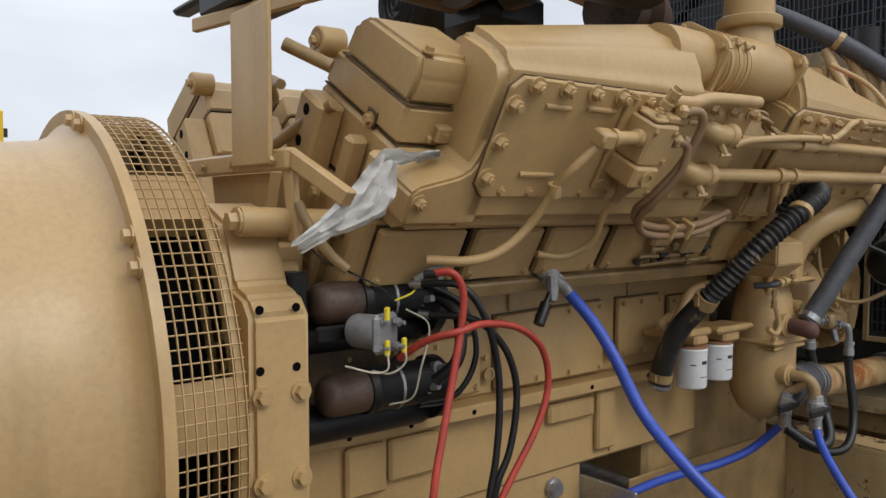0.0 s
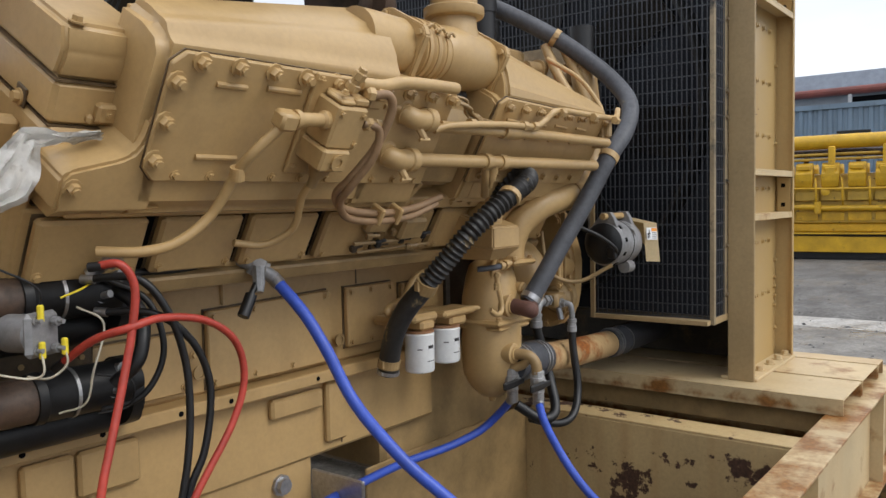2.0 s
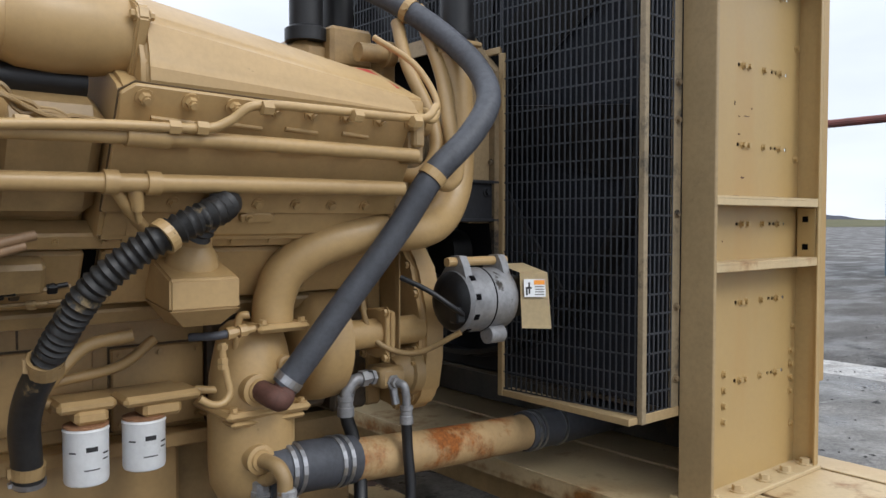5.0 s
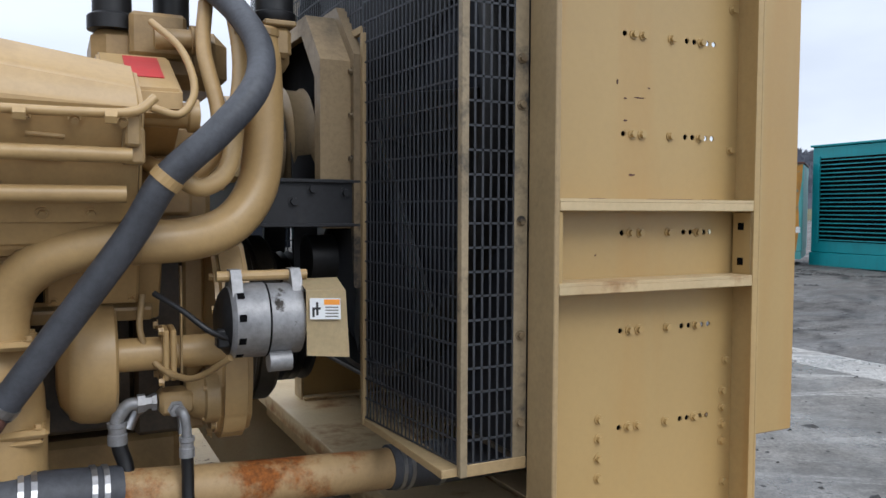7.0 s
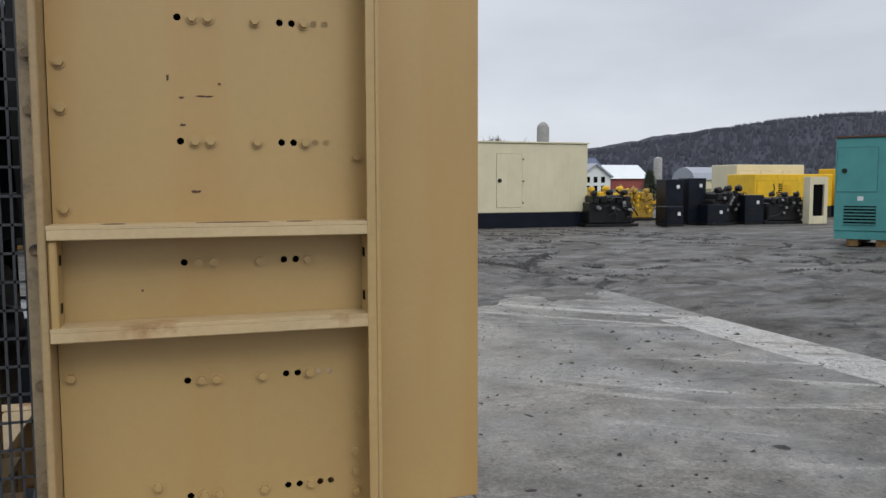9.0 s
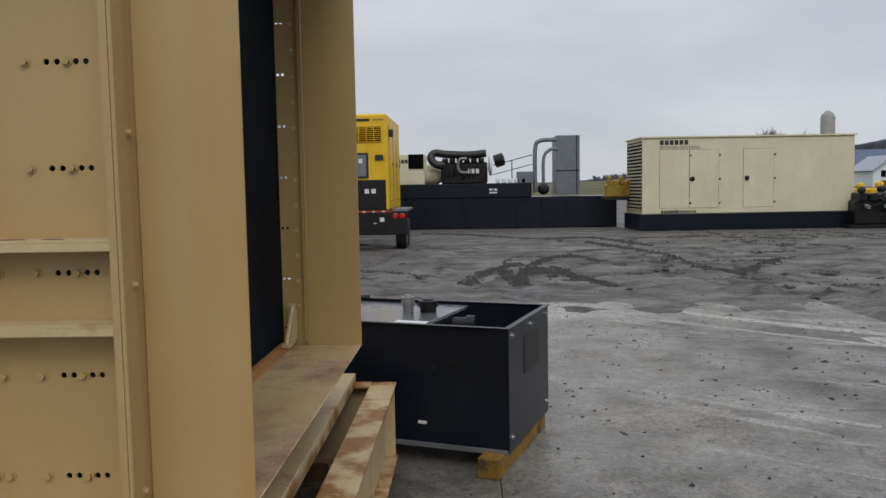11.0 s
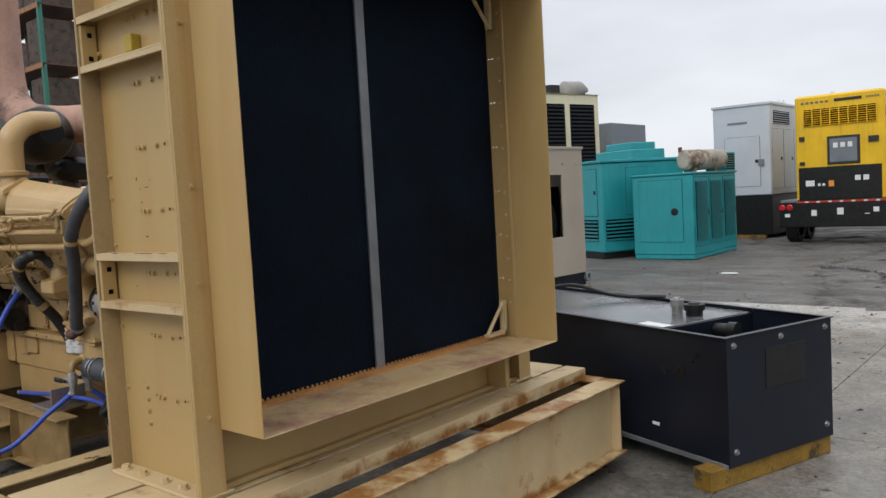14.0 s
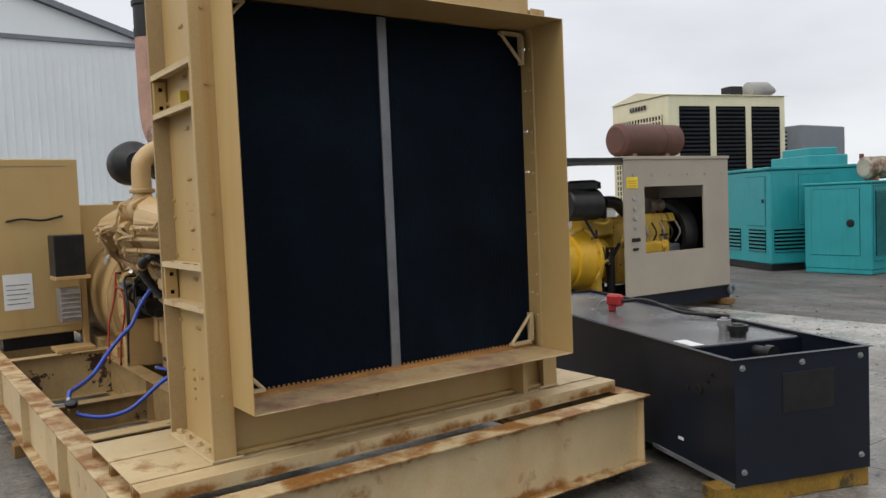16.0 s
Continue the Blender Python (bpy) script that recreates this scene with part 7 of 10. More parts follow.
pipe("feed_pipe", [(3.53, -0.87, 1.635), (3.59, -0.86, 1.61), (3.66, -0.82, 1.66), (3.70, -0.74, 1.80), (3.73, -0.66, 1.98), (3.72, -0.55, 2.2)], 0.024, "tan", None)
pipe("feed_pipe", [(3.47, -0.87, 1.80), (3.54, -0.86, 1.79), (3.58, -0.82, 1.86), (3.56, -0.74, 1.97), (3.50, -0.62, 2.06)], 0.010, "tan", None)
boxes("pipe_bracket", [(3.40, -0.93, 1.66, 3.45, -0.86, 1.745), (3.405, -0.95, 1.70, 3.44, -0.91, 1.78)], "tan_dirty", eng, c=0.006)
one("thermostat_housing", lambda bm: (box(bm, (3.36, -0.40, 1.92), (3.75, -0.05, 2.10), None, 0.04), lathe(bm, (3.52, -0.50, 2.04), (1, 0, 0.05), [(0, 0.03), (0.10, 0.03), (0.10, 0.042), (0.13, 0.042)], 18), box(bm, (3.46, -0.44, 2.0), (3.62, -0.30, 2.13), None, 0.012), box(bm, (3.64, -0.46, 1.96), (3.70, -0.38, 2.06), None, 0.01)), "tan_dirty", eng, smooth=30)
one("thermostat_outlet", lambda bm: (box(bm, (3.80, -0.68, 1.985), (3.872, -0.54, 2.072), None, 0.014), lathe(bm, (3.838, -0.61, 2.0), (0, 0, -1), [(0, 0.042), (0.02, 0.042), (0.045, 0.028), (0.06, 0.0)], 18), box(bm, (3.79, -0.69, 2.072), (3.882, -0.53, 2.088), None, 0.004)), "tan_dirty", eng, smooth=35)
one("outlet_hose", lambda bm: lathe(bm, (3.838, -0.61, 2.088), (0, 0, 1), [(0, 0.055), (0.01, 0.062), (0.03, 0.062), (0.035, 0.055), (0.16, 0.055)], 22), "black", eng, "black coolant hose", smooth=40)
for x, y in ((3.42, -0.35), (3.60, -0.25)):
    one("top_hose", lambda bm: lathe(bm, (x, y, 2.08), (0, 0, 1), [(0, 0.07), (0.04, 0.07), (0.05, 0.055), (0.20, 0.055), (0.20, 0.06), (0.3, 0.06)], 18), "black", eng, smooth=40)
pipe("grey_hose", [(3.125, -0.742, 1.062), (3.19, -0.77, 1.155), (3.27, -0.80, 1.27), (3.35, -0.835, 1.385), (3.43, -0.868, 1.505), (3.50, -0.905, 1.628), (3.62, -0.925, 1.745), (3.715, -0.90, 1.86), (3.75, -0.81, 1.97), (3.73, -0.69, 2.08), (3.67, -0.56, 2.185), (3.57, -0.40, 2.29), (3.45, -0.2, 2.40)], 0.037, "grey_hose", None, 18, label="thick grey rubber hose")
for p, d, w, r, mt in (((3.50, -0.905, 1.628), (0.6, -0.2, 0.75), 0.026, 0.041, "tan"), ((3.672, -0.565, 2.182), (-0.4, 0.6, 0.5), 0.024, 0.041, "tan"), ((3.135, -0.746, 1.078), (0.5, -0.2, 0.7), 0.022, 0.041, "steel")):
    one("hose_clamp", lambda bm: band(bm, p, d, r, w), mt, eng)
pipe("rusty_elbow", [(3.08, -0.70, 1.05), (3.085, -0.765, 1.04), (3.105, -0.765, 1.035), (3.125, -0.745, 1.062)], 0.03, "rust_dark", None, 12, label="rusty pipe elbow")
pipe("bottom_pipe", [(3.28, -0.645, 0.80), (3.45, -0.62, 0.775), (3.85, -0.575, 0.735), (4.30, -0.535, 0.705)], 0.066, "rust_pipe", None, 24, per=3, label="rust-stained coolant pipe")
pipe("bottom_coupling", [(3.10, -0.665, 0.815), (3.28, -0.645, 0.80), (3.40, -0.63, 0.787)], 0.072, "grey_hose", None, 24, per=2)
pipe("bottom_coupling", [(4.22, -0.54, 0.712), (4.36, -0.535, 0.705), (4.60, -0.525, 0.70), (4.95, -0.52, 0.70)], 0.073, "grey_hose", None, 24, per=2)
for x, y, z in ((3.16, -0.66, 0.81), (3.19, -0.656, 0.807), (3.33, -0.638, 0.795), (3.36, -0.635, 0.792), (4.25, -0.54, 0.71), (4.28, -0.538, 0.708), (4.40, -0.533, 0.703)):
    one("hose_clamp", lambda bm: band(bm, (x, y, z), (1, 0.08, -0.08), 0.077, 0.014), "steel", eng)

pipe("sensor_lead", [(2.90, -0.66, 1.205), (2.945, -0.70, 1.209), (2.985, -0.705, 1.212)], 0.011, "grey_hose", None, 10, label="grey rubber sensor lead")
one("brass_union", lambda bm: lathe(bm, (2.98, -0.705, 1.212), (1, 0.02, 0.09), [(0, 0.010), (0.0, 0.016), (0.022, 0.016), (0.022, 0.011), (0.034, 0.011), (0.034, 0.017), (0.055, 0.017), (0.055, 0.01), (0.08, 0.01)], 8), "tan", eng)
pipe("oil_line", [(2.971, -0.70, 1.19), (2.972, -0.70, 1.15), (2.98, -0.705, 1.10), (2.985, -0.71, 1.06), (2.965, -0.715, 1.037), (2.935, -0.715, 1.037), (2.905, -0.71, 1.055)], 0.010, "tan", None, 10, label="tan painted oil line")
for z in (1.185, 1.15, 1.135):
    one("line_nut", lambda bm: lathe(bm, (2.972, -0.70, z), (0, 0, -1), [(0, 0.010), (0, 0.0145), (0.013, 0.0145), (0.013, 0.010)], 6), "tan", eng)
one("clamp_bolt", lambda bm: (box(bm, (3.425, -0.79, 1.525), (3.455, -0.74, 1.54), None, 0.003), cyl(bm, (3.41, -0.765, 1.548), (3.47, -0.765, 1.548), 0.009, n=8)), "tan_dirty", eng)

# charging alternator with belt guard
alt = one("charging_alternator", lambda bm: (lathe(bm, (3.655, -0.80, 1.262), (1, -0.02, 0), [(0, 0.05), (0.0, 0.085), (0.015, 0.098), (0.09, 0.10), (0.10, 0.10), (0.102, 0.096), (0.19, 0.096), (0.20, 0.07)], 32)), "grimy_alu", eng, "grimy aluminium charging alternator", smooth=35)
for x in (3.662, 3.82):
    one("adjuster_lug", lambda bm: prism(bm, [(-0.865, 1.325), (-0.735, 1.325), (-0.775, 1.375), (-0.79, 1.398), (-0.83, 1.398), (-0.845, 1.375)], "x", x, x + 0.028), "grimy_alu", alt)
one("pivot_lug", lambda bm: lathe(bm, (3.755, -0.85, 1.155), (1, 0, 0), [(0, 0.010), (0.0, 0.028), (0.06, 0.028), (0.06, 0.010)], 16), "grimy_alu", alt, smooth=40)
one("housing_seam", lambda bm: lathe(bm, (3.752, -0.802, 1.262), (1, -0.02, 0), [(0, 0.097), (0.0, 0.1008), (0.005, 0.1008), (0.005, 0.097)], 32, cap=False), "dark", alt)
# black blocks set in the rim paint the shade of its slots
for k in range(10):
    one("rim_slot", lambda bm: box(bm, (3.672, -0.009, 0.094), (3.690, 0.009, 0.1006), Matrix.Translation((0, -0.80, 1.262)) @ Matrix.Rotation(radians(36 * k + 8), 4, "X")), "dark", alt)
# likewise black blocks for the shaded slots of the rear face
bm = bmesh.new()
for k in range(9):
    a = radians(40 * k)
    box(bm, (3.6535, -0.011, 0.048), (3.658, 0.011, 0.080), Matrix.Translation((0, -0.80, 1.262)) @ Matrix.Rotation(a, 4, "X"))
part("alternator_slot", bm, "dark", alt)
one("alternator_pulley", lambda bm: lathe(bm, (3.86, -0.80, 1.262), (1, 0, 0), [(0, 0.05), (0.01, 0.07), (0.03, 0.055), (0.05, 0.07), (0.06, 0.05)], 24), "black_metal", alt, smooth=40)
one("adjuster_bolt", lambda bm: cyl(bm, (3.63, -0.81, 1.38), (3.87, -0.81, 1.38), 0.014, n=12), "tan", alt, "tan adjuster rod")
one("rear_bell", lambda bm: (lathe(bm, (3.63, -0.80, 1.262), (1, 0, 0), [(0, 0.0), (0.0, 0.045), (0.012, 0.075), (0.026, 0.090)], 24), box(bm, (3.62, -0.87, 1.20), (3.655, -0.83, 1.25), None, 0.006)), "black_metal", alt, smooth=40)
bm = bmesh.new()
put(bm, [(3.850, -0.80, 1.367), (3.962, -0.80, 1.367), (3.842, -0.905, 1.345), (3.944, -0.925, 1.342), (3.840, -0.918, 1.175), (3.950, -0.938, 1.166), (3.962, -0.80, 1.30)], [(0, 1, 3, 2), (2, 3, 5, 4), (1, 6, 3), (6, 5, 3)])
bmesh.ops.solidify(bm, geom=bm.faces[:], thickness=0.004)
bg = part("belt_guard_plate", bm, "guard_plate", alt)
GU = (Vector((3.944, -0.925, 1.342)) - Vector((3.842, -0.905, 1.345))).normalized()
GV = (Vector((3.842, -0.905, 1.345)) - Vector((3.840, -0.918, 1.175))).normalized()
GN = GU.cross(GV).normalized()
GM = Matrix(((GU.x, GV.x, GN.x, 3.841), (GU.y, GV.y, GN.y, -0.915), (GU.z, GV.z, GN.z, 1.24), (0, 0, 0, 1)))
boxes("warning_label", [(0.008, 0.03, 0.0045, 0.088, 0.085, 0.006)], "white", bg, "white warning label", c=0, m=GM)
boxes("label_header", [(0.045, 0.068, 0.0062, 0.086, 0.082, 0.0068)], "orange", bg, c=0, m=GM)
boxes("label_text", [(0.048, 0.036 + 0.008 * k, 0.0062, 0.082, 0.039 + 0.008 * k, 0.0068) for k in range(4)], "ink_grey", bg, c=0, m=GM)
boxes("label_symbol", [(0.014, 0.036, 0.0062, 0.020, 0.06, 0.0068), (0.014, 0.055, 0.0062, 0.036, 0.061, 0.0068), (0.024, 0.04, 0.0062, 0.030, 0.075, 0.0068)], "ink", bg, c=0, m=GM)
pipe("alternator_lead", [(3.66, -0.86, 1.22), (3.60, -0.88, 1.25), (3.54, -0.84, 1.30), (3.48, -0.78, 1.34)], 0.008, "black", None, 8)
pipe("alternator_lead", [(3.66, -0.84, 1.17), (3.58, -0.72, 1.10), (3.50, -0.64, 1.13), (3.46, -0.62, 1.22), (3.47, -0.60, 1.32)], 0.009, "tan_dirty", None, 8)
one("hose_fitting", lambda bm: (lathe(bm, (3.50, -0.615, 1.022), (-1, 0, 0), [(0, 0.024), (0.012, 0.024), (0.012, 0.018), (0.03, 0.018), (0.03, 0.026), (0.05, 0.026), (0.05, 0.016)], 6), tube(bm, [(3.455, -0.615, 1.022), (3.425, -0.615, 1.018), (3.40, -0.615, 0.985), (3.398, -0.612, 0.955)], 0.018, 12)), "grimy_alu", eng, "dull steel hose elbow", smooth=35)
one("hose_ferrule", lambda bm: lathe(bm, (3.398, -0.612, 0.975), (0.02, 0.0, -1), [(0, 0.018), (0.0, 0.026), (0.012, 0.026), (0.015, 0.023), (0.03, 0.023), (0.033, 0.026), (0.06, 0.026), (0.06, 0.018)], 16), "grimy_alu", eng, smooth=35)
one("hose_fitting", lambda bm: (lathe(bm, (3.548, -0.64, 1.005), (0, -1, 0), [(0, 0.024), (0.014, 0.024), (0.014, 0.017), (0.03, 0.017)], 6), tube(bm, [(3.55, -0.66, 1.004), (3.562, -0.685, 0.998), (3.568, -0.69, 0.965), (3.569, -0.69, 0.92)], 0.013, 12)), "grimy_alu", eng, "dull steel hose elbow", smooth=35)
one("hose_ferrule", lambda bm: lathe(bm, (3.569, -0.69, 0.935), (0, 0, -1), [(0, 0.014), (0.0, 0.021), (0.012, 0.021), (0.015, 0.018), (0.028, 0.018), (0.031, 0.021), (0.055, 0.021), (0.055, 0.014)], 16), "grimy_alu", eng, smooth=35)
pipe("black_hose", [(3.398, -0.612, 0.95), (3.405, -0.612, 0.90), (3.42, -0.62, 0.84), (3.42, -0.66, 0.70), (3.36, -0.72, 0.58), (3.28, -0.70, 0.56), (3.22, -0.62, 0.62)], 0.021, "black", None, 12)
pipe("black_hose", [(3.569, -0.69, 0.90), (3.57, -0.69, 0.86), (3.57, -0.695, 0.80), (3.56, -0.72, 0.64), (3.48, -0.74, 0.54), (3.38, -0.72, 0.52), (3.26, -0.66, 0.56)], 0.017, "black", None, 12)
one("hose_fitting", lambda bm: (cyl(bm, (3.565, -0.62, 1.0), (3.566, -0.64, 0.93), 0.013, n=10), cyl(bm, (3.45, -0.56, 1.0), (3.425, -0.575, 0.945), 0.02, n=10), tube(bm, [(3.54, -0.56, 1.02), (3.50, -0.57, 1.02), (3.45, -0.565, 0.99)], 0.017, 8)), "steel", eng, smooth=40)

# twin ball valves
one("valve_elbow", lambda bm: (tube(bm, [(3.075, -0.70, 0.865), (3.09, -0.76, 0.86), (3.10, -0.785, 0.83), (3.10, -0.79, 0.79)], 0.021, 12), tube(bm, [(3.085, -0.68, 0.80), (3.09, -0.73, 0.82), (3.09, -0.76, 0.85)], 0.018, 10)), "tan_dirty", eng, smooth=50)
for x, y, z in ((3.105, -0.79, 0.715), (3.085, -0.685, 0.715)):
    tv = one("ball_valve", lambda bm: (lathe(bm, (x, y, z), (0, 0, 1), [(0, 0.02), (0.004, 0.026), (0.022, 0.026), (0.024, 0.03), (0.062, 0.03), (0.064, 0.026), (0.085, 0.026), (0.09, 0.02)], 10), lathe(bm, (x, y, z + 0.045), (-0.3, -1, 0), [(0, 0.014), (0.045, 0.014)], 10)), "alu", eng, "corroded ball valve", smooth=35)
    one("valve_handle", lambda bm: (box(bm, (x - 0.125, y - 0.052, z + 0.034), (x + 0.012, y - 0.044, z + 0.056), None, 0.003), box(bm, (x - 0.13, y - 0.056, z + 0.030), (x - 0.03, y - 0.040, z + 0.060), None, 0.006)), "black", tv, "black lever")
    one("hose_barb", lambda bm: lathe(bm, (x + 0.003, y, z - 0.015), (0, 0, 1), [(-0.03, 0.022), (0.015, 0.022), (0.015, 0.016), (0.03, 0.016)], 12), "steel", tv, smooth=40)

# turbo and air intakes on top
for x, y in ((2.02, -0.24), (2.78, -0.20)):
    one("turbocharger", lambda bm: (lathe(bm, (x, y, 2.22), (-1, -0.25, 0), [(-0.12, 0.06), (-0.1, 0.12), (0.0, 0.15), (0.05, 0.15), (0.06, 0.10), (0.16, 0.09), (0.16, 0.12), (0.19, 0.12)], 28), tube(bm, [(x, y + 0.02, 2.15), (x + 0.02, y + 0.05, 2.0), (x + 0.05, y + 0.08, 1.8)], 0.06, 14)), "brown_metal", eng, "dark scorched turbocharger", smooth=40)
one("exhaust_crossover", lambda bm: (tube(bm, [(1.42, -0.10, 2.26), (1.62, -0.14, 2.22), (1.90, -0.20, 2.18)], 0.075, 16), lathe(bm, (1.62, -0.14, 2.22), (1, -0.15, -0.1), [(0, 0.086), (0.03, 0.086)], 20)), "brown_metal", eng, "scorched brown exhaust crossover", smooth=40)
one("heat_blanket", lambda bm: (box(bm, (1.92, -0.34, 2.03), (2.20, -0.06, 2.20), None, 0.05), lathe(bm, (1.95, -0.36, 2.16), (0.3, -1, 0.1), [(0, 0.03), (0.01, 0.07), (0.09, 0.07), (0.1, 0.04)], 14)), "black_metal", eng, "black heat blanket", smooth=40)

sg = one("end_cover", lambda bm: prism(bm, [(-0.53, 1.985), (-0.80, 1.857), (-0.80, 1.80), (-0.56, 1.68), (-0.10, 1.68), (-0.10, 1.985)], "x", 3.365, 3.555, None, 0.008, 2), "tan", eng, "tan sloping end cover with a red sticker", smooth=30)
one("red_sticker", lambda bm: prism(bm, [(-0.556, 1.9735), (-0.72, 1.8957), (-0.721, 1.8977), (-0.557, 1.9755)], "x", 3.43, 3.52), "red_paint", sg)
one("cover_pipe", lambda bm: lathe(bm, (3.42, -0.74, 1.80), (1, 0, 0), [(0, 0.03), (0.0, 0.034), (0.15, 0.034), (0.155, 0.044), (0.18, 0.044), (0.185, 0.02)], 18), "tan", sg, smooth=40)
one("front_block", lambda bm: (box(bm, (3.47, -0.60, 1.46), (3.655, 0.30, 1.79), None, 0.015), box(bm, (3.50, -0.63, 1.54), (3.60, -0.60, 1.70), None, 0.008), cyl(bm, (3.60, -0.55, 1.66), (3.70, -0.55, 1.66), 0.05, n=16)), "tan_dirty", eng, smooth=30)


# ---- loose lines and cloth on the engine ----
def hose(name, label, category, pts, r, mt, n=12, ends="steel"):
    """A loose line with its end fittings."""
    t = thing(name, pts[0], label, category)
    bm = bmesh.new()
    tube(bm, pts, r, n)
    part("line", bm, mt, t, smooth=60)
    for a, b in ((pts[0], pts[1]), (pts[-1], pts[-2])):
        d = (Vector(b) - Vector(a)).normalized()
        one("end_fitting", lambda bm: lathe(bm, Vector(a) - d * 0.006, d, [(0, r * 0.8), (0, r * 1.18), (0.03, r * 1.18), (0.03, r * 0.9)], 12), ends, t, smooth=40)
    return t


hose("blue_hose", "bright blue rubber hose hanging from the engine drain valve", "hose", [(1.985, -0.60, 1.250), (2.009, -0.69, 1.156), (2.026, -0.76, 1.055), (2.046, -0.83, 0.928), (2.055, -0.93, 0.834), (2.10, -1.05, 0.72), (2.22, -1.2, 0.58), (2.44, -1.36, 0.54), (2.62, -1.45, 0.545), (2.70, -1.475, 0.492)], 0.0170, "blue")
hose("blue_hose", "bright blue rubber hose from the ball valve along the skid", "hose", [(3.088, -0.685, 0.685), (3.11, -0.60, 0.60), (3.06, -0.54, 0.535), (2.904, -0.50, 0.505), (2.674, -0.46, 0.495), (2.40, -0.47, 0.49), (2.15, -0.50, 0.485), (1.9, -0.50, 0.46), (1.6, -0.52, 0.44)], 0.0155, "blue")
hose("blue_hose", "bright blue rubber hose dropping from the ball valve", "hose", [(3.108, -0.79, 0.685), (3.06, -0.84, 0.63), (3.01, -0.92, 0.56), (2.975, -1.02, 0.47), (2.95, -1.13, 0.40), (2.90, -1.28, 0.375), (2.83, -1.41, 0.40), (2.79, -1.46, 0.425)], 0.0155, "blue")
manifold = thing("hose_manifold", (2.74, -1.55, 0.48), "grimy brass hose manifold hooked on the skid rail", "manifold")
one("body", lambda bm: (lathe(bm, (2.66, -1.475, 0.455), (1, 0, -0.12), [(0, 0.018), (0, 0.026), (0.05, 0.026), (0.05, 0.02), (0.12, 0.02), (0.12, 0.028), (0.16, 0.028)], 12), lathe(bm, (2.70, -1.475, 0.45), (0, 0, 1), [(0, 0.02), (0.04, 0.02)], 10)), "brass", manifold, smooth=40)
one("hook", lambda bm: (box(bm, (2.715, -1.60, 0.4815), (2.755, -1.46, 0.489)), box(bm, (2.715, -1.467, 0.44), (2.755, -1.460, 0.4815))), "steel", manifold)
one("knob", lambda bm: lathe(bm, (2.80, -1.475, 0.45), (0.3, -0.1, 1), [(0, 0.012), (0.03, 0.012), (0.03, 0.045), (0.06, 0.045), (0.065, 0.035)], 14), "black", manifold, smooth=40)
hose("red_cable", "thick red battery cable hanging from the starters", "cable", [(1.375, -0.74, 1.335), (1.41, -0.79, 1.34), (1.435, -0.80, 1.29), (1.425, -0.80, 1.20), (1.395, -0.81, 1.10), (1.35, -0.83, 0.98), (1.31, -0.85, 0.87), (1.29, -0.86, 0.7), (1.28, -0.86, 0.49)], 0.0090, "red", ends="black")
hose("red_cable", "thick red battery cable looping out from the starters", "cable", [(1.33, -0.66, 1.12), (1.37, -0.74, 1.18), (1.42, -0.80, 1.205), (1.50, -0.80, 1.216), (1.61, -0.80, 1.195), (1.69, -0.80, 1.135), (1.712, -0.80, 1.04), (1.67, -0.80, 0.935), (1.56, -0.80, 0.79), (1.48, -0.80, 0.65), (1.45, -0.80, 0.49)], 0.0090, "red", ends="black")
hose("black_cable", "thick black battery cable hanging from the starters", "cable", [(1.42, -0.62, 1.30), (1.49, -0.72, 1.30), (1.545, -0.75, 1.22), (1.585, -0.75, 1.10), (1.592, -0.75, 0.98), (1.58, -0.75, 0.86), (1.555, -0.75, 0.74), (1.53, -0.75, 0.49)], 0.0092, "black", ends="steel")
hose("black_cable", "thick black battery cable hanging beside the first", "cable", [(1.46, -0.60, 1.22), (1.53, -0.72, 1.215), (1.60, -0.75, 1.15), (1.645, -0.75, 1.06), (1.648, -0.75, 0.97), (1.625, -0.75, 0.87), (1.575, -0.75, 0.76), (1.55, -0.76, 0.49)], 0.0092, "black", ends="steel")
# rag
bm = bmesh.new()
rows = [((1.40, -0.755, 1.622), (1.40, -0.765, 1.604)), ((1.32, -0.765, 1.611), (1.325, -0.775, 1.590)), ((1.228, -0.775, 1.614), (1.250, -0.785, 1.575)), ((1.196, -0.78, 1.583), (1.252, -0.79, 1.522)),
        ((1.152, -0.78, 1.532), (1.228, -0.79, 1.475)), ((1.103, -0.785, 1.492), (1.170, -0.79, 1.452)), ((1.055, -0.79, 1.455), (1.098, -0.79, 1.432)), ((1.003, -0.79, 1.422), (1.030, -0.79, 1.400))]
grid = []
for i in range(len(rows) * 4 - 3):
    a, f = divmod(i, 4)
    b = min(a + 1, len(rows) - 1)
    l0 = Vector(rows[a][0]).lerp(Vector(rows[b][0]), f / 4)
    r0 = Vector(rows[a][1]).lerp(Vector(rows[b][1]), f / 4)
    line = []
    for j in range(9):
        p = l0.lerp(r0, j / 8)
        p += Vector((0, -1, 0.3)) * (0.020 * noise.noise((i * 0.5, j * 0.9, 2)) + 0.010 * math.sin(j * 2.3 + i * 0.25)) + Vector((0.006, 0, 0.006)) * noise.noise((i * 1.1, j * 1.3, 7))
        line.append(bm.verts.new(p))
    grid.append(line)
for r0, r1 in zip(grid, grid[1:]):
    for j in range(8):
        bm.faces.new((r0[j], r0[j + 1], r1[j + 1], r1[j]))
bmesh.ops.solidify(bm, geom=bm.faces[:], thickness=0.003)
tagged(part("rag", bm, "rag", None, smooth=70), "crumpled dirty white rag draped over the engine", "rag")
# exhaust, silencers and air cleaners above the engine
ex = thing("exhaust_stack", (2.3, -0.15, 2.3), "faded rust-pink exhaust stack with black band on top", "exhaust")
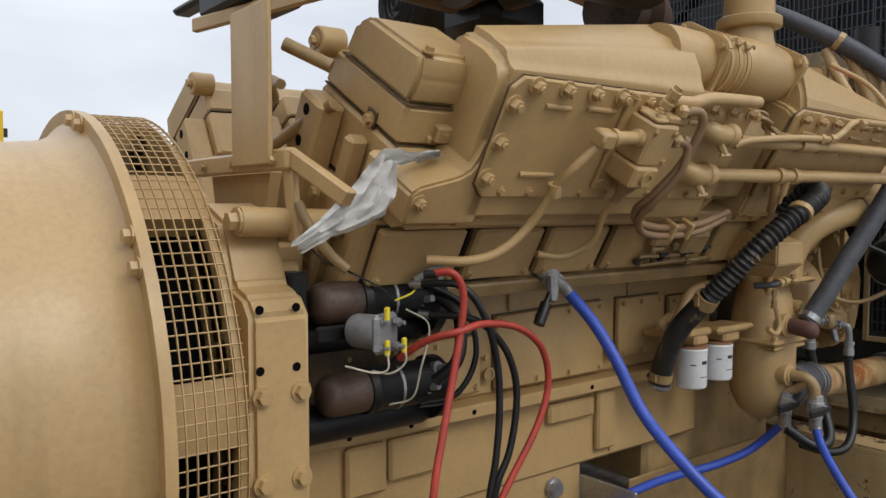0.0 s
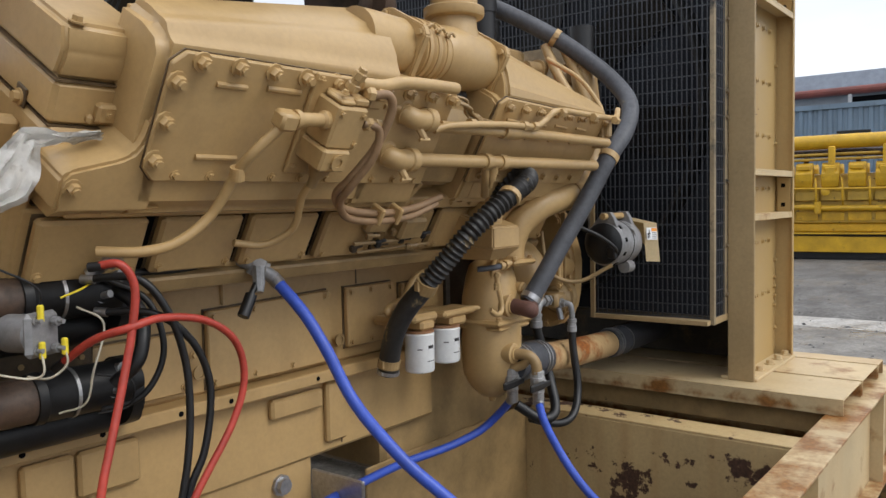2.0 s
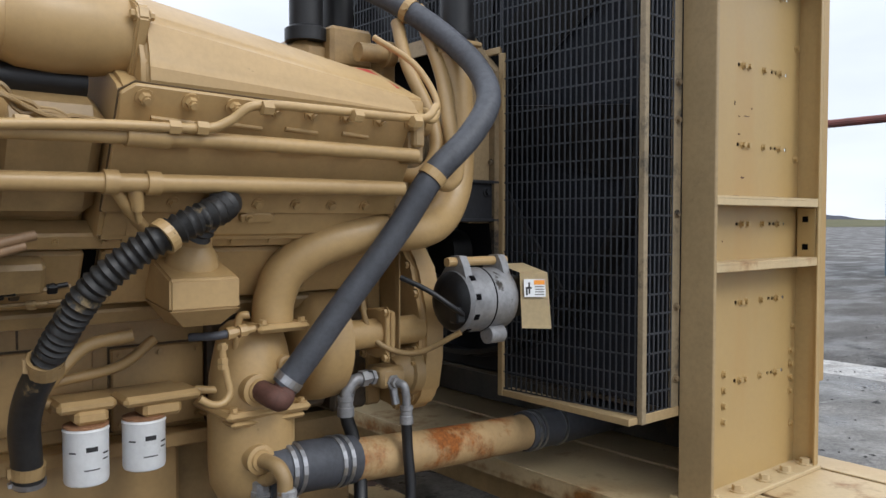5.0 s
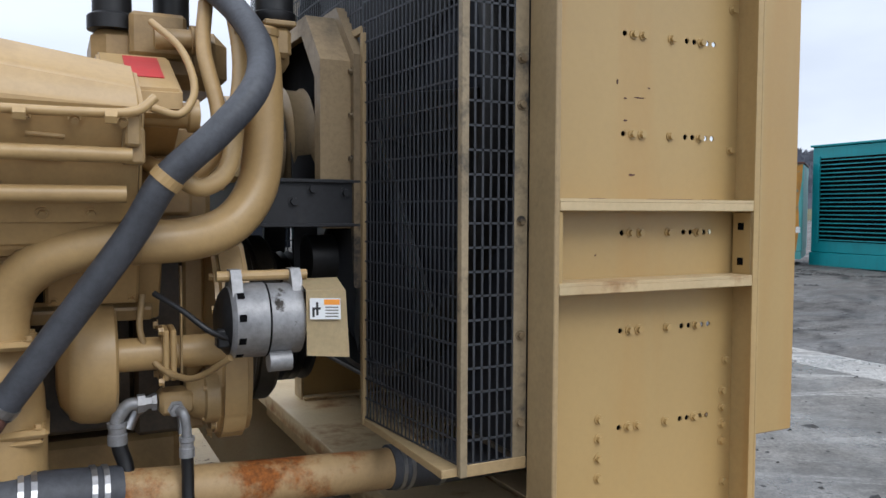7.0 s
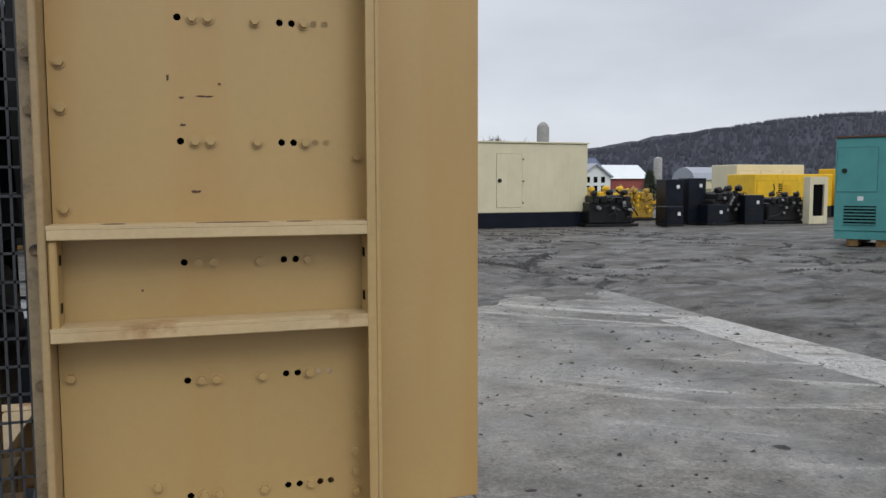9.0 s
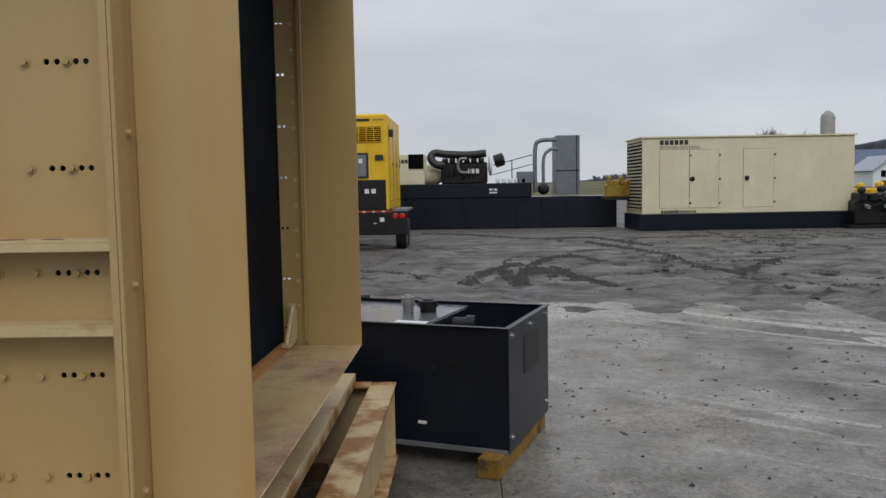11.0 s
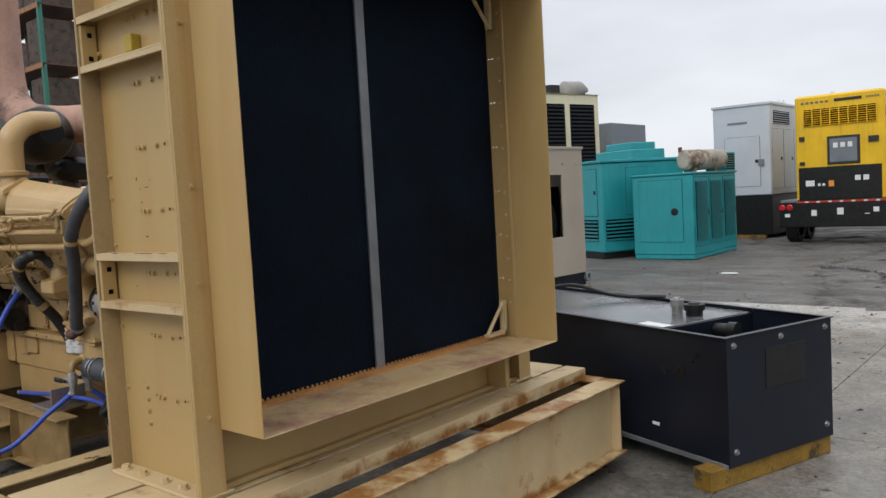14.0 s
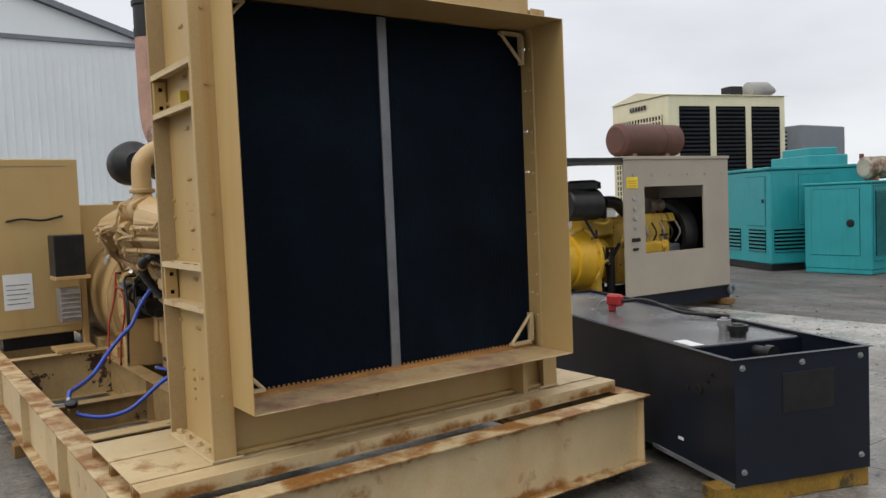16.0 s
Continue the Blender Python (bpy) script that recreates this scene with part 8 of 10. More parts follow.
one("exhaust_pipe", lambda bm: tube(bm, [(2.75, -0.05, 2.42), (2.3, -0.15, 2.43), (2.0, -0.24, 2.45), (1.66, -0.30, 2.52), (1.48, -0.33, 2.66), (1.42, -0.34, 2.87), (1.41, -0.34, 3.2), (1.41, -0.34, 3.55)], 0.14, 28), "rust_pink", ex, smooth=60)
one("top_band", lambda bm: lathe(bm, (1.41, -0.34, 3.53), (0, 0, 1), [(0, 0.145), (0.08, 0.147), (0.08, 0.14), (0.30, 0.14), (0.30, 0.155), (0.34, 0.155)], 28), "black_metal", ex, smooth=40)
for x, y in ((1.88, -0.66), (2.43, -0.50), (2.43, 0.50)):
    ac = thing("air_cleaner", (x, y, 2.3), "black ribbed air cleaner canister above the engine", "air cleaner")
    one("canister", lambda bm: lathe(bm, (x - 0.28, y, 2.33), (1, -0.1, 0), [(0, 0.05), (0.0, 0.16), (0.03, 0.19), (0.30, 0.19), (0.33, 0.17), (0.40, 0.10), (0.44, 0.08)], 32), "black_metal", ac, smooth=40)
    one("lid_rib", lambda bm: [lathe(bm, (x - 0.285, y, 2.33), (-1, 0.1, 0), [(0, 0.03 + 0.035 * k), (0.008, 0.035 + 0.035 * k), (0, 0.045 + 0.035 * k)], 28, cap=False) for k in range(4)], "black_metal", ac)


BEFORE_YARD = set(bpy.data.objects)


# ---- yard beyond: gensets, containers, barns, hill ----
def turned(x, y, deg):
    return Matrix.Translation((x, y, 0)) @ Matrix.Rotation(radians(deg), 4, "Z")


def louvre(parent, m, x0, x1, z0, z1, y, n, mt="dark", name="louvre", cover=0.0):
    """A slotted opening: a near-black sheet painted as the shaded recess, and slanted blades standing off the face y
    (facing -y).
    """
    bm = bmesh.new()
    box(bm, (x0, y - 0.004, z0), (x1, y + 0.002, z1), m)
    lv = part(name, bm, "dark", parent)
    st = (z1 - z0) / n
    for k in range(n):
        z = z0 + st * k
        bm = bmesh.new()
        put(bm, [m @ Vector(p) for p in ((x0, y - 0.006, z + st * (0.6 + cover)), (x1, y - 0.006, z + st * (0.6 + cover)), (x1, y - 0.03, z + st * 0.1), (x0, y - 0.03, z + st * 0.1))], [(0, 1, 2, 3)])
        bmesh.ops.solidify(bm, geom=bm.faces[:], thickness=0.004)
        part("blade", bm, mt, lv)
    return lv


def door(parent, m, x0, x1, z0, z1, y, mt, handle=True, side=1):
    bm = bmesh.new()
    box(bm, (x0, y - 0.015, z0), (x1, y - 0.001, z1), m, 0.004)
    d = part("door", bm, mt, parent)
    bm = bmesh.new()
    w = 0.008
    for a, b in (((x0 - w, z0), (x0, z1)), ((x1, z0), (x1 + w, z1)), ((x0, z1), (x1, z1 + w)), ((x0, z0 - w), (x1, z0))):
        box(bm, (a[0], y - 0.004, a[1]), (b[0], y + 0.001, b[1]), m)
    part("door_gap", bm, "dark", d)
    if handle:
        xh = x1 - 0.09 if side > 0 else x0 + 0.09
        bm = bmesh.new()
        box(bm, (xh - 0.05, y - 0.035, (z0 + z1) / 2 - 0.05), (xh + 0.05, y - 0.014, (z0 + z1) / 2 + 0.05), m, 0.01)
        part("handle", bm, "black_metal", d)
    return d


def engine_far(name, label, m, length, mt, top_pipe=True, dark="black_metal", n=6):
    """A far V engine on a base frame: rails, sump, block, inspection covers, rocker covers, manifolds and air pipe."""
    t = thing(name, m.translation, label, "engine")
    L = length
    for y0, y1, z0 in ((-0.80, -0.70, 0.17), (0.70, 0.80, 0.17), (-0.70, 0.70, 0.52)):
        boxes("base_rail", [(-L / 2, y0, z0, L / 2, y1, 0.62)], mt, t, c=0.01, m=m)
    boxes("rail_flange", [(-L / 2, -0.86, 0.60, L / 2, -0.68, 0.635)], mt, t, c=0.006, m=m)
    boxes("rail_plate", [(-L * 0.5, -0.815, 0.17, -L * 0.27, -0.80, 0.60)], mt, t, c=0.004, m=m)
    # flat black plates paint the shade in the lift slots
    for x in (-L * 0.43, -L * 0.31, L * 0.20, L * 0.34):
        boxes("lift_slot", [(x, -0.822, 0.30, x + 0.09, -0.8155, 0.54)], "dark", t, c=0, m=m)
    boxes("skid_runner", [(-L / 2, -0.72, 0.0, L / 2, -0.50, 0.17), (-L / 2, 0.50, 0.0, L / 2, 0.72, 0.17)], "black_metal", t, c=0.01, m=m)
    boxes("sump", [(-L * 0.46, -0.50, 0.635, L * 0.43, 0.50, 0.86)], mt, t, c=0.03, m=m)
    boxes("crankcase", [(-L * 0.46, -0.56, 0.86, L * 0.43, 0.56, 1.40)], "yellow_dirty", t, c=0.02, m=m)
    bm = bmesh.new()
    prism(bm, [(-0.56, 1.38), (0.56, 1.38), (0.70, 1.70), (0.30, 2.05), (-0.30, 2.05), (-0.70, 1.70)], "x", -L * 0.46, L * 0.42, m, 0.02, 1)
    part("block", bm, "yellow_dirty", t)
    st = L * 0.88 / n
    for k in range(n):
        x = -L * 0.45 + k * st
        boxes("inspection_cover", [(x + 0.02, -0.66, 1.40, x + st - 0.03, -0.56, 1.66)], "yellow_dirty", t, c=0.012, m=m)
        boxes("crankcase_door", [(x + 0.03, -0.59, 0.92, x + st - 0.05, -0.56, 1.14)], mt, t, c=0.01, m=m)
        for s in (-1, 1):
            bm = bmesh.new()
            prism(bm, [(0.40 * s, 1.74), (0.72 * s, 1.72), (0.78 * s, 1.88), (0.80 * s, 2.06), (0.70 * s, 2.14), (0.68 * s, 2.27), (0.52 * s, 2.32), (0.42 * s, 2.20)], "x", x + 0.03, x + st * 0.72, m, 0.018, 1)
            part("rocker_cover", bm, mt, t)
        boxes("cover_lid", [(x + 0.07, -0.76, 2.14, x + st * 0.62, -0.66, 2.25)], mt, t, c=0.02, m=m)
        one("riser_pipe", lambda bm: tube(bm, [m @ Vector((x + st * 0.85, -0.60, 1.30)), m @ Vector((x + st * 0.86, -0.78, 1.45)), m @ Vector((x + st * 0.86, -0.80, 1.75)), m @ Vector((x + st * 0.82, -0.70, 1.95))], 0.024, 6), mt, t)
        one("branch", lambda bm: tube(bm, [m @ Vector((x + st * 0.4, -0.46, 2.20)), m @ Vector((x + st * 0.4, -0.34, 2.40)), m @ Vector((x + st * 0.5, -0.28, 2.52))], 0.06, 8), "brown_metal", t)
    one("fuel_rail", lambda bm: tube(bm, [m @ Vector((-L * 0.47, -0.74, 1.50)), m @ Vector((-L * 0.42, -0.80, 1.69)), m @ Vector((-L * 0.2, -0.80, 1.70)), m @ Vector((0.1, -0.80, 1.68)), m @ Vector((L * 0.42, -0.80, 1.70))], 0.026, 8), mt, t, smooth=50)
    one("upper_rail", lambda bm: [tube(bm, [m @ Vector((-L * 0.44, -0.52, z)), m @ Vector((0, -0.52, z + 0.02)), m @ Vector((L * 0.42, -0.52, z))], 0.035, 8) for z in (2.38, 2.50)], "yellow_dirty", t, smooth=50)
    one("water_rail", lambda bm: tube(bm, [m @ Vector((-L * 0.45, -0.72, 1.25)), m @ Vector((-L * 0.15, -0.72, 1.25)), m @ Vector((-L * 0.10, -0.66, 1.22)), m @ Vector((L * 0.42, -0.66, 1.22))], 0.065, 12), mt, t, smooth=50)
    one("tee_fitting", lambda bm: (lathe(bm, m @ Vector((-L * 0.13, -0.72, 1.10)), (0, 0, 1), [(0, 0.08), (0.28, 0.08)], 12), lathe(bm, m @ Vector((-L * 0.10, -0.70, 1.62)), m.to_3x3() @ Vector((0.2, -1, 0)), [(0, 0.10), (0.10, 0.10), (0.12, 0.05)], 14)), mt, t, smooth=40)
    if top_pipe:
        one("exhaust_manifold", lambda bm: (tube(bm, [m @ Vector((-L * 0.44, -0.14, 2.56)), m @ Vector((0, -0.14, 2.56)), m @ Vector((L * 0.44, -0.14, 2.54))], 0.10, 12)), "brown_metal", t, smooth=50)
        one("air_pipe", lambda bm: tube(bm, [m @ Vector((-L * 0.50, -0.42, 2.80)), m @ Vector((0, -0.42, 2.82)), m @ Vector((L * 0.42, -0.42, 2.82)), m @ Vector((L * 0.49, -0.42, 2.78))], 0.175, 16), mt, t, smooth=50)
        for k in range(1, n, 2):
            x = -L * 0.45 + k * st + st * 0.3
            boxes("pipe_stand", [(x, -0.72, 2.02, x + 0.15, -0.58, 2.70), (x - 0.06, -0.80, 1.98, x + 0.16, -0.72, 2.20)], mt, t, c=0.02, m=m)
        one("aftercooler", lambda bm: lathe(bm, m @ Vector((-L * 0.535, -0.42, 2.76)), m.to_3x3() @ Vector((1, 0, 0)), [(0, 0.2), (0.02, 0.34), (0.26, 0.36), (0.40, 0.36), (0.48, 0.24), (0.55, 0.21)], 24), mt, t, smooth=40)
        boxes("aftercooler_leg", [(-L * 0.52, -0.62, 0.635, -L * 0.46, -0.30, 2.50)], mt, t, c=0.02, m=m)
        boxes("rain_flap", [(-L * 0.06, -0.30, 3.02, L * 0.08, 0.0, 3.08)], dark, t, c=0.01, m=m)
    one("hose_run", lambda bm: tube(bm, [m @ Vector((-L * 0.48, -0.74, 0.70)), m @ Vector((-L * 0.38, -0.80, 0.60)), m @ Vector((-L * 0.1, -0.80, 0.585)), m @ Vector((L * 0.1, -0.80, 0.57)), m @ Vector((L * 0.44, -0.78, 0.60))], 0.03, 8), dark, t)
    return t


# trailer-mounted yellow genset
yel = thing("trailer_generator", (3.0, 19.2, 0), "bright yellow enclosed generator on a black two-wheel trailer", "generator")
I4 = Matrix()
boxes("canopy", [(2.05, 17.72, 1.03, 4.02, 21.4, 3.60)], "yellow", yel, c=0.05)
boxes("lower_panel", [(2.12, 17.70, 1.06, 3.95, 17.72, 1.86)], "black_metal", yel, c=0.006)
louvre(yel, I4, 2.25, 3.86, 2.85, 3.26, 17.715, 8, "yellow")
boxes("frame_grid", [(2.25 + 0.2 * k, 17.67, 2.85, 2.27 + 0.2 * k, 17.70, 3.26) for k in range(9)], "yellow", yel, c=0)
wnd = boxes("window_frame", [(2.78, 17.69, 1.90, 3.50, 17.715, 2.58)], "ink", yel, c=0.01)
boxes("pane", [(2.84, 17.682, 1.96, 3.44, 17.688, 2.52)], "mid_grey", wnd, c=0.05)
boxes("instrument", [(2.92 + 0.16 * k, 17.674, 2.30, 3.02 + 0.16 * k, 17.68, 2.42) for k in range(3)], "white", wnd, c=0)
boxes("handle", [(2.15, 17.68, 2.50, 2.27, 17.715, 2.62), (3.68, 17.68, 2.38, 3.90, 17.715, 2.52), (2.15, 17.68, 1.92, 2.27, 17.715, 2.0)], "ink", yel)
boxes("decal", [(2.95, 17.71, 3.40, 3.55, 17.717, 3.47)], "ink", yel, "black brand strip", c=0)
boxes("decal_line", [(2.2 + 0.11 * k, 17.71, 3.40, 2.27 + 0.11 * k, 17.717, 3.45) for k in range(6)] + [(3.64 + 0.06 * k, 17.71, 3.42, 3.68 + 0.06 * k, 17.717, 3.46) for k in range(5)], "ink_grey", yel, c=0)
boxes("sticker", [(2.28, 17.69, 1.40, 2.48, 17.699, 1.54), (2.56, 17.69, 1.40, 2.62, 17.699, 1.46), (2.66, 17.69, 1.40, 2.72, 17.699, 1.46), (3.38, 17.69, 1.50, 3.50, 17.699, 1.62), (3.56, 17.69, 1.50, 3.68, 17.699, 1.62)], "white", yel, c=0)
boxes("sticker", [(2.80, 17.69, 1.38, 2.92, 17.699, 1.52)], "orange", yel, c=0)
boxes("tail_frame", [(1.66, 17.60, 0.40, 4.52, 17.70, 1.02)], "black_metal", yel, c=0.02)
boxes("reflective_tape", [(2.10 + 0.26 * k, 17.595, 1.0, 2.28 + 0.26 * k, 17.60, 1.04) for k in range(8)], "red_paint", yel, c=0)
boxes("reflective_tape", [(2.28 + 0.26 * k, 17.595, 1.0, 2.36 + 0.26 * k, 17.60, 1.04) for k in range(7)], "white", yel, c=0)
for x in (1.74, 1.92, 4.20, 4.38):
    bm = bmesh.new()
    lathe(bm, (x, 17.60, 0.90), (0, -1, 0), [(0, 0.075), (0.02, 0.075), (0.03, 0.05)], 16)
    part("tail_lamp", bm, "lamp_red", yel)
boxes("plate", [(1.80, 17.592, 0.66, 1.92, 17.60, 0.74), (2.42, 17.592, 0.68, 2.54, 17.60, 0.82), (3.0, 17.592, 0.70, 3.14, 17.60, 0.86), (3.78, 17.592, 0.75, 3.90, 17.60, 0.86), (3.60, 17.592, 0.70, 3.70, 17.60, 0.72)], "white", yel, c=0)
for s, x in ((-1, 1.70), (1, 4.12)):
    boxes("fender", [(x, 17.6, 1.02, x + 0.40, 19.6, 1.08)], "mid_grey", yel)
    for y in (18.15, 19.05):
        wh = one("wheel", lambda bm: lathe(bm, (x + 0.05, y, 0.40), (1, 0, 0), [(0, 0.25), (0.0, 0.37), (0.03, 0.40), (0.25, 0.40), (0.28, 0.37), (0.28, 0.25)], 28), "black", yel, "black rubber tyre", smooth=40)
        one("rim", lambda bm: lathe(bm, (x + 0.03, y, 0.40), (1, 0, 0), [(0, 0.08), (0.02, 0.2), (0.02, 0.24), (0.3, 0.24)], 20), "mid_grey", wh)
for y in (18.5, 19.6, 20.7):
    door(yel, turned(4.02, y, 90), -0.45, 0.45, 1.3, 3.3, 0.0, "yellow")
boxes("lamp_bracket", [(4.02, 18.0, 3.0, 4.14, 18.1, 3.2)], "ink", yel)

yel.matrix_world = Matrix.Translation((6.66, -3.13, 1.6)) @ Matrix.Scale(1.1, 4) @ Matrix.Translation((-6.66, 3.13, -1.6)) @ yel.matrix_world
yel.location.z += 0.16

# light grey enclosure on black base
lg = thing("enclosed_generator", (-0.4, 23.0, 0), "tall light grey generator enclosure on a black base", "generator")
boxes("enclosure", [(-1.3, 21.5, 1.32, 0.42, 26.5, 4.05)], "light_grey", lg, c=0.03)
boxes("roof_lip", [(-1.34, 21.46, 4.02, 0.46, 26.54, 4.10)], "light_grey", lg, c=0.01)
boxes("base_tank", [(-1.28, 21.55, 0.12, 0.40, 26.4, 1.31)], "black_metal", lg, c=0.02)
door(lg, I4, -0.95, 0.10, 1.6, 3.1, 21.5, "light_grey")
boxes("decal", [(-0.85, 21.49, 3.50, -0.25, 21.495, 3.56)], "mid_grey", lg, c=0)
boxes("handle_plate", [(0.05, 21.46, 2.2, 0.22, 21.5, 2.4)], "mid_grey", lg)
EM = turned(0.42, 21.5, 90)
louvre(lg, EM, 0.3, 1.9, 3.45, 3.85, 0.0, 6, "light_grey")
for x in (0.6, 1.7, 2.8, 3.9):
    door(lg, EM, x - 0.45, x + 0.45, 1.5, 3.3, 0.0, "light_grey")
boxes("skid_foot", [(-1.2, 21.5, 0.0, 0.2, 21.7, 0.12), (-1.2, 25.5, 0.0, 0.2, 25.7, 0.12)], "wood", lg)

# front teal genset
tl = thing("enclosed_generator", (0.3, 15.8, 0), "teal generator enclosure with a weathered silencer on its roof", "generator")
TT = turned(-1.00, 15.20, -1)
boxes("enclosure", [(0, 0, 0.10, 1.56, 2.75, 2.03)], "teal", tl, c=0.02, m=TT)
boxes("roof_sheet", [(-0.03, -0.03, 2.03, 1.59, 2.78, 2.08)], "teal", tl, c=0.01, m=TT)
boxes("base_rail", [(0.01, 0.01, 0.0, 1.55, 2.74, 0.10)], "teal", tl, c=0.01, m=TT)
dd = door(tl, TT, 0.18, 1.30, 0.42, 1.92, 0.0, "teal", handle=False)
bm = bmesh.new()
lathe(bm, TT @ Vector((1.10, -0.015, 1.15)), TT.to_3x3() @ Vector((0, -1, 0)), [(0, 0.09), (0.02, 0.085), (0.03, 0.05)], 18)
part("latch", bm, "black_metal", dd)
TS = TT @ turned(1.56, 0, 90)
for k in range(3):
    x = 0.09 + 0.88 * k
    d3 = door(tl, TS, x, x + 0.80, 0.30, 1.95, 0.0, "teal", handle=False)
    louvre(d3, TS, x + 0.05, x + 0.72, 0.42, 1.86, -0.016, 34, "teal", cover=0.32)
    boxes("latch", [(x + 0.72, -0.04, 1.02, x + 0.79, -0.015, 1.16)], "black_metal", d3, m=TS)
boxes("vent_box", [(1.20, 2.10, 2.08, 1.56, 2.75, 2.56)], "teal", tl, c=0.01, m=TT)
boxes("vent_slat", [(1.562, 2.15, 2.12 + 0.06 * k, 1.57, 2.70, 2.15 + 0.06 * k) for k in range(7)], "dark", tl, m=TT, c=0)
sil = one("silencer", lambda bm: lathe(bm, TT @ Vector((1.12, 0.55, 2.38)), TT.to_3x3() @ Vector((0.30, 1, 0)), [(0, 0.05), (0.0, 0.20), (0.05, 0.255), (0.5, 0.255), (0.505, 0.263), (0.53, 0.263), (0.535, 0.255), (1.35, 0.255), (1.4, 0.2), (1.4, 0.1)], 24), "silencer_worn", tl, "rusty weathered silencer drum", smooth=40)
one("exhaust_stub", lambda bm: tube(bm, [TT @ Vector(p) for p in ((0.98, 0.95, 2.3), (0.86, 1.0, 2.4), (0.84, 1.0, 2.72))], 0.05, 10), "rust_dark", sil, smooth=50)
boxes("saddle", [(1.05, 0.7, 2.08, 1.35, 0.78, 2.2), (1.28, 1.5, 2.08, 1.55, 1.58, 2.2)], "rust", tl, m=TT)
boxes("label_plate", [(1.562, 2.2, 1.0, 1.568, 2.32, 1.14), (1.562, 2.35, 1.62, 1.568, 2.47, 1.70)], "white", tl, m=TT, c=0)
for y in (0.6, 2.0):
    tagged(boxes("timber", [(-0.05, y, -0.02, 1.75, y + 0.09, 0.0)], "wood", None, m=TT), "timber runner under the teal generator", "timber")

# large teal genset behind
tb = thing("enclosed_generator", (-2.4, 16.5, 0), "large faded teal generator enclosure with slotted lower panels", "generator")
TB = turned(-1.72, 14.95, 62)
boxes("enclosure", [(0.0, 0, 0.16, 2.6, 4.5, 2.45)], "teal", tb, c=0.03, m=TB)
boxes("roof_sheet", [(-0.04, -0.04, 2.45, 2.64, 4.54, 2.52)], "teal", tb, c=0.01, m=TB)
boxes("base_rail", [(0.05, 0.05, 0.0, 2.55, 4.4, 0.16)], "black_metal", tb, m=TB)
louvre(tb, TB, 0.10, 1.0, 0.45, 1.0, 0.0, 6, "teal")
louvre(tb, TB @ turned(0, 0, -90), -1.0, -0.2, 0.45, 1.0, 0.0, 6, "teal")
louvre(tb, TB @ turned(0, 0, -90), -2.4, -1.4, 0.45, 1.0, 0.0, 6, "teal")
door(tb, TB, 0.75, 1.6, 1.1, 2.3, 0.0, "teal")
door(tb, TB @ turned(0, 0, -90), -1.1, -0.2, 1.1, 2.3, 0.0, "teal")
boxes("exhaust_hood", [(1.45, 0.7, 2.52, 2.55, 2.4, 2.80), (1.6, 0.9, 2.80, 2.4, 2.1, 3.0)], "teal", tb, c=0.02, m=TB)
boxes("hood_slat", [(2.552, 0.8, 2.56 + 0.05 * k, 2.56, 2.3, 2.585 + 0.05 * k) for k in range(4)], "dark", tb, m=TB, c=0)

# open warm-grey housing with a yellow engine inside
gh = thing("open_generator", (0.5, 8.6, 0), "warm grey sheet housing with open window over a yellow engine", "generator")
GH = turned(0.60, 7.10, 85.6)
LW, HH = 2.48, 2.54
prof = [(0, 0.34), (LW, 0.34), (LW, HH), (0, HH)]
hole = [(0.45, 1.02), (1.85, 1.02), (1.85, 2.10), (0.45, 2.10)]
bm = bmesh.new()
put(bm, [(x, y, z) for y in (-0.03, 0.0) for ring in (prof, hole) for x, z in ring],
    [(i, (i + 1) % 4, 4 + (i + 1) % 4, 4 + i) for i in range(4)] + [(8 + i, 12 + i, 12 + (i + 1) % 4, 8 + (i + 1) % 4) for i in range(4)]
    + [(i, 8 + i, 8 + (i + 1) % 4, (i + 1) % 4) for i in range(4)] + [(4 + i, 4 + (i + 1) % 4, 12 + (i + 1) % 4, 12 + i) for i in range(4)], GH)
part("side_sheet", bm, "warm_grey", gh)
boxes("roof", [(-0.02, -0.05, HH, LW + 0.02, 1.6, HH + 0.05)], "warm_grey", gh, m=GH)
boxes("roof_lip", [(-1.25, -0.05, HH - 0.03, -0.02, 1.6, HH + 0.03)], "black_metal", gh, m=GH)
boxes("frame_post", [(-1.22, 1.50, 0.34, -1.14, 1.58, HH - 0.03)], "yellow_dirty", gh, m=GH)
boxes("inner_panel", [(-1.2, 1.46, 0.9, -0.1, 1.49, 2.2)], "black_metal", gh, m=GH)
one("valve_cover", lambda bm: box(bm, (-0.3, 0.45, 1.30), (0.55, 0.95, 1.62), GH, 0.05), "yellow_dirty", gh)
one("intake_pipe", lambda bm: tube(bm, [GH @ Vector((-0.1, 0.35, 1.88)), GH @ Vector((0.2, 0.4, 1.86)), GH @ Vector((0.5, 0.55, 1.75)), GH @ Vector((0.7, 0.6, 1.6))], 0.10, 12), "black_metal", gh, smooth=50)
boxes("bell_bracket", [(-0.12, 0.18, 0.36, -0.04, 0.30, 1.15)], "black_metal", gh, m=GH)
boxes("far_sheet", [(LW - 0.9, 1.55, 0.34, LW, 1.58, HH), (LW - 0.03, 0.0, 0.34, LW, 1.55, HH)], "warm_grey", gh, m=GH)
boxes("corner_post", [(0.0, 1.52, 0.34, 0.06, 1.58, HH)], "warm_grey", gh, m=GH)
boxes("base_frame", [(-1.2, 0.02, 0.10, LW + 0.05, 0.14, 0.34), (-1.2, 1.44, 0.10, LW + 0.05, 1.56, 0.34), (LW - 0.07, 0.14, 0.10, LW + 0.05, 1.44, 0.34), (-1.2, 0.14, 0.10, -1.08, 1.44, 0.34)], "tank_black", gh, m=GH)
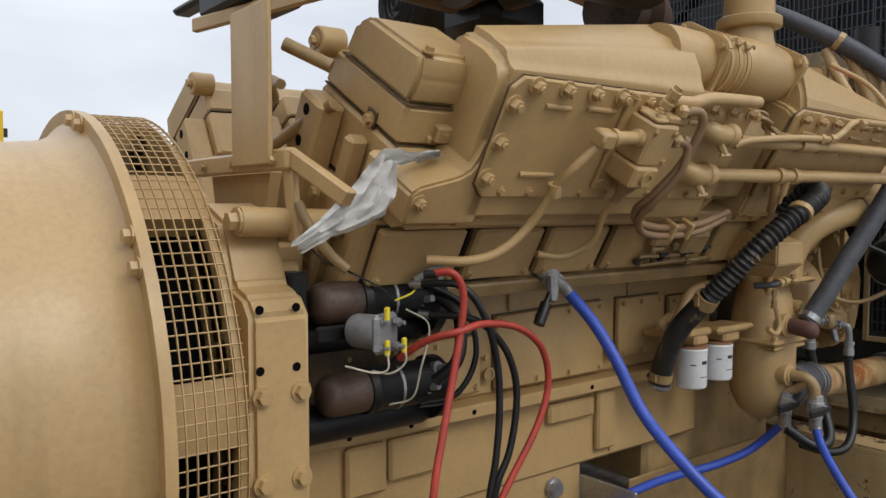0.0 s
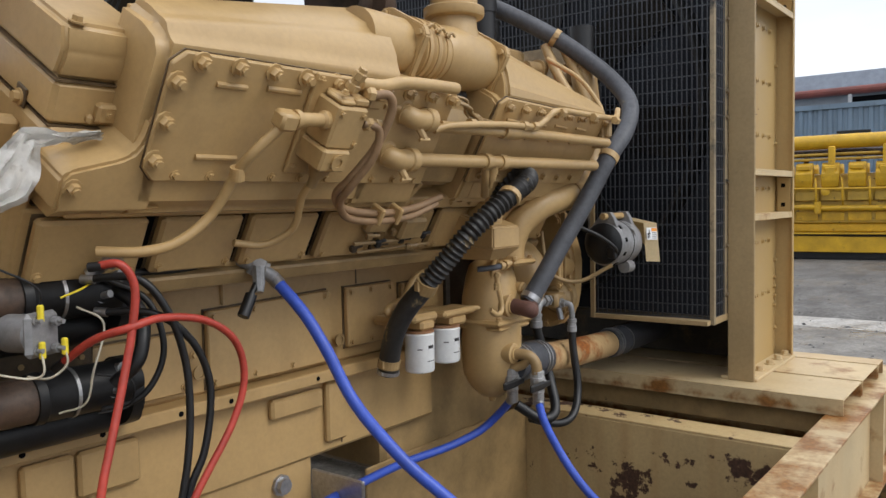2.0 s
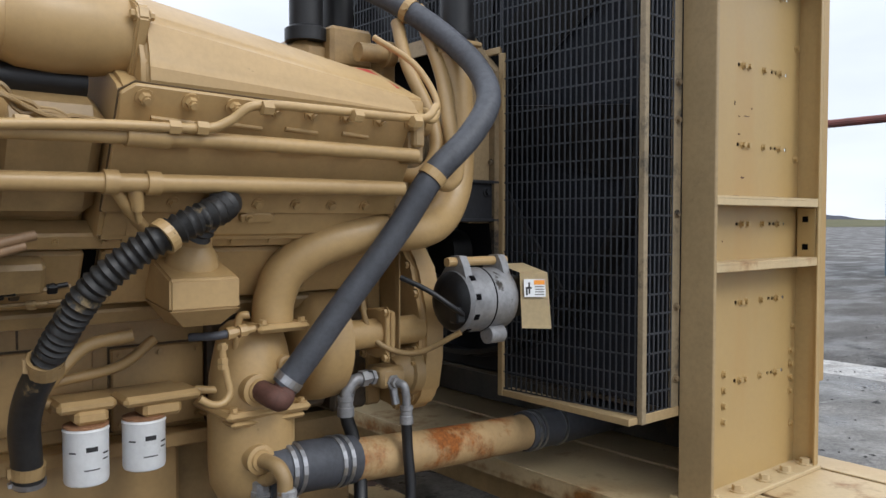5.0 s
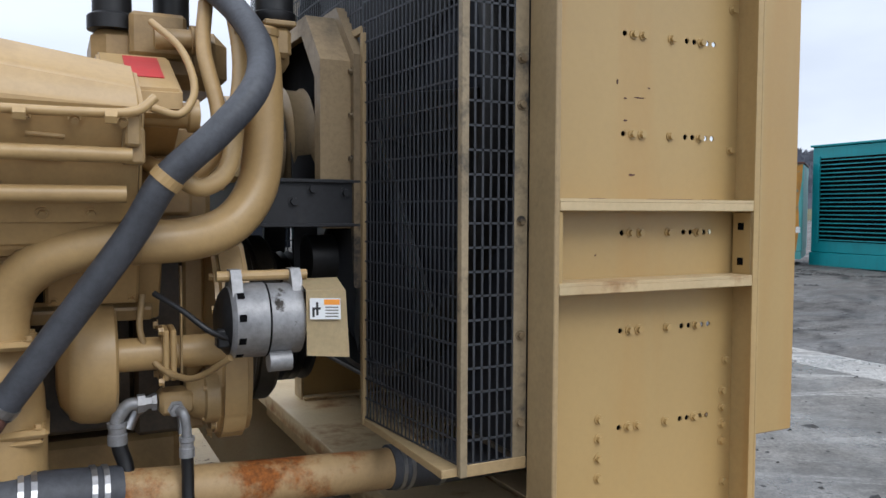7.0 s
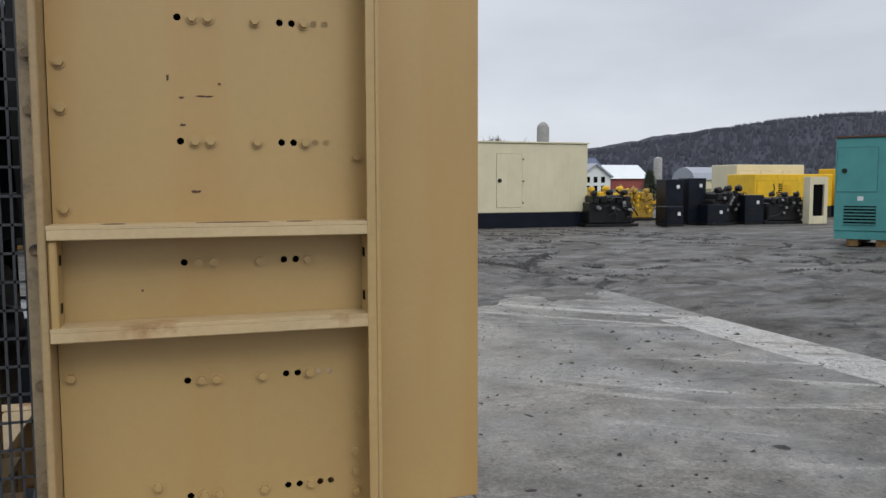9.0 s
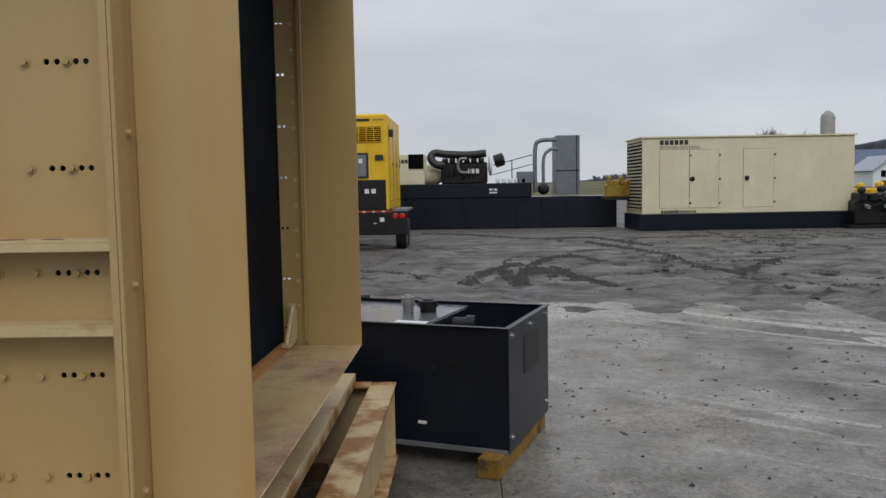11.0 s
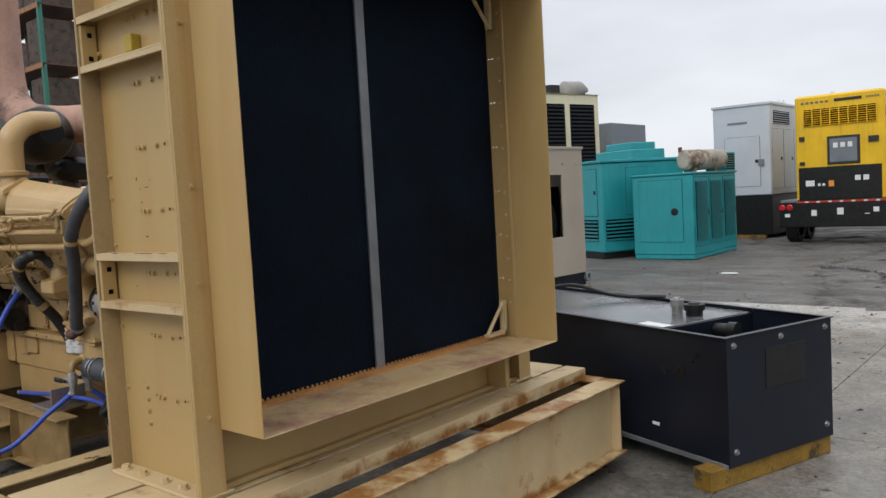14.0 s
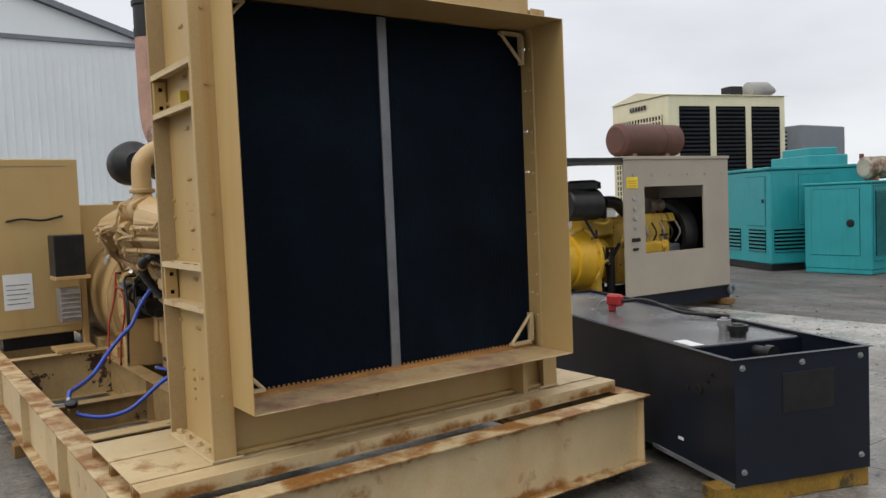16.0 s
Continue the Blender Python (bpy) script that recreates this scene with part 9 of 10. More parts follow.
bolts(gh, [(0.2 + 0.42 * k, -0.03, HH - 0.25) for k in range(6)], (0, -1, 0), 0.014, "steel", m=GH)
for z in (1.92, 1.75, 1.60, 1.45):
    one("gauge", lambda bm: lathe(bm, GH @ Vector((0.22, -0.03, z)), GH.to_3x3() @ Vector((0, -1, 0)), [(0, 0.05 if z > 1.9 else 0.035), (0.02, 0.05 if z > 1.9 else 0.035), (0.022, 0.03)], 16), "steel", gh)
boxes("switch", [(0.14, -0.05, 1.22, 0.32, -0.03, 1.28), (0.16, -0.05, 1.08, 0.28, -0.03, 1.12)], "black_metal", gh, m=GH)
boxes("warning_sign", [(0.06, -0.036, 2.08, 0.30, -0.031, 2.26)], "yellow_tag", gh, "yellow warning sign", m=GH, c=0)
boxes("sign_line", [(0.09, -0.040, 2.11 + 0.04 * k, 0.27, -0.037, 2.125 + 0.04 * k) for k in range(3)], "orange", gh, m=GH, c=0)
boxes("engine_block", [(0.2, 0.4, 0.5, 1.5, 1.2, 1.55), (0.6, 0.3, 0.9, 1.2, 0.42, 1.65)], "yellow_dirty", gh, m=GH, c=0.04)
gb2 = one("alternator_barrel", lambda bm: lathe(bm, GH @ Vector((-1.15, 0.7, 0.95)), GH.to_3x3() @ Vector((1, 0, 0)), [(0, 0.2), (0.03, 0.40), (0.10, 0.42), (0.45, 0.42), (0.46, 0.47), (0.50, 0.47), (0.51, 0.43), (0.80, 0.50), (0.81, 0.54), (0.87, 0.54), (0.88, 0.40), (1.2, 0.36)], 36), "yellow_engine", gh, smooth=35)
bolts(gb2, [(-0.345, 0.7 + 0.51 * math.cos(radians(a)), 0.95 + 0.51 * math.sin(radians(a))) for a in range(15, 375, 30)], (-1, 0, 0), 0.018, "yellow_dirty", m=GH)
boxes("mount_leg", [(-0.36, 0.25, 0.34, -0.26, 0.40, 0.70), (-1.0, 0.30, 0.34, -0.9, 0.45, 0.62)], "yellow_dirty", gh, m=GH, c=0.01)
boxes("yellow_panel", [(-1.15, 1.30, 0.9, -1.0, 1.45, 1.75)], "yellow_engine", gh, m=GH)
rnd = random.Random(4)
for k in range(14):
    a = Vector((rnd.uniform(-0.4, 1.3), rnd.uniform(0.25, 0.45), rnd.uniform(0.8, 1.6)))
    b = a + Vector((rnd.uniform(-0.3, 0.3), -0.08, rnd.uniform(-0.25, 0.25)))
    c = b + Vector((rnd.uniform(-0.2, 0.2), 0.06, rnd.uniform(-0.3, 0.3)))
    one("engine_pipe", lambda bm: tube(bm, [GH @ a, GH @ b, GH @ c], rnd.uniform(0.014, 0.035), 8), "black_metal" if k % 3 == 0 else "yellow_dirty", gh, smooth=50)
one("cleaner_cap", lambda bm: lathe(bm, GH @ Vector((-0.45, 0.45, 2.08)), (0, 0, 1), [(0, 0.16), (0.02, 0.30), (0.12, 0.30), (0.16, 0.2)], 24), "black_metal", gh, smooth=40)
one("air_cleaner", lambda bm: lathe(bm, GH @ Vector((-0.95, 0.30, 1.85)), GH.to_3x3() @ Vector((1, 0, 0)), [(0, 0.1), (0, 0.22), (0.03, 0.25), (0.62, 0.25), (0.66, 0.15)], 24), "black_metal", gh, smooth=40)
one("filter_can", lambda bm: [lathe(bm, GH @ Vector((0.95 + 0.22 * k, 0.24, 0.85)), (0, 0, 1), [(0, 0.06), (0.3, 0.07), (0.34, 0.05)], 12) for k in range(2)], "yellow_engine", gh, smooth=40)
one("pipework", lambda bm: [tube(bm, [GH @ Vector((0.55 + 0.14 * k, 0.36, 0.7)), GH @ Vector((0.62 + 0.13 * k, 0.2, 0.95)), GH @ Vector((0.7 + 0.12 * k, 0.3, 1.2)), GH @ Vector((0.6 + 0.15 * k, 0.5, 1.35))], 0.03, 8) for k in range(5)], "yellow_dirty", gh, smooth=50)
rnd = random.Random(14)
for k in range(6):
    x = 0.50 + 0.19 * k
    one("rocker_cover", lambda bm: prism(bm, [(0.36, 1.50), (0.72, 1.50), (0.68, 1.64), (0.42, 1.64)], "x", x, x + 0.15, GH, 0.015, 1), "yellow_dirty", gh)
    one("injector_line", lambda bm: tube(bm, [GH @ Vector((x + 0.05, 0.30, 1.15)), GH @ Vector((x + 0.08, 0.22, 1.32)), GH @ Vector((x + 0.06, 0.30, 1.50))], 0.014, 6), "grimy_alu" if k % 2 else "black_metal", gh)
one("turbo", lambda bm: lathe(bm, GH @ Vector((0.95, 0.42, 1.78)), GH.to_3x3() @ Vector((1, -0.2, 0)), [(0, 0.06), (0.02, 0.13), (0.12, 0.15), (0.16, 0.08), (0.28, 0.12), (0.34, 0.06)], 20), "brown_metal", gh, "rusty turbocharger", smooth=40)
one("pump_housing", lambda bm: (box(bm, (0.62, 0.16, 0.98), (1.05, 0.40, 1.18), GH, 0.03), lathe(bm, GH @ Vector((1.05, 0.27, 1.08)), GH.to_3x3() @ Vector((1, 0, 0)), [(0, 0.10), (0.1, 0.10), (0.14, 0.06)], 16)), "yellow_engine", gh, smooth=35)
one("fan_cowl", lambda bm: lathe(bm, GH @ Vector((1.62, 0.75, 1.25)), GH.to_3x3() @ Vector((1, 0, 0)), [(0, 0.50), (0.0, 0.58), (0.26, 0.62), (0.26, 0.54)], 32, cap=False), "black_metal", gh, smooth=40)
boxes("battery_box", [(-0.1, 1.0, 0.36, 0.5, 1.4, 1.0)], "black_metal", gh, m=GH, c=0.02)
one("cleaner_elbow", lambda bm: tube(bm, [GH @ Vector((-0.40, 0.40, 1.86)), GH @ Vector((-0.15, 0.45, 1.92)), GH @ Vector((0.0, 0.55, 1.80)), GH @ Vector((0.05, 0.6, 1.62))], 0.12, 12), "black_metal", gh, "black rubber intake elbow", smooth=50)
boxes("inner_radiator", [(1.95, 0.3, 0.5, 2.2, 1.35, 1.9)], "dark", gh, m=GH)
boxes("inner_duct", [(1.45, 0.4, 0.75, 1.75, 0.7, 1.1)], "mid_grey", gh, m=GH, c=0.03)
one("muffler", lambda bm: (lathe(bm, GH @ Vector((0.58, 0.75, HH + 0.38)), GH.to_3x3() @ Vector((1, 0, 0)), [(0, 0.1), (0, 0.22), (0.06, 0.28), (0.98, 0.28), (0.985, 0.287), (1.02, 0.287), (1.025, 0.28), (1.40, 0.28), (1.48, 0.2), (1.48, 0.08), (1.60, 0.08)], 28), box(bm, GH @ Vector((0.8, 0.7, HH + 0.04)), GH @ Vector((0.92, 0.8, HH + 0.14)))), "rust_dark", gh, "rusty brown muffler drum", smooth=40)
boxes("muffler_foot", [(0.85, 0.6, HH + 0.05, 0.95, 0.9, HH + 0.16), (1.65, 0.6, HH + 0.05, 1.75, 0.9, HH + 0.16)], "rust", gh, m=GH)
one("tow_ring", lambda bm: lathe(bm, GH @ Vector((LW + 0.07, 0.02, 0.24)), GH.to_3x3() @ Vector((0, -1, 0)), [(0, 0.05), (0.05, 0.05), (0.05, 0.085), (0, 0.085), (0, 0.05)], 16, cap=False), "mid_grey", gh)
for x in (0.2, 2.3):
    tagged(boxes("timber", [(x, -0.12, 0.0, x + 0.18, 1.7, 0.10)], "wood", None, m=GH), "timber block under the grey generator", "timber")

# tall cream enclosure
kc = thing("enclosed_generator", (-9, 22, 0), "tall cream generator enclosure with dark louvre doors", "generator")
KM = turned(-6.97, 17.86, 75.6)
boxes("enclosure", [(0, 0, 1.2, 4.8, 3.05, 5.1)], "cream", kc, c=0.03, m=KM)
one("roof", lambda bm: prism(bm, [(-0.05, 5.1), (1.52, 5.36), (3.10, 5.1)], "x", -0.05, 4.85, KM), "cream", kc)
boxes("base_tank", [(0.05, 0.05, 0.0, 4.75, 3.0, 1.2)], "black_metal", kc, m=KM)
for x in (0.45, 1.9, 3.35):
    louvre(kc, KM, x, x + 1.2, 1.6, 4.75, 0.0, 24, "tank_black", "louvre_door")
KE = KM @ turned(0, 3.05, -90)
boxes("intake_grille", [(0.25, -0.03, 1.6, 2.80, 0.0, 4.5)], "dark", kc, m=KE)
bm = bmesh.new()
grid_bars(bm, (0.25, -0.05, 1.6), (2.55, 0, 0), (0, 0, 2.9), 16, 16, 0.05, 0.02, KE)
part("grille_mesh", bm, "cream", kc)
name_bars(6, 0.20, KE @ Matrix.Translation((1.1, -0.04, 4.76)) @ Matrix.Rotation(radians(90), 4, "X"), "ink", kc)
one("roof_muffler", lambda bm: lathe(bm, KM @ Vector((4.4, 1.4, 5.5)), KM.to_3x3() @ Vector((1, 0, 0)), [(0, 0.1), (0.1, 0.28), (0.9, 0.30), (1.3, 0.08)], 18), "concrete", kc, smooth=40)
boxes("rain_cap", [(3.6, 1.2, 5.3, 4.1, 1.7, 5.6)], "black_metal", kc, m=KM)
gb = thing("enclosed_generator", (-2.6, 25, 0), "grey generator enclosure behind the others", "generator")
boxes("enclosure", [(-9.2, 25.0, 0.0, -6.6, 28.0, 4.3)], "mid_grey", gb, c=0.03)
louvre(gb, I4, -8.2, -7.2, 3.2, 4.1, 25.0, 6, "light_grey")
sr = thing("pale_tank_trailer", (0.5, 30, 0), "pale trailer roof seen between the generators", "trailer")
boxes("body", [(-2.5, 29.0, 0.3, 2.4, 32.0, 3.9)], "white_wall", sr, c=0.15)

# black sub-base with engine, cream cabinet and grey tank stack
bb_ = thing("tank_base", (7.5, 31.5, 0), "long black steel sub-base tank", "tank")
boxes("tank_section", [(2.0, 30.5, 0.0, 12.4, 33.5, 1.32), (2.0, 30.45, 1.32, 8.8, 33.5, 1.92)], "tank_black", bb_, c=0.02)
boxes("rib", [(2.6 + 1.1 * k, 30.46, 0.05, 2.68 + 1.1 * k, 30.5, 1.3) for k in range(9)], "tank_black", bb_)
boxes("sticker", [(7.0, 30.44, 1.62, 7.14, 30.449, 1.7), (7.2, 30.44, 1.62, 7.34, 30.449, 1.7), (7.0, 30.44, 1.5, 7.34, 30.449, 1.56)], "white", bb_, c=0)
cc = thing("control_enclosure", (3.3, 31.5, 1.92), "small cream generator housing with a dark window", "generator")
boxes("housing", [(2.5, 30.8, 1.92, 4.25, 32.6, 3.22)], "cream", cc, c=0.02)
boxes("window", [(3.55, 30.77, 2.6, 4.2, 30.8, 3.22)], "dark", cc)
name_bars(6, 0.20, Matrix.Translation((2.62, 30.78, 2.85)) @ Matrix.Rotation(radians(90), 4, "X"), "ink", cc)
one("end_barrel", lambda bm: lathe(bm, (4.25, 31.6, 2.35), (1, 0, 0), [(0, 0.45), (0.5, 0.45), (0.7, 0.3)], 20), "cream", cc, smooth=40)


def rough_engine(name, label, m, mt, seed, k=1.0, pipes="steel"):
    """A far bare engine: block, round filters, pipes and brackets."""
    rnd = random.Random(seed)
    t = thing(name, m.translation, label, "engine")
    bm = bmesh.new()
    box(bm, (-0.9 * k, -0.4 * k, 0.12), (0.9 * k, 0.4 * k, 0.9 * k), m, 0.05)
    for i in range(5):
        x = -0.8 * k + 0.33 * k * i
        box(bm, (x, -0.5 * k, 0.85 * k), (x + 0.26 * k, 0.5 * k, (1.1 + 0.1 * rnd.random()) * k), m, 0.05)
    part("block", bm, mt, t)
    bm = bmesh.new()
    for i in range(3):
        p = m @ Vector(((-0.75 + 0.6 * i) * k, -0.35 * k, (1.2 + 0.08 * rnd.random()) * k))
        lathe(bm, p, m.to_3x3() @ Vector((rnd.uniform(-0.4, 0.4), -1, 0.1)), [(0, 0.05 * k), (0.02, 0.10 * k), (0.20 * k, 0.11 * k), (0.24 * k, 0.06 * k)], 16)
    part("air_filter", bm, mt, t, smooth=40)
    bm = bmesh.new()
    for i in range(14):
        a = Vector((rnd.uniform(-0.9, 0.9) * k, -0.45 * k, rnd.uniform(0.3, 1.2) * k))
        b = a + Vector((rnd.uniform(-0.4, 0.4) * k, -0.1 * k, rnd.uniform(-0.3, 0.3) * k))
        c = b + Vector((rnd.uniform(-0.3, 0.3) * k, 0.05, rnd.uniform(-0.3, 0.3) * k))
        tube(bm, [m @ a, m @ b, m @ c], rnd.uniform(0.012, 0.03) * k, 6, per=5)
    part("pipework", bm, mt, t, smooth=50)
    bm = bmesh.new()
    for i in range(8):
        x, z = rnd.uniform(-0.85, 0.8) * k, rnd.uniform(0.35, 1.0) * k
        box(bm, (x, -0.56 * k, z), (x + 0.12 * k, -0.5 * k, z + 0.10 * k), m, 0.01)
    part("bracket", bm, pipes, t)
    bm = bmesh.new()
    box(bm, (-1.1 * k, -0.5 * k, 0.0), (1.1 * k, 0.5 * k, 0.12), m, 0.01)
    part("skid_base", bm, "black_metal", t)
    return t


be = thing("bare_engine", (6.0, 31.3, 1.92), "black engine with silver pipes on the black base", "engine")
boxes("block", [(4.95, 30.9, 1.92, 6.95, 31.9, 2.85)], "black_metal", be, c=0.06)
boxes("rocker_box", [(5.0 + 0.31 * k, 30.86, 2.85, 5.26 + 0.31 * k, 31.3, 3.02) for k in range(6)], "black_metal", be, c=0.03)
one("intake_pipe", lambda bm: tube(bm, [(5.1, 30.8, 2.72), (4.72, 30.8, 2.78), (4.52, 30.9, 3.05), (4.70, 31.0, 3.26), (5.2, 31.0, 3.20), (6.2, 31.0, 3.16), (6.9, 31.0, 3.22)], 0.17, 16), "black", be, "black rubber intake pipe", smooth=50)
one("exhaust_elbow", lambda bm: tube(bm, [(6.05, 30.75, 3.0), (5.75, 30.7, 2.95), (5.68, 30.7, 2.65), (5.80, 30.7, 2.42), (6.1, 30.75, 2.4)], 0.07, 10), "silver_strip", be, "dull silver exhaust elbow", smooth=50)
boxes("label_plate", [(6.1 + 0.17 * k, 30.84, 2.36, 6.24 + 0.17 * k, 30.86, 2.56) for k in range(3)], "white", be, c=0)
one("fan_cowl", lambda bm: lathe(bm, (7.0, 31.3, 2.72), (1, 0, 0), [(0, 0.3), (0.05, 0.45), (0.14, 0.46), (0.16, 0.3)], 24), "white_wall", be, "pale round cowl", smooth=40)
one("air_filter", lambda bm: lathe(bm, (7.25, 31.0, 2.85), (1, -0.1, 0.3), [(0, 0.2), (0.03, 0.28), (0.4, 0.28), (0.45, 0.15)], 20), "black_metal", be, smooth=40)
for k in range(9):
    p0 = (5.0 + 0.22 * k, 30.86, 2.1 + 0.06 * (k % 4))
    one("fuel_line", lambda bm: tube(bm, [p0, (p0[0] + 0.1, 30.76, p0[2] + 0.2), (p0[0] + 0.04, 30.8, p0[2] + 0.55)], 0.025, 6), "black_metal", be)
boxes("deck_box", [(7.3 + 0.27 * k, 30.7, 1.93, 7.48 + 0.27 * k, 31.2, 2.12) for k in range(5)], "white_wall", be, c=0.02)
boxes_ = thing("radiator_stack", (9.8, 31.5, 1.32), "grey radiator stack with curved pipes and rails", "radiator")
boxes("core_box", [(9.9, 30.9, 1.40, 10.9, 32.6, 3.92)], "mid_grey", boxes_, c=0.02)
boxes("seam", [(10.75, 30.88, 1.4, 10.79, 30.9, 3.92), (9.9, 30.88, 2.4, 10.9, 30.9, 2.44)], "black_metal", boxes_, c=0)
one("coolant_pipe", lambda bm: (tube(bm, [(9.0, 31, 1.5), (9.0, 31, 3.3), (9.2, 31, 3.7), (9.9, 31, 3.75)], 0.09, 10), tube(bm, [(9.35, 30.9, 1.5), (9.35, 30.9, 2.9), (9.6, 30.9, 3.3), (9.95, 30.9, 3.35)], 0.07, 10)), "mid_grey", boxes_, smooth=50)
one("rail", lambda bm: (tube(bm, [(7.2, 31, 2.7), (9.0, 31, 3.15)], 0.025, 6, per=0), tube(bm, [(8.0, 31, 1.95), (8.0, 31, 2.9)], 0.025, 6, per=0), tube(bm, [(7.2, 31, 2.3), (9.0, 31, 2.75)], 0.02, 6, per=0)), "mid_grey", boxes_)
one("pump", lambda bm: lathe(bm, (9.3, 30.6, 1.65), (0, -1, 0), [(0, 0.2), (0.1, 0.25), (0.3, 0.2), (0.4, 0.1)], 16), "black_metal", boxes_)
boxes("pump_box", [(8.2, 30.7, 1.92, 8.9, 31.2, 2.4)], "mid_grey", boxes_, c=0.02)

# cream container-like enclosure
ce = thing("enclosed_generator", (16.6, 28.3, 0), "long cream generator enclosure on a black skid", "generator")
CM = turned(12.70, 27.0, 2.5)
CL = 8.1
boxes("enclosure", [(0, 0, 0.62, CL, 2.4, 3.50)], "cream", ce, c=0.03, m=CM)
boxes("roof_sheet", [(-0.05, -0.06, 3.50, CL + 0.05, 2.46, 3.56)], "cream", ce, m=CM)
boxes("skid_base", [(-0.1, 0.02, 0.0, CL, 2.38, 0.62)], "tank_black", ce, m=CM)
louvre(ce, CM @ turned(0, 2.4, -90), 0.1, 2.3, 0.75, 3.4, 0.0, 20, "cream")
for x0, x1 in ((0.66, 1.78), (1.80, 2.90), (3.85, 5.0)):
    dq = door(ce, CM, x0, x1, 0.85, 3.05, 0.0, "cream", handle=False)
    boxes("hinge", [(x1 + 0.02, -0.03, z, x1 + 0.08, -0.004, z + 0.06) for z in (1.0, 1.9, 2.8)], "ink", dq, m=CM)
for x in (1.90, 3.98):
    one("latch", lambda bm: lathe(bm, CM @ Vector((x, -0.016, 1.95)), CM.to_3x3() @ Vector((0, -1, 0)), [(0, 0.09), (0.03, 0.09), (0.04, 0.05)], 12), "black_metal", ce)
name_bars(6, 0.24, CM @ Matrix.Translation((0.66, -0.01, 3.24)) @ Matrix.Rotation(radians(90), 4, "X"), "ink", ce)
letters("POWER SYSTEMS", 0.20, CM @ Matrix.Translation((0.66, -0.01, 3.05)) @ Matrix.Rotation(radians(90), 4, "X"), "ink_grey", ce)
name_bars(6, 0.14, CM @ Matrix.Translation((0.72, -0.01, 0.66)) @ Matrix.Rotation(radians(90), 4, "X"), "ink", ce)
name_bars(7, 0.14, CM @ Matrix.Translation((1.32, -0.01, 0.66)) @ Matrix.Rotation(radians(90), 4, "X"), "ink_grey", ce)
rough_engine("bare_engine", "yellow bare engine between the enclosures", Matrix.Translation((12.35, 29.2, 1.15)), "yellow_dirty", 11, 0.72, "yellow_dirty")
rough_engine("bare_engine", "yellow bare engine beside the cream enclosure", turned(22.6, 29.4, 5), "yellow", 12, 1.25, "yellow_dirty")
rough_engine("bare_engine", "yellow bare engine at the back of the yard", turned(25.4, 31.6, 5), "yellow_dirty", 13, 1.2, "yellow")

# row of black sets and yellow enclosures
for i, (x, y, s) in enumerate(((21.6, 27.2, 1.15), (27.1, 26.9, 1.25), (30.1, 26.6, 1.05))):
    rough_engine("bare_engine", "black bare engine on a skid in the yard", turned(x, y, 20 * (i % 2)), "black_metal", 30 + i, s)
for x, y, w, h, mt, lab in ((24.6, 26.6, 0.85, 2.0, "tank_black", "tall black control cabinet in the yard"), (25.75, 26.6, 0.9, 2.05, "tank_black", "tall black control cabinet beside the engines"), (24.2, 25.9, 0.8, 0.85, "tank_black", "low black cabinet in front of the tall ones"), (26.3, 25.9, 1.0, 0.9, "tank_black", "low black base beside the engines"), (28.45, 26.2, 1.0, 1.3, "tank_black", "low black cabinet in the yard")):
    cbt = thing("yard_cabinet", (x, y, 0), lab, "cabinet")
    boxes("body", [(x - w / 2, y, 0.1, x + w / 2, y + 0.8, h)], mt, cbt, c=0.02)
    boxes("label_plate", [(x + 0.1, y - 0.006, h - 0.4, x + 0.25, y - 0.001, h - 0.25)], "white", cbt, c=0)
    boxes("louvre_bar", [(x - w * 0.38, y - 0.012, h * 0.35 + 0.06 * k, x + w * 0.1, y - 0.001, h * 0.35 + 0.06 * k + 0.03) for k in range(5)], "black_metal", cbt, c=0)
    boxes("skid_base", [(x - w / 2, y, 0.0, x + w / 2, y + 0.8, 0.1)], "black_metal", cbt)
for x0, x1, y, h, mt in ((32.3, 37.3, 31.0, 2.3, "yellow"), (32.9, 37.4, 33.2, 2.85, "cream"), (38.0, 43.0, 30.6, 2.6, "yellow")):
    en = thing("enclosed_generator", ((x0 + x1) / 2, y, 0), "%s generator enclosure in the back row" % ("cream" if mt == "cream" else "yellow"), "generator")
    boxes("enclosure", [(x0, y, 0.6, x1, y + 2.2, h)], mt, en, c=0.03)
    boxes("base_tank", [(x0, y + 0.02, 0.0, x1, y + 2.18, 0.6)], "black_metal", en)
    n_ = int((x1 - x0) / 1.3)
    for k in range(n_):
        a = x0 + 0.15 + k * (x1 - x0 - 0.2) / n_
        door(en, I4, a, a + 1.05, 0.8, h - 0.35, y, mt)
    louvre(en, I4, x0 + 1.5, x0 + 2.3, h - 1.4, h - 0.5, y, 8, mt)
wr = thing("radiator_unit", (31.3, 25.8, 0), "cream framed radiator with a black core", "radiator")
boxes("frame", [(30.8, 25.5, 0.0, 31.0, 25.9, 2.1), (31.6, 25.5, 0.0, 31.8, 25.9, 2.1), (31.0, 25.5, 1.75, 31.6, 25.9, 2.1), (31.0, 25.5, 0.0, 31.6, 25.9, 0.35)], "cream", wr, c=0.01)
boxes("core", [(31.0, 25.6, 0.35, 31.6, 25.8, 1.75)], "dark", wr)

# faded teal set on blocks
ft = thing("enclosed_generator", (22.9, 15.4, 0), "faded teal enclosure with an orange rust stripe on blocks", "generator")
FT = turned(22.3, 15.25, -54)
boxes("enclosure", [(0, 0, 0.42, 2.02, 2.6, 3.08)], "teal_faded", ft, c=0.03, m=FT)
boxes("base_rail", [(0.02, 0.02, 0.20, 2.0, 2.58, 0.42)], "teal_faded", ft, m=FT)
bm = bmesh.new()
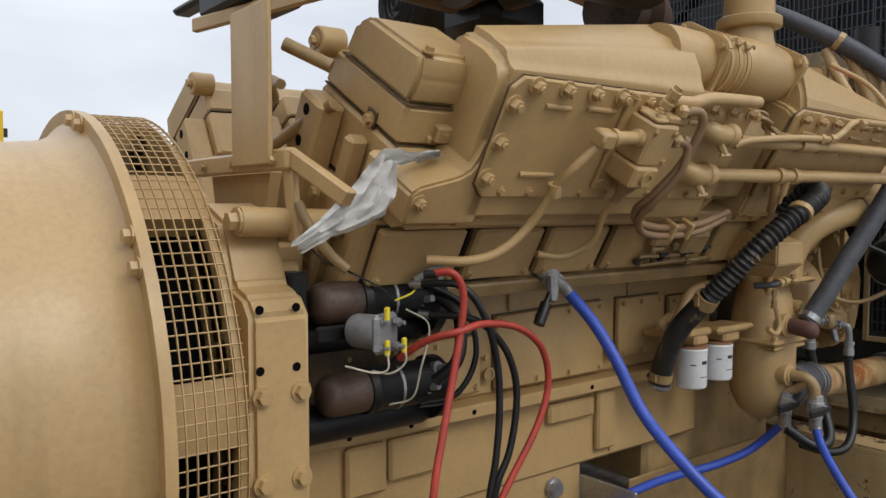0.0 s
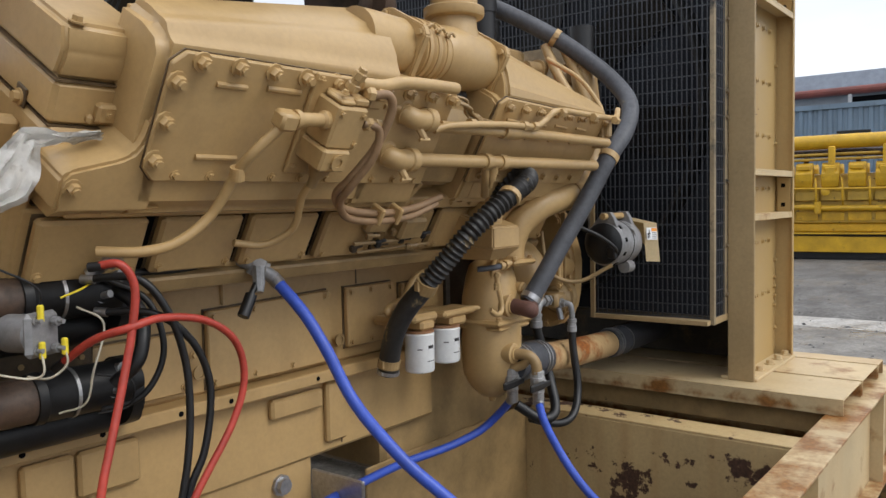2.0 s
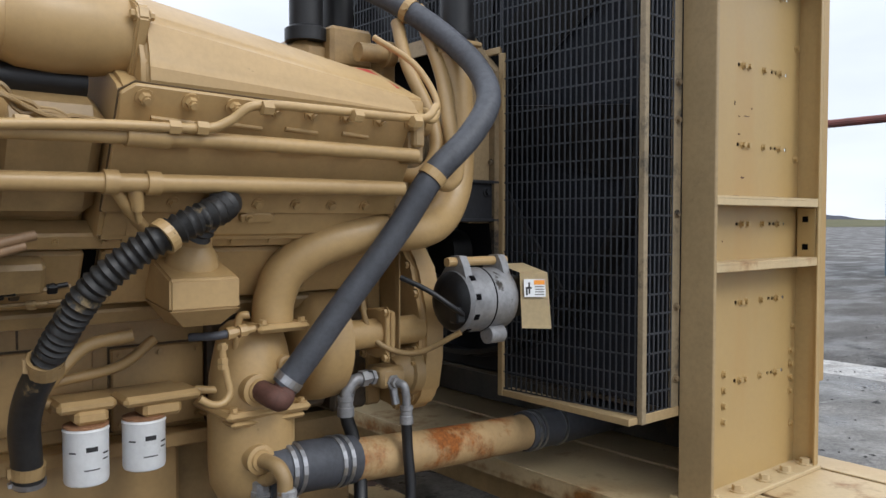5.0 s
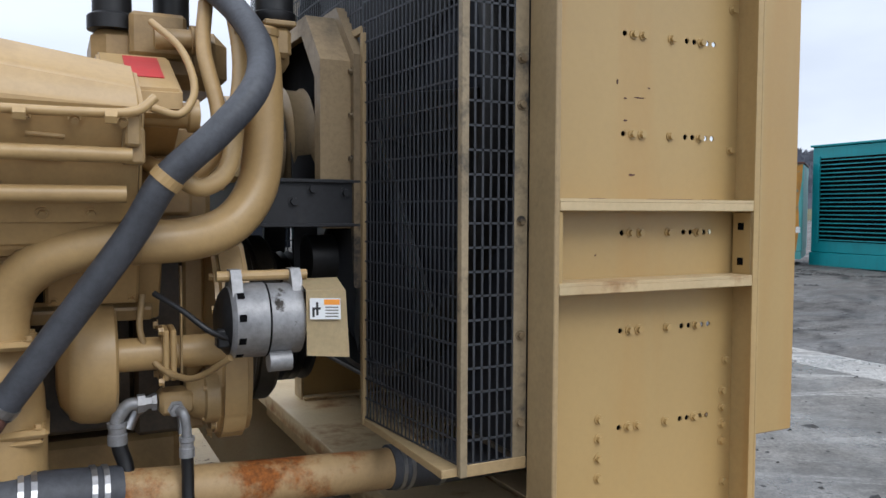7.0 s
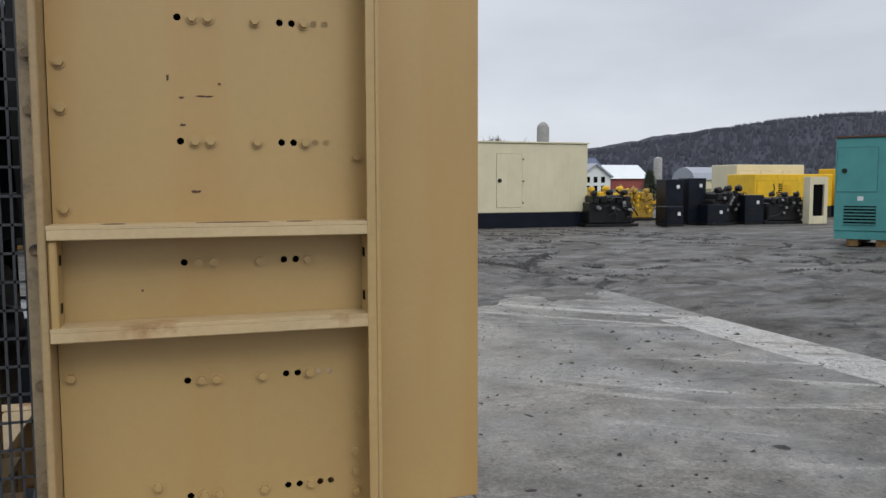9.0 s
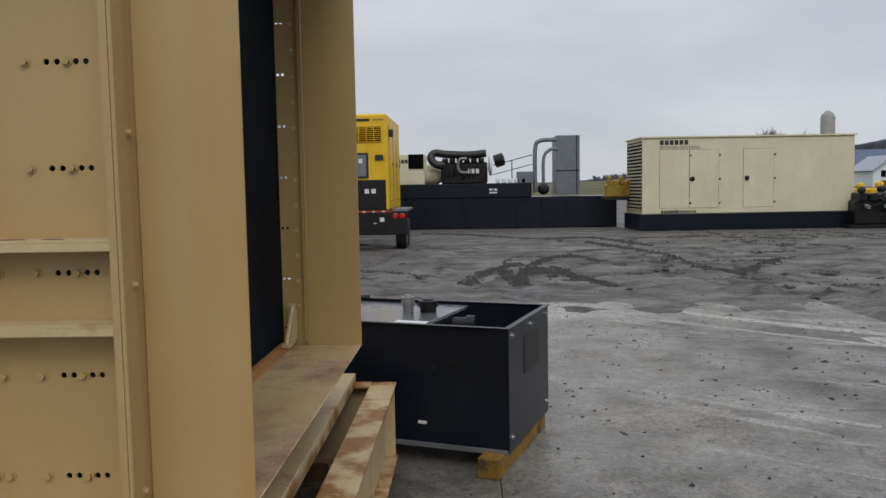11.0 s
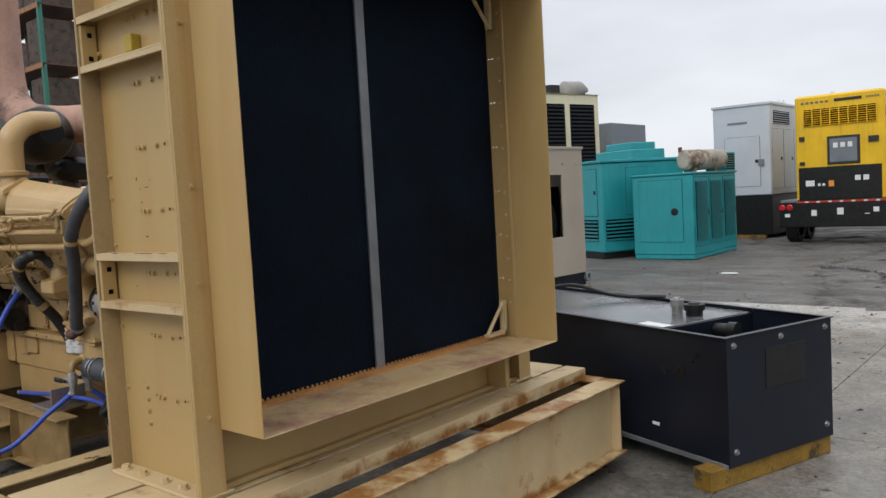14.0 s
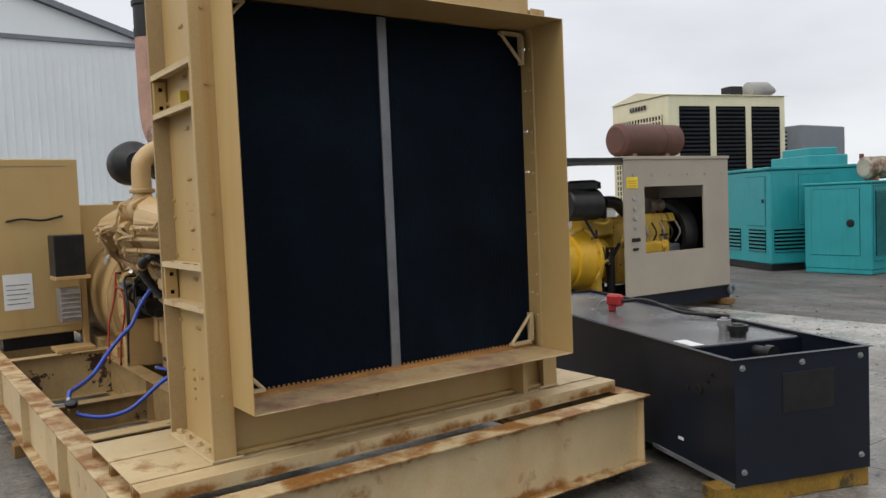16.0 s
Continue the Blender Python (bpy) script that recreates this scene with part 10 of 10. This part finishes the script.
prism(bm, [(1.42, 3.07), (2.0, 3.07), (1.98, 2.6), (1.90, 1.9), (1.93, 1.1), (1.86, 0.44), (1.70, 0.44), (1.66, 1.3), (1.72, 1.9), (1.58, 2.5)], "y", -0.004, 0.0, FT)
part("rust_stripe", bm, material("orange_rust_stain", (0.42, 0.20, 0.03), 0.7, var=0.35, scale=2.5, patch=(0.20, 0.24, 0.18), patch_at=0.58, patch_scale=1.6), ft, "orange rust stripe")
louvre(ft, FT, 0.26, 1.08, 0.60, 1.15, 0.0, 6, "teal_faded")
door(ft, FT, 0.05, 1.08, 1.55, 2.80, 0.0, "teal_faded", handle=False)
one("latch", lambda bm: lathe(bm, FT @ Vector((0.25, -0.016, 2.15)), FT.to_3x3() @ Vector((0, -1, 0)), [(0, 0.07), (0.03, 0.07)], 12), "black_metal", ft)
boxes("sticker", [(0.6, -0.004, 1.30, 0.75, 0.0, 1.42), (1.84, -0.008, 1.0, 1.96, -0.005, 1.18)], "white", ft, m=FT, c=0)
boxes("roof_strip", [(-0.02, -0.04, 3.08, 2.04, 2.64, 3.13)], "rust_dark", ft, m=FT)
for x in (0.35, 1.1):
    tagged(boxes("support_block", [(x, 0.05, 0.0, x + 0.3, 2.4, 0.20)], "wood", None, m=FT), "timber block under the faded teal generator", "timber")
# big teal set with a grille end
t2 = thing("enclosed_generator", (25, 11.5, 0), "large teal enclosure with a dark intake grille and louvred side", "generator")
T2 = turned(24.15, 13.85, -94)
boxes("enclosure", [(0, 0, 0.40, 4.7, 2.6, 3.60)], "teal", t2, c=0.03, m=T2)
boxes("base_rail", [(-0.02, -0.03, 0.0, 4.72, 2.63, 0.40)], "teal", t2, c=0.01, m=T2)
boxes("roof_sheet", [(-0.05, -0.05, 3.60, 4.75, 2.65, 3.66)], "teal", t2, c=0.01, m=T2)
boxes("intake_grille", [(0.30, -0.01, 0.75, 4.4, 0.0, 3.25)], "dark", t2, m=T2)
boxes("grille_slat", [(0.30, -0.05, 0.78 + 0.125 * k, 4.4, -0.012, 0.81 + 0.125 * k) for k in range(20)], "teal", t2, m=T2, c=0)
boxes("grille_post", [(0.24, -0.06, 0.70, 0.32, 0.0, 3.30)], "teal", t2, m=T2)
louvre(t2, T2 @ turned(4.7, 0, 90), 0.15, 2.4, 0.7, 3.3, 0.0, 16, "teal")

# yellow engine in front of the blue container
engine_far("generator_engine", "large yellow diesel engine on a yellow base", turned(21.9, 1.5, -84), 5.2, "yellow_engine", n=8)
engine_far("generator_engine", "large yellow diesel engine further along the yard", turned(23.2, -4.2, -86), 5.4, "yellow_engine", n=8)
bc = thing("shipping_container", (29, 3, 0), "blue-grey corrugated shipping containers", "container")
bm = bmesh.new()
ys = np.arange(-12.0, 7.0, 0.14)
line = []
for k, y in enumerate(ys):
    d = 0.0 if k % 2 else 0.05
    line += [(27.0 + d, y), (27.0 + d, y + 0.10)]
put(bm, [(x, y, z) for x, y in line for z in (0.15, 4.15)] + [(27.2, line[k][1], z) for k in (0, -1) for z in (0.15, 4.15)],
    [(2 * k, 2 * k + 2, 2 * k + 3, 2 * k + 1) for k in range(len(line) - 1)])
part("corrugated_wall", bm, "blue_cont", bc)
boxes("rail", [(26.96, -12.0, 0.0, 27.2, 7.0, 0.15), (26.96, -12.0, 4.15, 29.4, 7.0, 4.3), (26.96, 6.95, 0.0, 29.4, 7.05, 4.15)], "blue_cont", bc)
boxes("door_seam", [(26.955, 6.0, 0.4, 26.97, 6.9, 4.0)], "black_metal", bc)
gr = thing("site_building", (33, 0, 0), "low grey flat-roofed building behind the containers", "building")
boxes("wall", [(31.0, -16, 0.0, 38, 6.2, 5.0)], "mid_grey", gr)
boxes("roof", [(30.8, -16.2, 5.0, 38.2, 6.4, 5.75)], "roof_grey", gr)
boxes("window", [(30.98, -14 + 2.2 * k, 4.2, 31.0, -12.2 + 2.2 * k, 4.9) for k in range(8)], "dark", gr, c=0)
rp = thing("overhead_pipe", (27.4, 2, 4.3), "rust-red overhead pipe on short stands", "pipe")
one("pipe", lambda bm: tube(bm, [(27.4, -14, 4.78), (27.4, 0, 4.72), (27.4, 9.0, 4.66)], 0.13, 12, per=2), "red_brown", rp)
one("stand", lambda bm: [box(bm, (27.35, y, 4.3), (27.45, y + 0.1, 4.65)) for y in (-9, -6, -3, 0, 2.5, 5)], "steel", rp)

# white metal building, racks
wb = thing("metal_building", (-30, 4, 0), "large white ribbed metal building with grey roof trim", "building")
bm = bmesh.new()
BX = -26.0
prism(bm, [(-30.0, -0.2), (9.35, -0.2), (9.35, 8.7), (-4.0, 13.0), (-30.0, 13.0)], "x", BX - 14, BX, None)
part("wall", bm, "white_wall", wb)
boxes("wall_rib", [(BX, -12 + 0.3 * k, 0.1, BX + 0.03, -11.97 + 0.3 * k, 9.2 if k < 64 else 8.7) for k in range(71)], "white_wall", wb, c=0)
boxes("girt", [(BX + 0.02, -20, 9.15, BX + 0.10, 7.9, 9.32)], "mid_grey", wb, c=0)
one("roof_edge", lambda bm: prism(bm, [(9.65, 8.6), (9.65, 8.85), (-4.0, 13.3), (-4.0, 13.05)], "x", BX - 14, BX + 0.25), "mid_grey", wb)
rk = thing("storage_rack", (-13, 6.2, 0), "tall green steel storage rack with stacked stock", "rack")
boxes("upright", [(x, y, 0, x + 0.1, y + 0.1, 8.2) for x in (-16.4, -14.6, -12.8, -11.3) for y in (5.6, 6.7)], "green_rack", rk)
for z in (2.6, 4.0, 5.4, 6.8):
    boxes("beam", [(-16.4, 5.58, z, -11.2, 5.64, z + 0.12), (-16.4, 6.76, z, -11.2, 6.82, z + 0.12)], "rust", rk)
    boxes("shelf", [(-16.4, 5.64, z + 0.08, -11.2, 6.76, z + 0.12)], "rust_dark", rk)
    boxes("stock", [(-16.25 + 0.82 * k, 5.7, z + 0.12, -15.5 + 0.82 * k, 6.6, z + 0.75 + 0.16 * (k * 3 % 4)) for k in range(6)], "brown_metal", rk, c=0.03)
cn = thing("traffic_cone", (0.2, 2.6, 0), "orange and white traffic cone beside the skid", "cone")
one("cone", lambda bm: lathe(bm, (1.0, 2.6, 0.03), (0, 0, 1), [(0, 0.15), (0.5, 0.04), (0.5, 0.02)], 18), "orange", cn, smooth=40)
boxes("base", [(0.8, 2.4, 0.0, 1.2, 2.8, 0.03)], "orange", cn)
scrap = one("paper_scrap", lambda bm: box(bm, (2.2, 12.4, 0.0), (2.5, 12.55, 0.02), None, 0.004), "white")
tagged(scrap, "scrap of white paper lying on the gravel", "paper")

# farm and hill
farm = thing("barn", (95, 152, 0), "long red barn with a white roof", "barn")
boxes("wall", [(89, 150, -1, 100.4, 160, 3.2)], "barn_red", farm, c=0)
one("roof", lambda bm: prism(bm, [(149.4, 3.1), (155, 6.2), (160.6, 3.1)], "x", 88.5, 100.9), "white_wall", farm)
silo = thing("silo", (102, 152, 0), "pale concrete farm silo", "silo")
one("shaft", lambda bm: lathe(bm, (106.8, 156, -1), (0, 0, 1), [(0, 1.0), (8.6, 1.0), (8.9, 0.8), (9.1, 0.3)], 16), "concrete", silo, smooth=40)
silo2 = thing("silo", (60, 130, 0), "pale concrete farm silo with a domed cap", "silo")
one("shaft", lambda bm: lathe(bm, (66.8, 132, -1), (0, 0, 1), [(0, 1.15), (13.3, 1.15), (13.9, 0.9), (14.4, 0.3)], 20), "concrete", silo2, smooth=40)
wh2 = thing("farmhouse", (70, 135, 0), "white gabled farmhouse below the hill", "house")
one("wall", lambda bm: prism(bm, [(74.5, -1), (81.0, -1), (81.0, 3.4), (77.8, 5.6), (74.5, 3.4)], "y", 132, 140), "white_wall", wh2)
one("roof", lambda bm: (prism(bm, [(74.0, 3.3), (77.8, 5.9), (77.8, 5.6), (74.3, 3.1)], "y", 131.5, 140.5), prism(bm, [(81.5, 3.3), (77.8, 5.9), (77.8, 5.6), (81.2, 3.1)], "y", 131.5, 140.5)), "roof_grey", wh2)
boxes("window", [(75.8 + 1.6 * k, 131.95, z, 76.6 + 1.6 * k, 132, z + 1.1) for k in range(3) for z in (0.5, 2.2)], "dark", wh2, c=0)
bn2 = thing("barn", (66, 145, 0), "barn with a blue-grey roof", "barn")
boxes("wall", [(76, 146, -1, 88, 158, 3.8)], "roof_grey", bn2, c=0)
one("roof", lambda bm: prism(bm, [(145.5, 3.6), (152, 7.6), (158.5, 3.6)], "x", 75.5, 88.5), "solar", bn2)
bn3 = thing("barn", (115, 152, 0), "grey farm shed with a pale roof", "barn")
boxes("wall", [(114, 152, -1, 130, 160, 3.0)], "cream", bn3, c=0)
one("roof", lambda bm: prism(bm, [(151.5, 2.9), (152.4, 4.5), (154.2, 5.5), (156, 5.8), (157.8, 5.5), (159.6, 4.5), (160.5, 2.9)], "x", 113.5, 130.5), "roof_grey", bn3)


def field_material(name, a, b, sc):
    m = bpy.data.materials.new(name)
    m.use_nodes = True
    n, l = m.node_tree.nodes, m.node_tree.links
    co, t, r = n.new("ShaderNodeTexCoord"), n.new("ShaderNodeTexNoise"), n.new("ShaderNodeValToRGB")
    t.inputs["Scale"].default_value, t.inputs["Detail"].default_value, t.inputs["Roughness"].default_value = sc, 8, 0.7
    l.new(co.outputs["Object"], t.inputs["Vector"])
    l.new(t.outputs["Fac"], r.inputs["Fac"])
    r.color_ramp.elements[0].position, r.color_ramp.elements[0].color = 0.35, a + (1,)
    r.color_ramp.elements[1].position, r.color_ramp.elements[1].color = 0.65, b + (1,)
    l.new(r.outputs["Color"], n["Principled BSDF"].inputs["Base Color"])
    n["Principled BSDF"].inputs["Roughness"].default_value = 0.95
    n["Principled BSDF"].inputs["Specular IOR Level"].default_value = 0.1
    return m


# distance haze is mixed into both colours; branches paler to offset their weaker light
M["hill"] = field_material("winter_woods_haze_tint", (0.052, 0.057, 0.072), (0.066, 0.071, 0.086), 0.05)
M["woods"] = field_material("grey_branches_haze_tint", (0.088, 0.096, 0.120), (0.104, 0.110, 0.134), 0.02)
M["field"] = field_material("dull_green_field", (0.095, 0.095, 0.05), (0.15, 0.14, 0.085), 0.05)
bm = bmesh.new()
for (x0, x1, y0, y1, hx, hy, h, w) in ((60, 900, 300, 640, 560, 520, 59, 300),):
    nx, ny = 110, 26
    vs = []
    for j in range(ny + 1):
        for i in range(nx + 1):
            x, y = x0 + (x1 - x0) * i / nx, y0 + (y1 - y0) * j / ny
            g = math.exp(-((x - hx) / w) ** 2) * min(1, max(0, (y - 320) / 180)) * h
            z = g + (2.0 * noise.noise((x * 0.05, y * 0.05, 0)) + 1.6 * noise.noise((x * 0.21, y * 0.21, 5))) * min(1, g / 6) - 1
            vs.append(bm.verts.new((x, y, z)))
    for j in range(ny):
        for i in range(nx):
            a = j * (nx + 1) + i
            bm.faces.new((vs[a], vs[a + 1], vs[a + nx + 2], vs[a + nx + 1]))
tagged(part("hill", bm, "hill", None, smooth=60), "low wooded winter hill on the horizon", "hill", kind="structure")
# bare tree tops along the crest
rnd = random.Random(5)
bm = bmesh.new()
for k in range(6500):
    x = rnd.uniform(90, 800)
    y = rnd.uniform(360, 530)
    g = math.exp(-((x - 560) / 300) ** 2) * min(1, max(0, (y - 320) / 180)) * 59
    hgt = rnd.uniform(1.6, 3.2)
    for q in range(5):
        dx, dy = rnd.uniform(-1.6, 1.6), rnd.uniform(-1, 1)
        put(bm, [(x - 0.7, y, g - 1.5), (x + 0.7, y, g - 1.5), (x + dx, y + dy, g + hgt * rnd.uniform(0.7, 1.1))], [(0, 1, 2)])
tagged(part("far_woods", bm, "woods", None), "bare tree tops along the hill crest", "woods", kind="stuff")
bm = bmesh.new()
put(bm, [(-250, 90, 0.05), (900, 90, 0.05), (900, 330, 3.0), (-250, 330, 3.0)], [(0, 1, 2, 3)])
tagged(part("field", bm, "field", None), "dull green farm field beyond the yard", "field", kind="structure")


def bare_tree(name, x, y, z, h, seed):
    """A leafless tree: tapered trunk with forking limbs."""
    r_ = random.Random(seed)
    t = thing(name, (x, y, z), "leafless grey-brown tree against the sky", "tree")
    bm = bmesh.new()
    cyl(bm, (x, y, z), (x, y, z + h * 0.35), h * 0.03, h * 0.02, 7)
    part("trunk", bm, "brown_metal", t)
    bm = bmesh.new()

    def limb(p, d, ln, rad, lvl):
        q = p + d * ln
        cyl(bm, p, q, rad, rad * 0.6, 4, cap=False)
        if lvl:
            for _ in range(4):
                nd = (d + Vector((r_.uniform(-0.8, 0.8), r_.uniform(-0.8, 0.8), r_.uniform(-0.1, 0.6)))).normalized()
                limb(p.lerp(q, r_.uniform(0.55, 1)), nd, ln * r_.uniform(0.5, 0.75), rad * 0.55, lvl - 1)
    for _ in range(5):
        limb(Vector((x, y, z + h * r_.uniform(0.25, 0.35))), Vector((r_.uniform(-0.6, 0.6), r_.uniform(-0.6, 0.6), 1)).normalized(), h * 0.3, h * 0.014, 3)
    part("crown", bm, "brown_metal", t)


def evergreen(x, y, h, w, seed):
    """A small fir: thin trunk and drooping sprays of needles."""
    r_ = random.Random(seed)
    t = thing("fir_tree", (x, y, 0), "small dark green fir at the field edge", "tree")
    one("trunk", lambda bm: cyl(bm, (x, y, 0), (x, y, h * 0.9), 0.09, 0.02, 7), "brown_metal", t)
    bm = bmesh.new()
    for k in range(900):
        f = r_.random() ** 0.8
        a, rr = r_.uniform(0, 2 * math.pi), w * (1 - f) * r_.uniform(0.35, 1.1)
        c_ = Vector((x + rr * math.cos(a), y + rr * math.sin(a), 0.25 + (h - 0.25) * f))
        u = Vector((math.cos(a), math.sin(a), -0.5)) * r_.uniform(0.18, 0.32)
        s_ = Vector((-math.sin(a), math.cos(a), r_.uniform(-0.3, 0.3))) * 0.09
        put(bm, [c_ - s_, c_ + s_, c_ + u], [(0, 1, 2)])
    part("crown", bm, "needles", t)


evergreen(30.9, 38.6, 2.7, 0.85, 61)
bare_tree("tree", -9.0, 60.0, 0, 8.5, 1)
for k in range(7):
    bare_tree("tree", 51.5 + 1.0 * k, 120.0 + (k % 3), 0, 9.6 + 0.5 * (k * 3 % 4), 2 + k)

# the yard stands on the lower ground
for ob in bpy.data.objects:
    if ob not in BEFORE_YARD and ob.parent is None:
        ob.location.z -= DROP
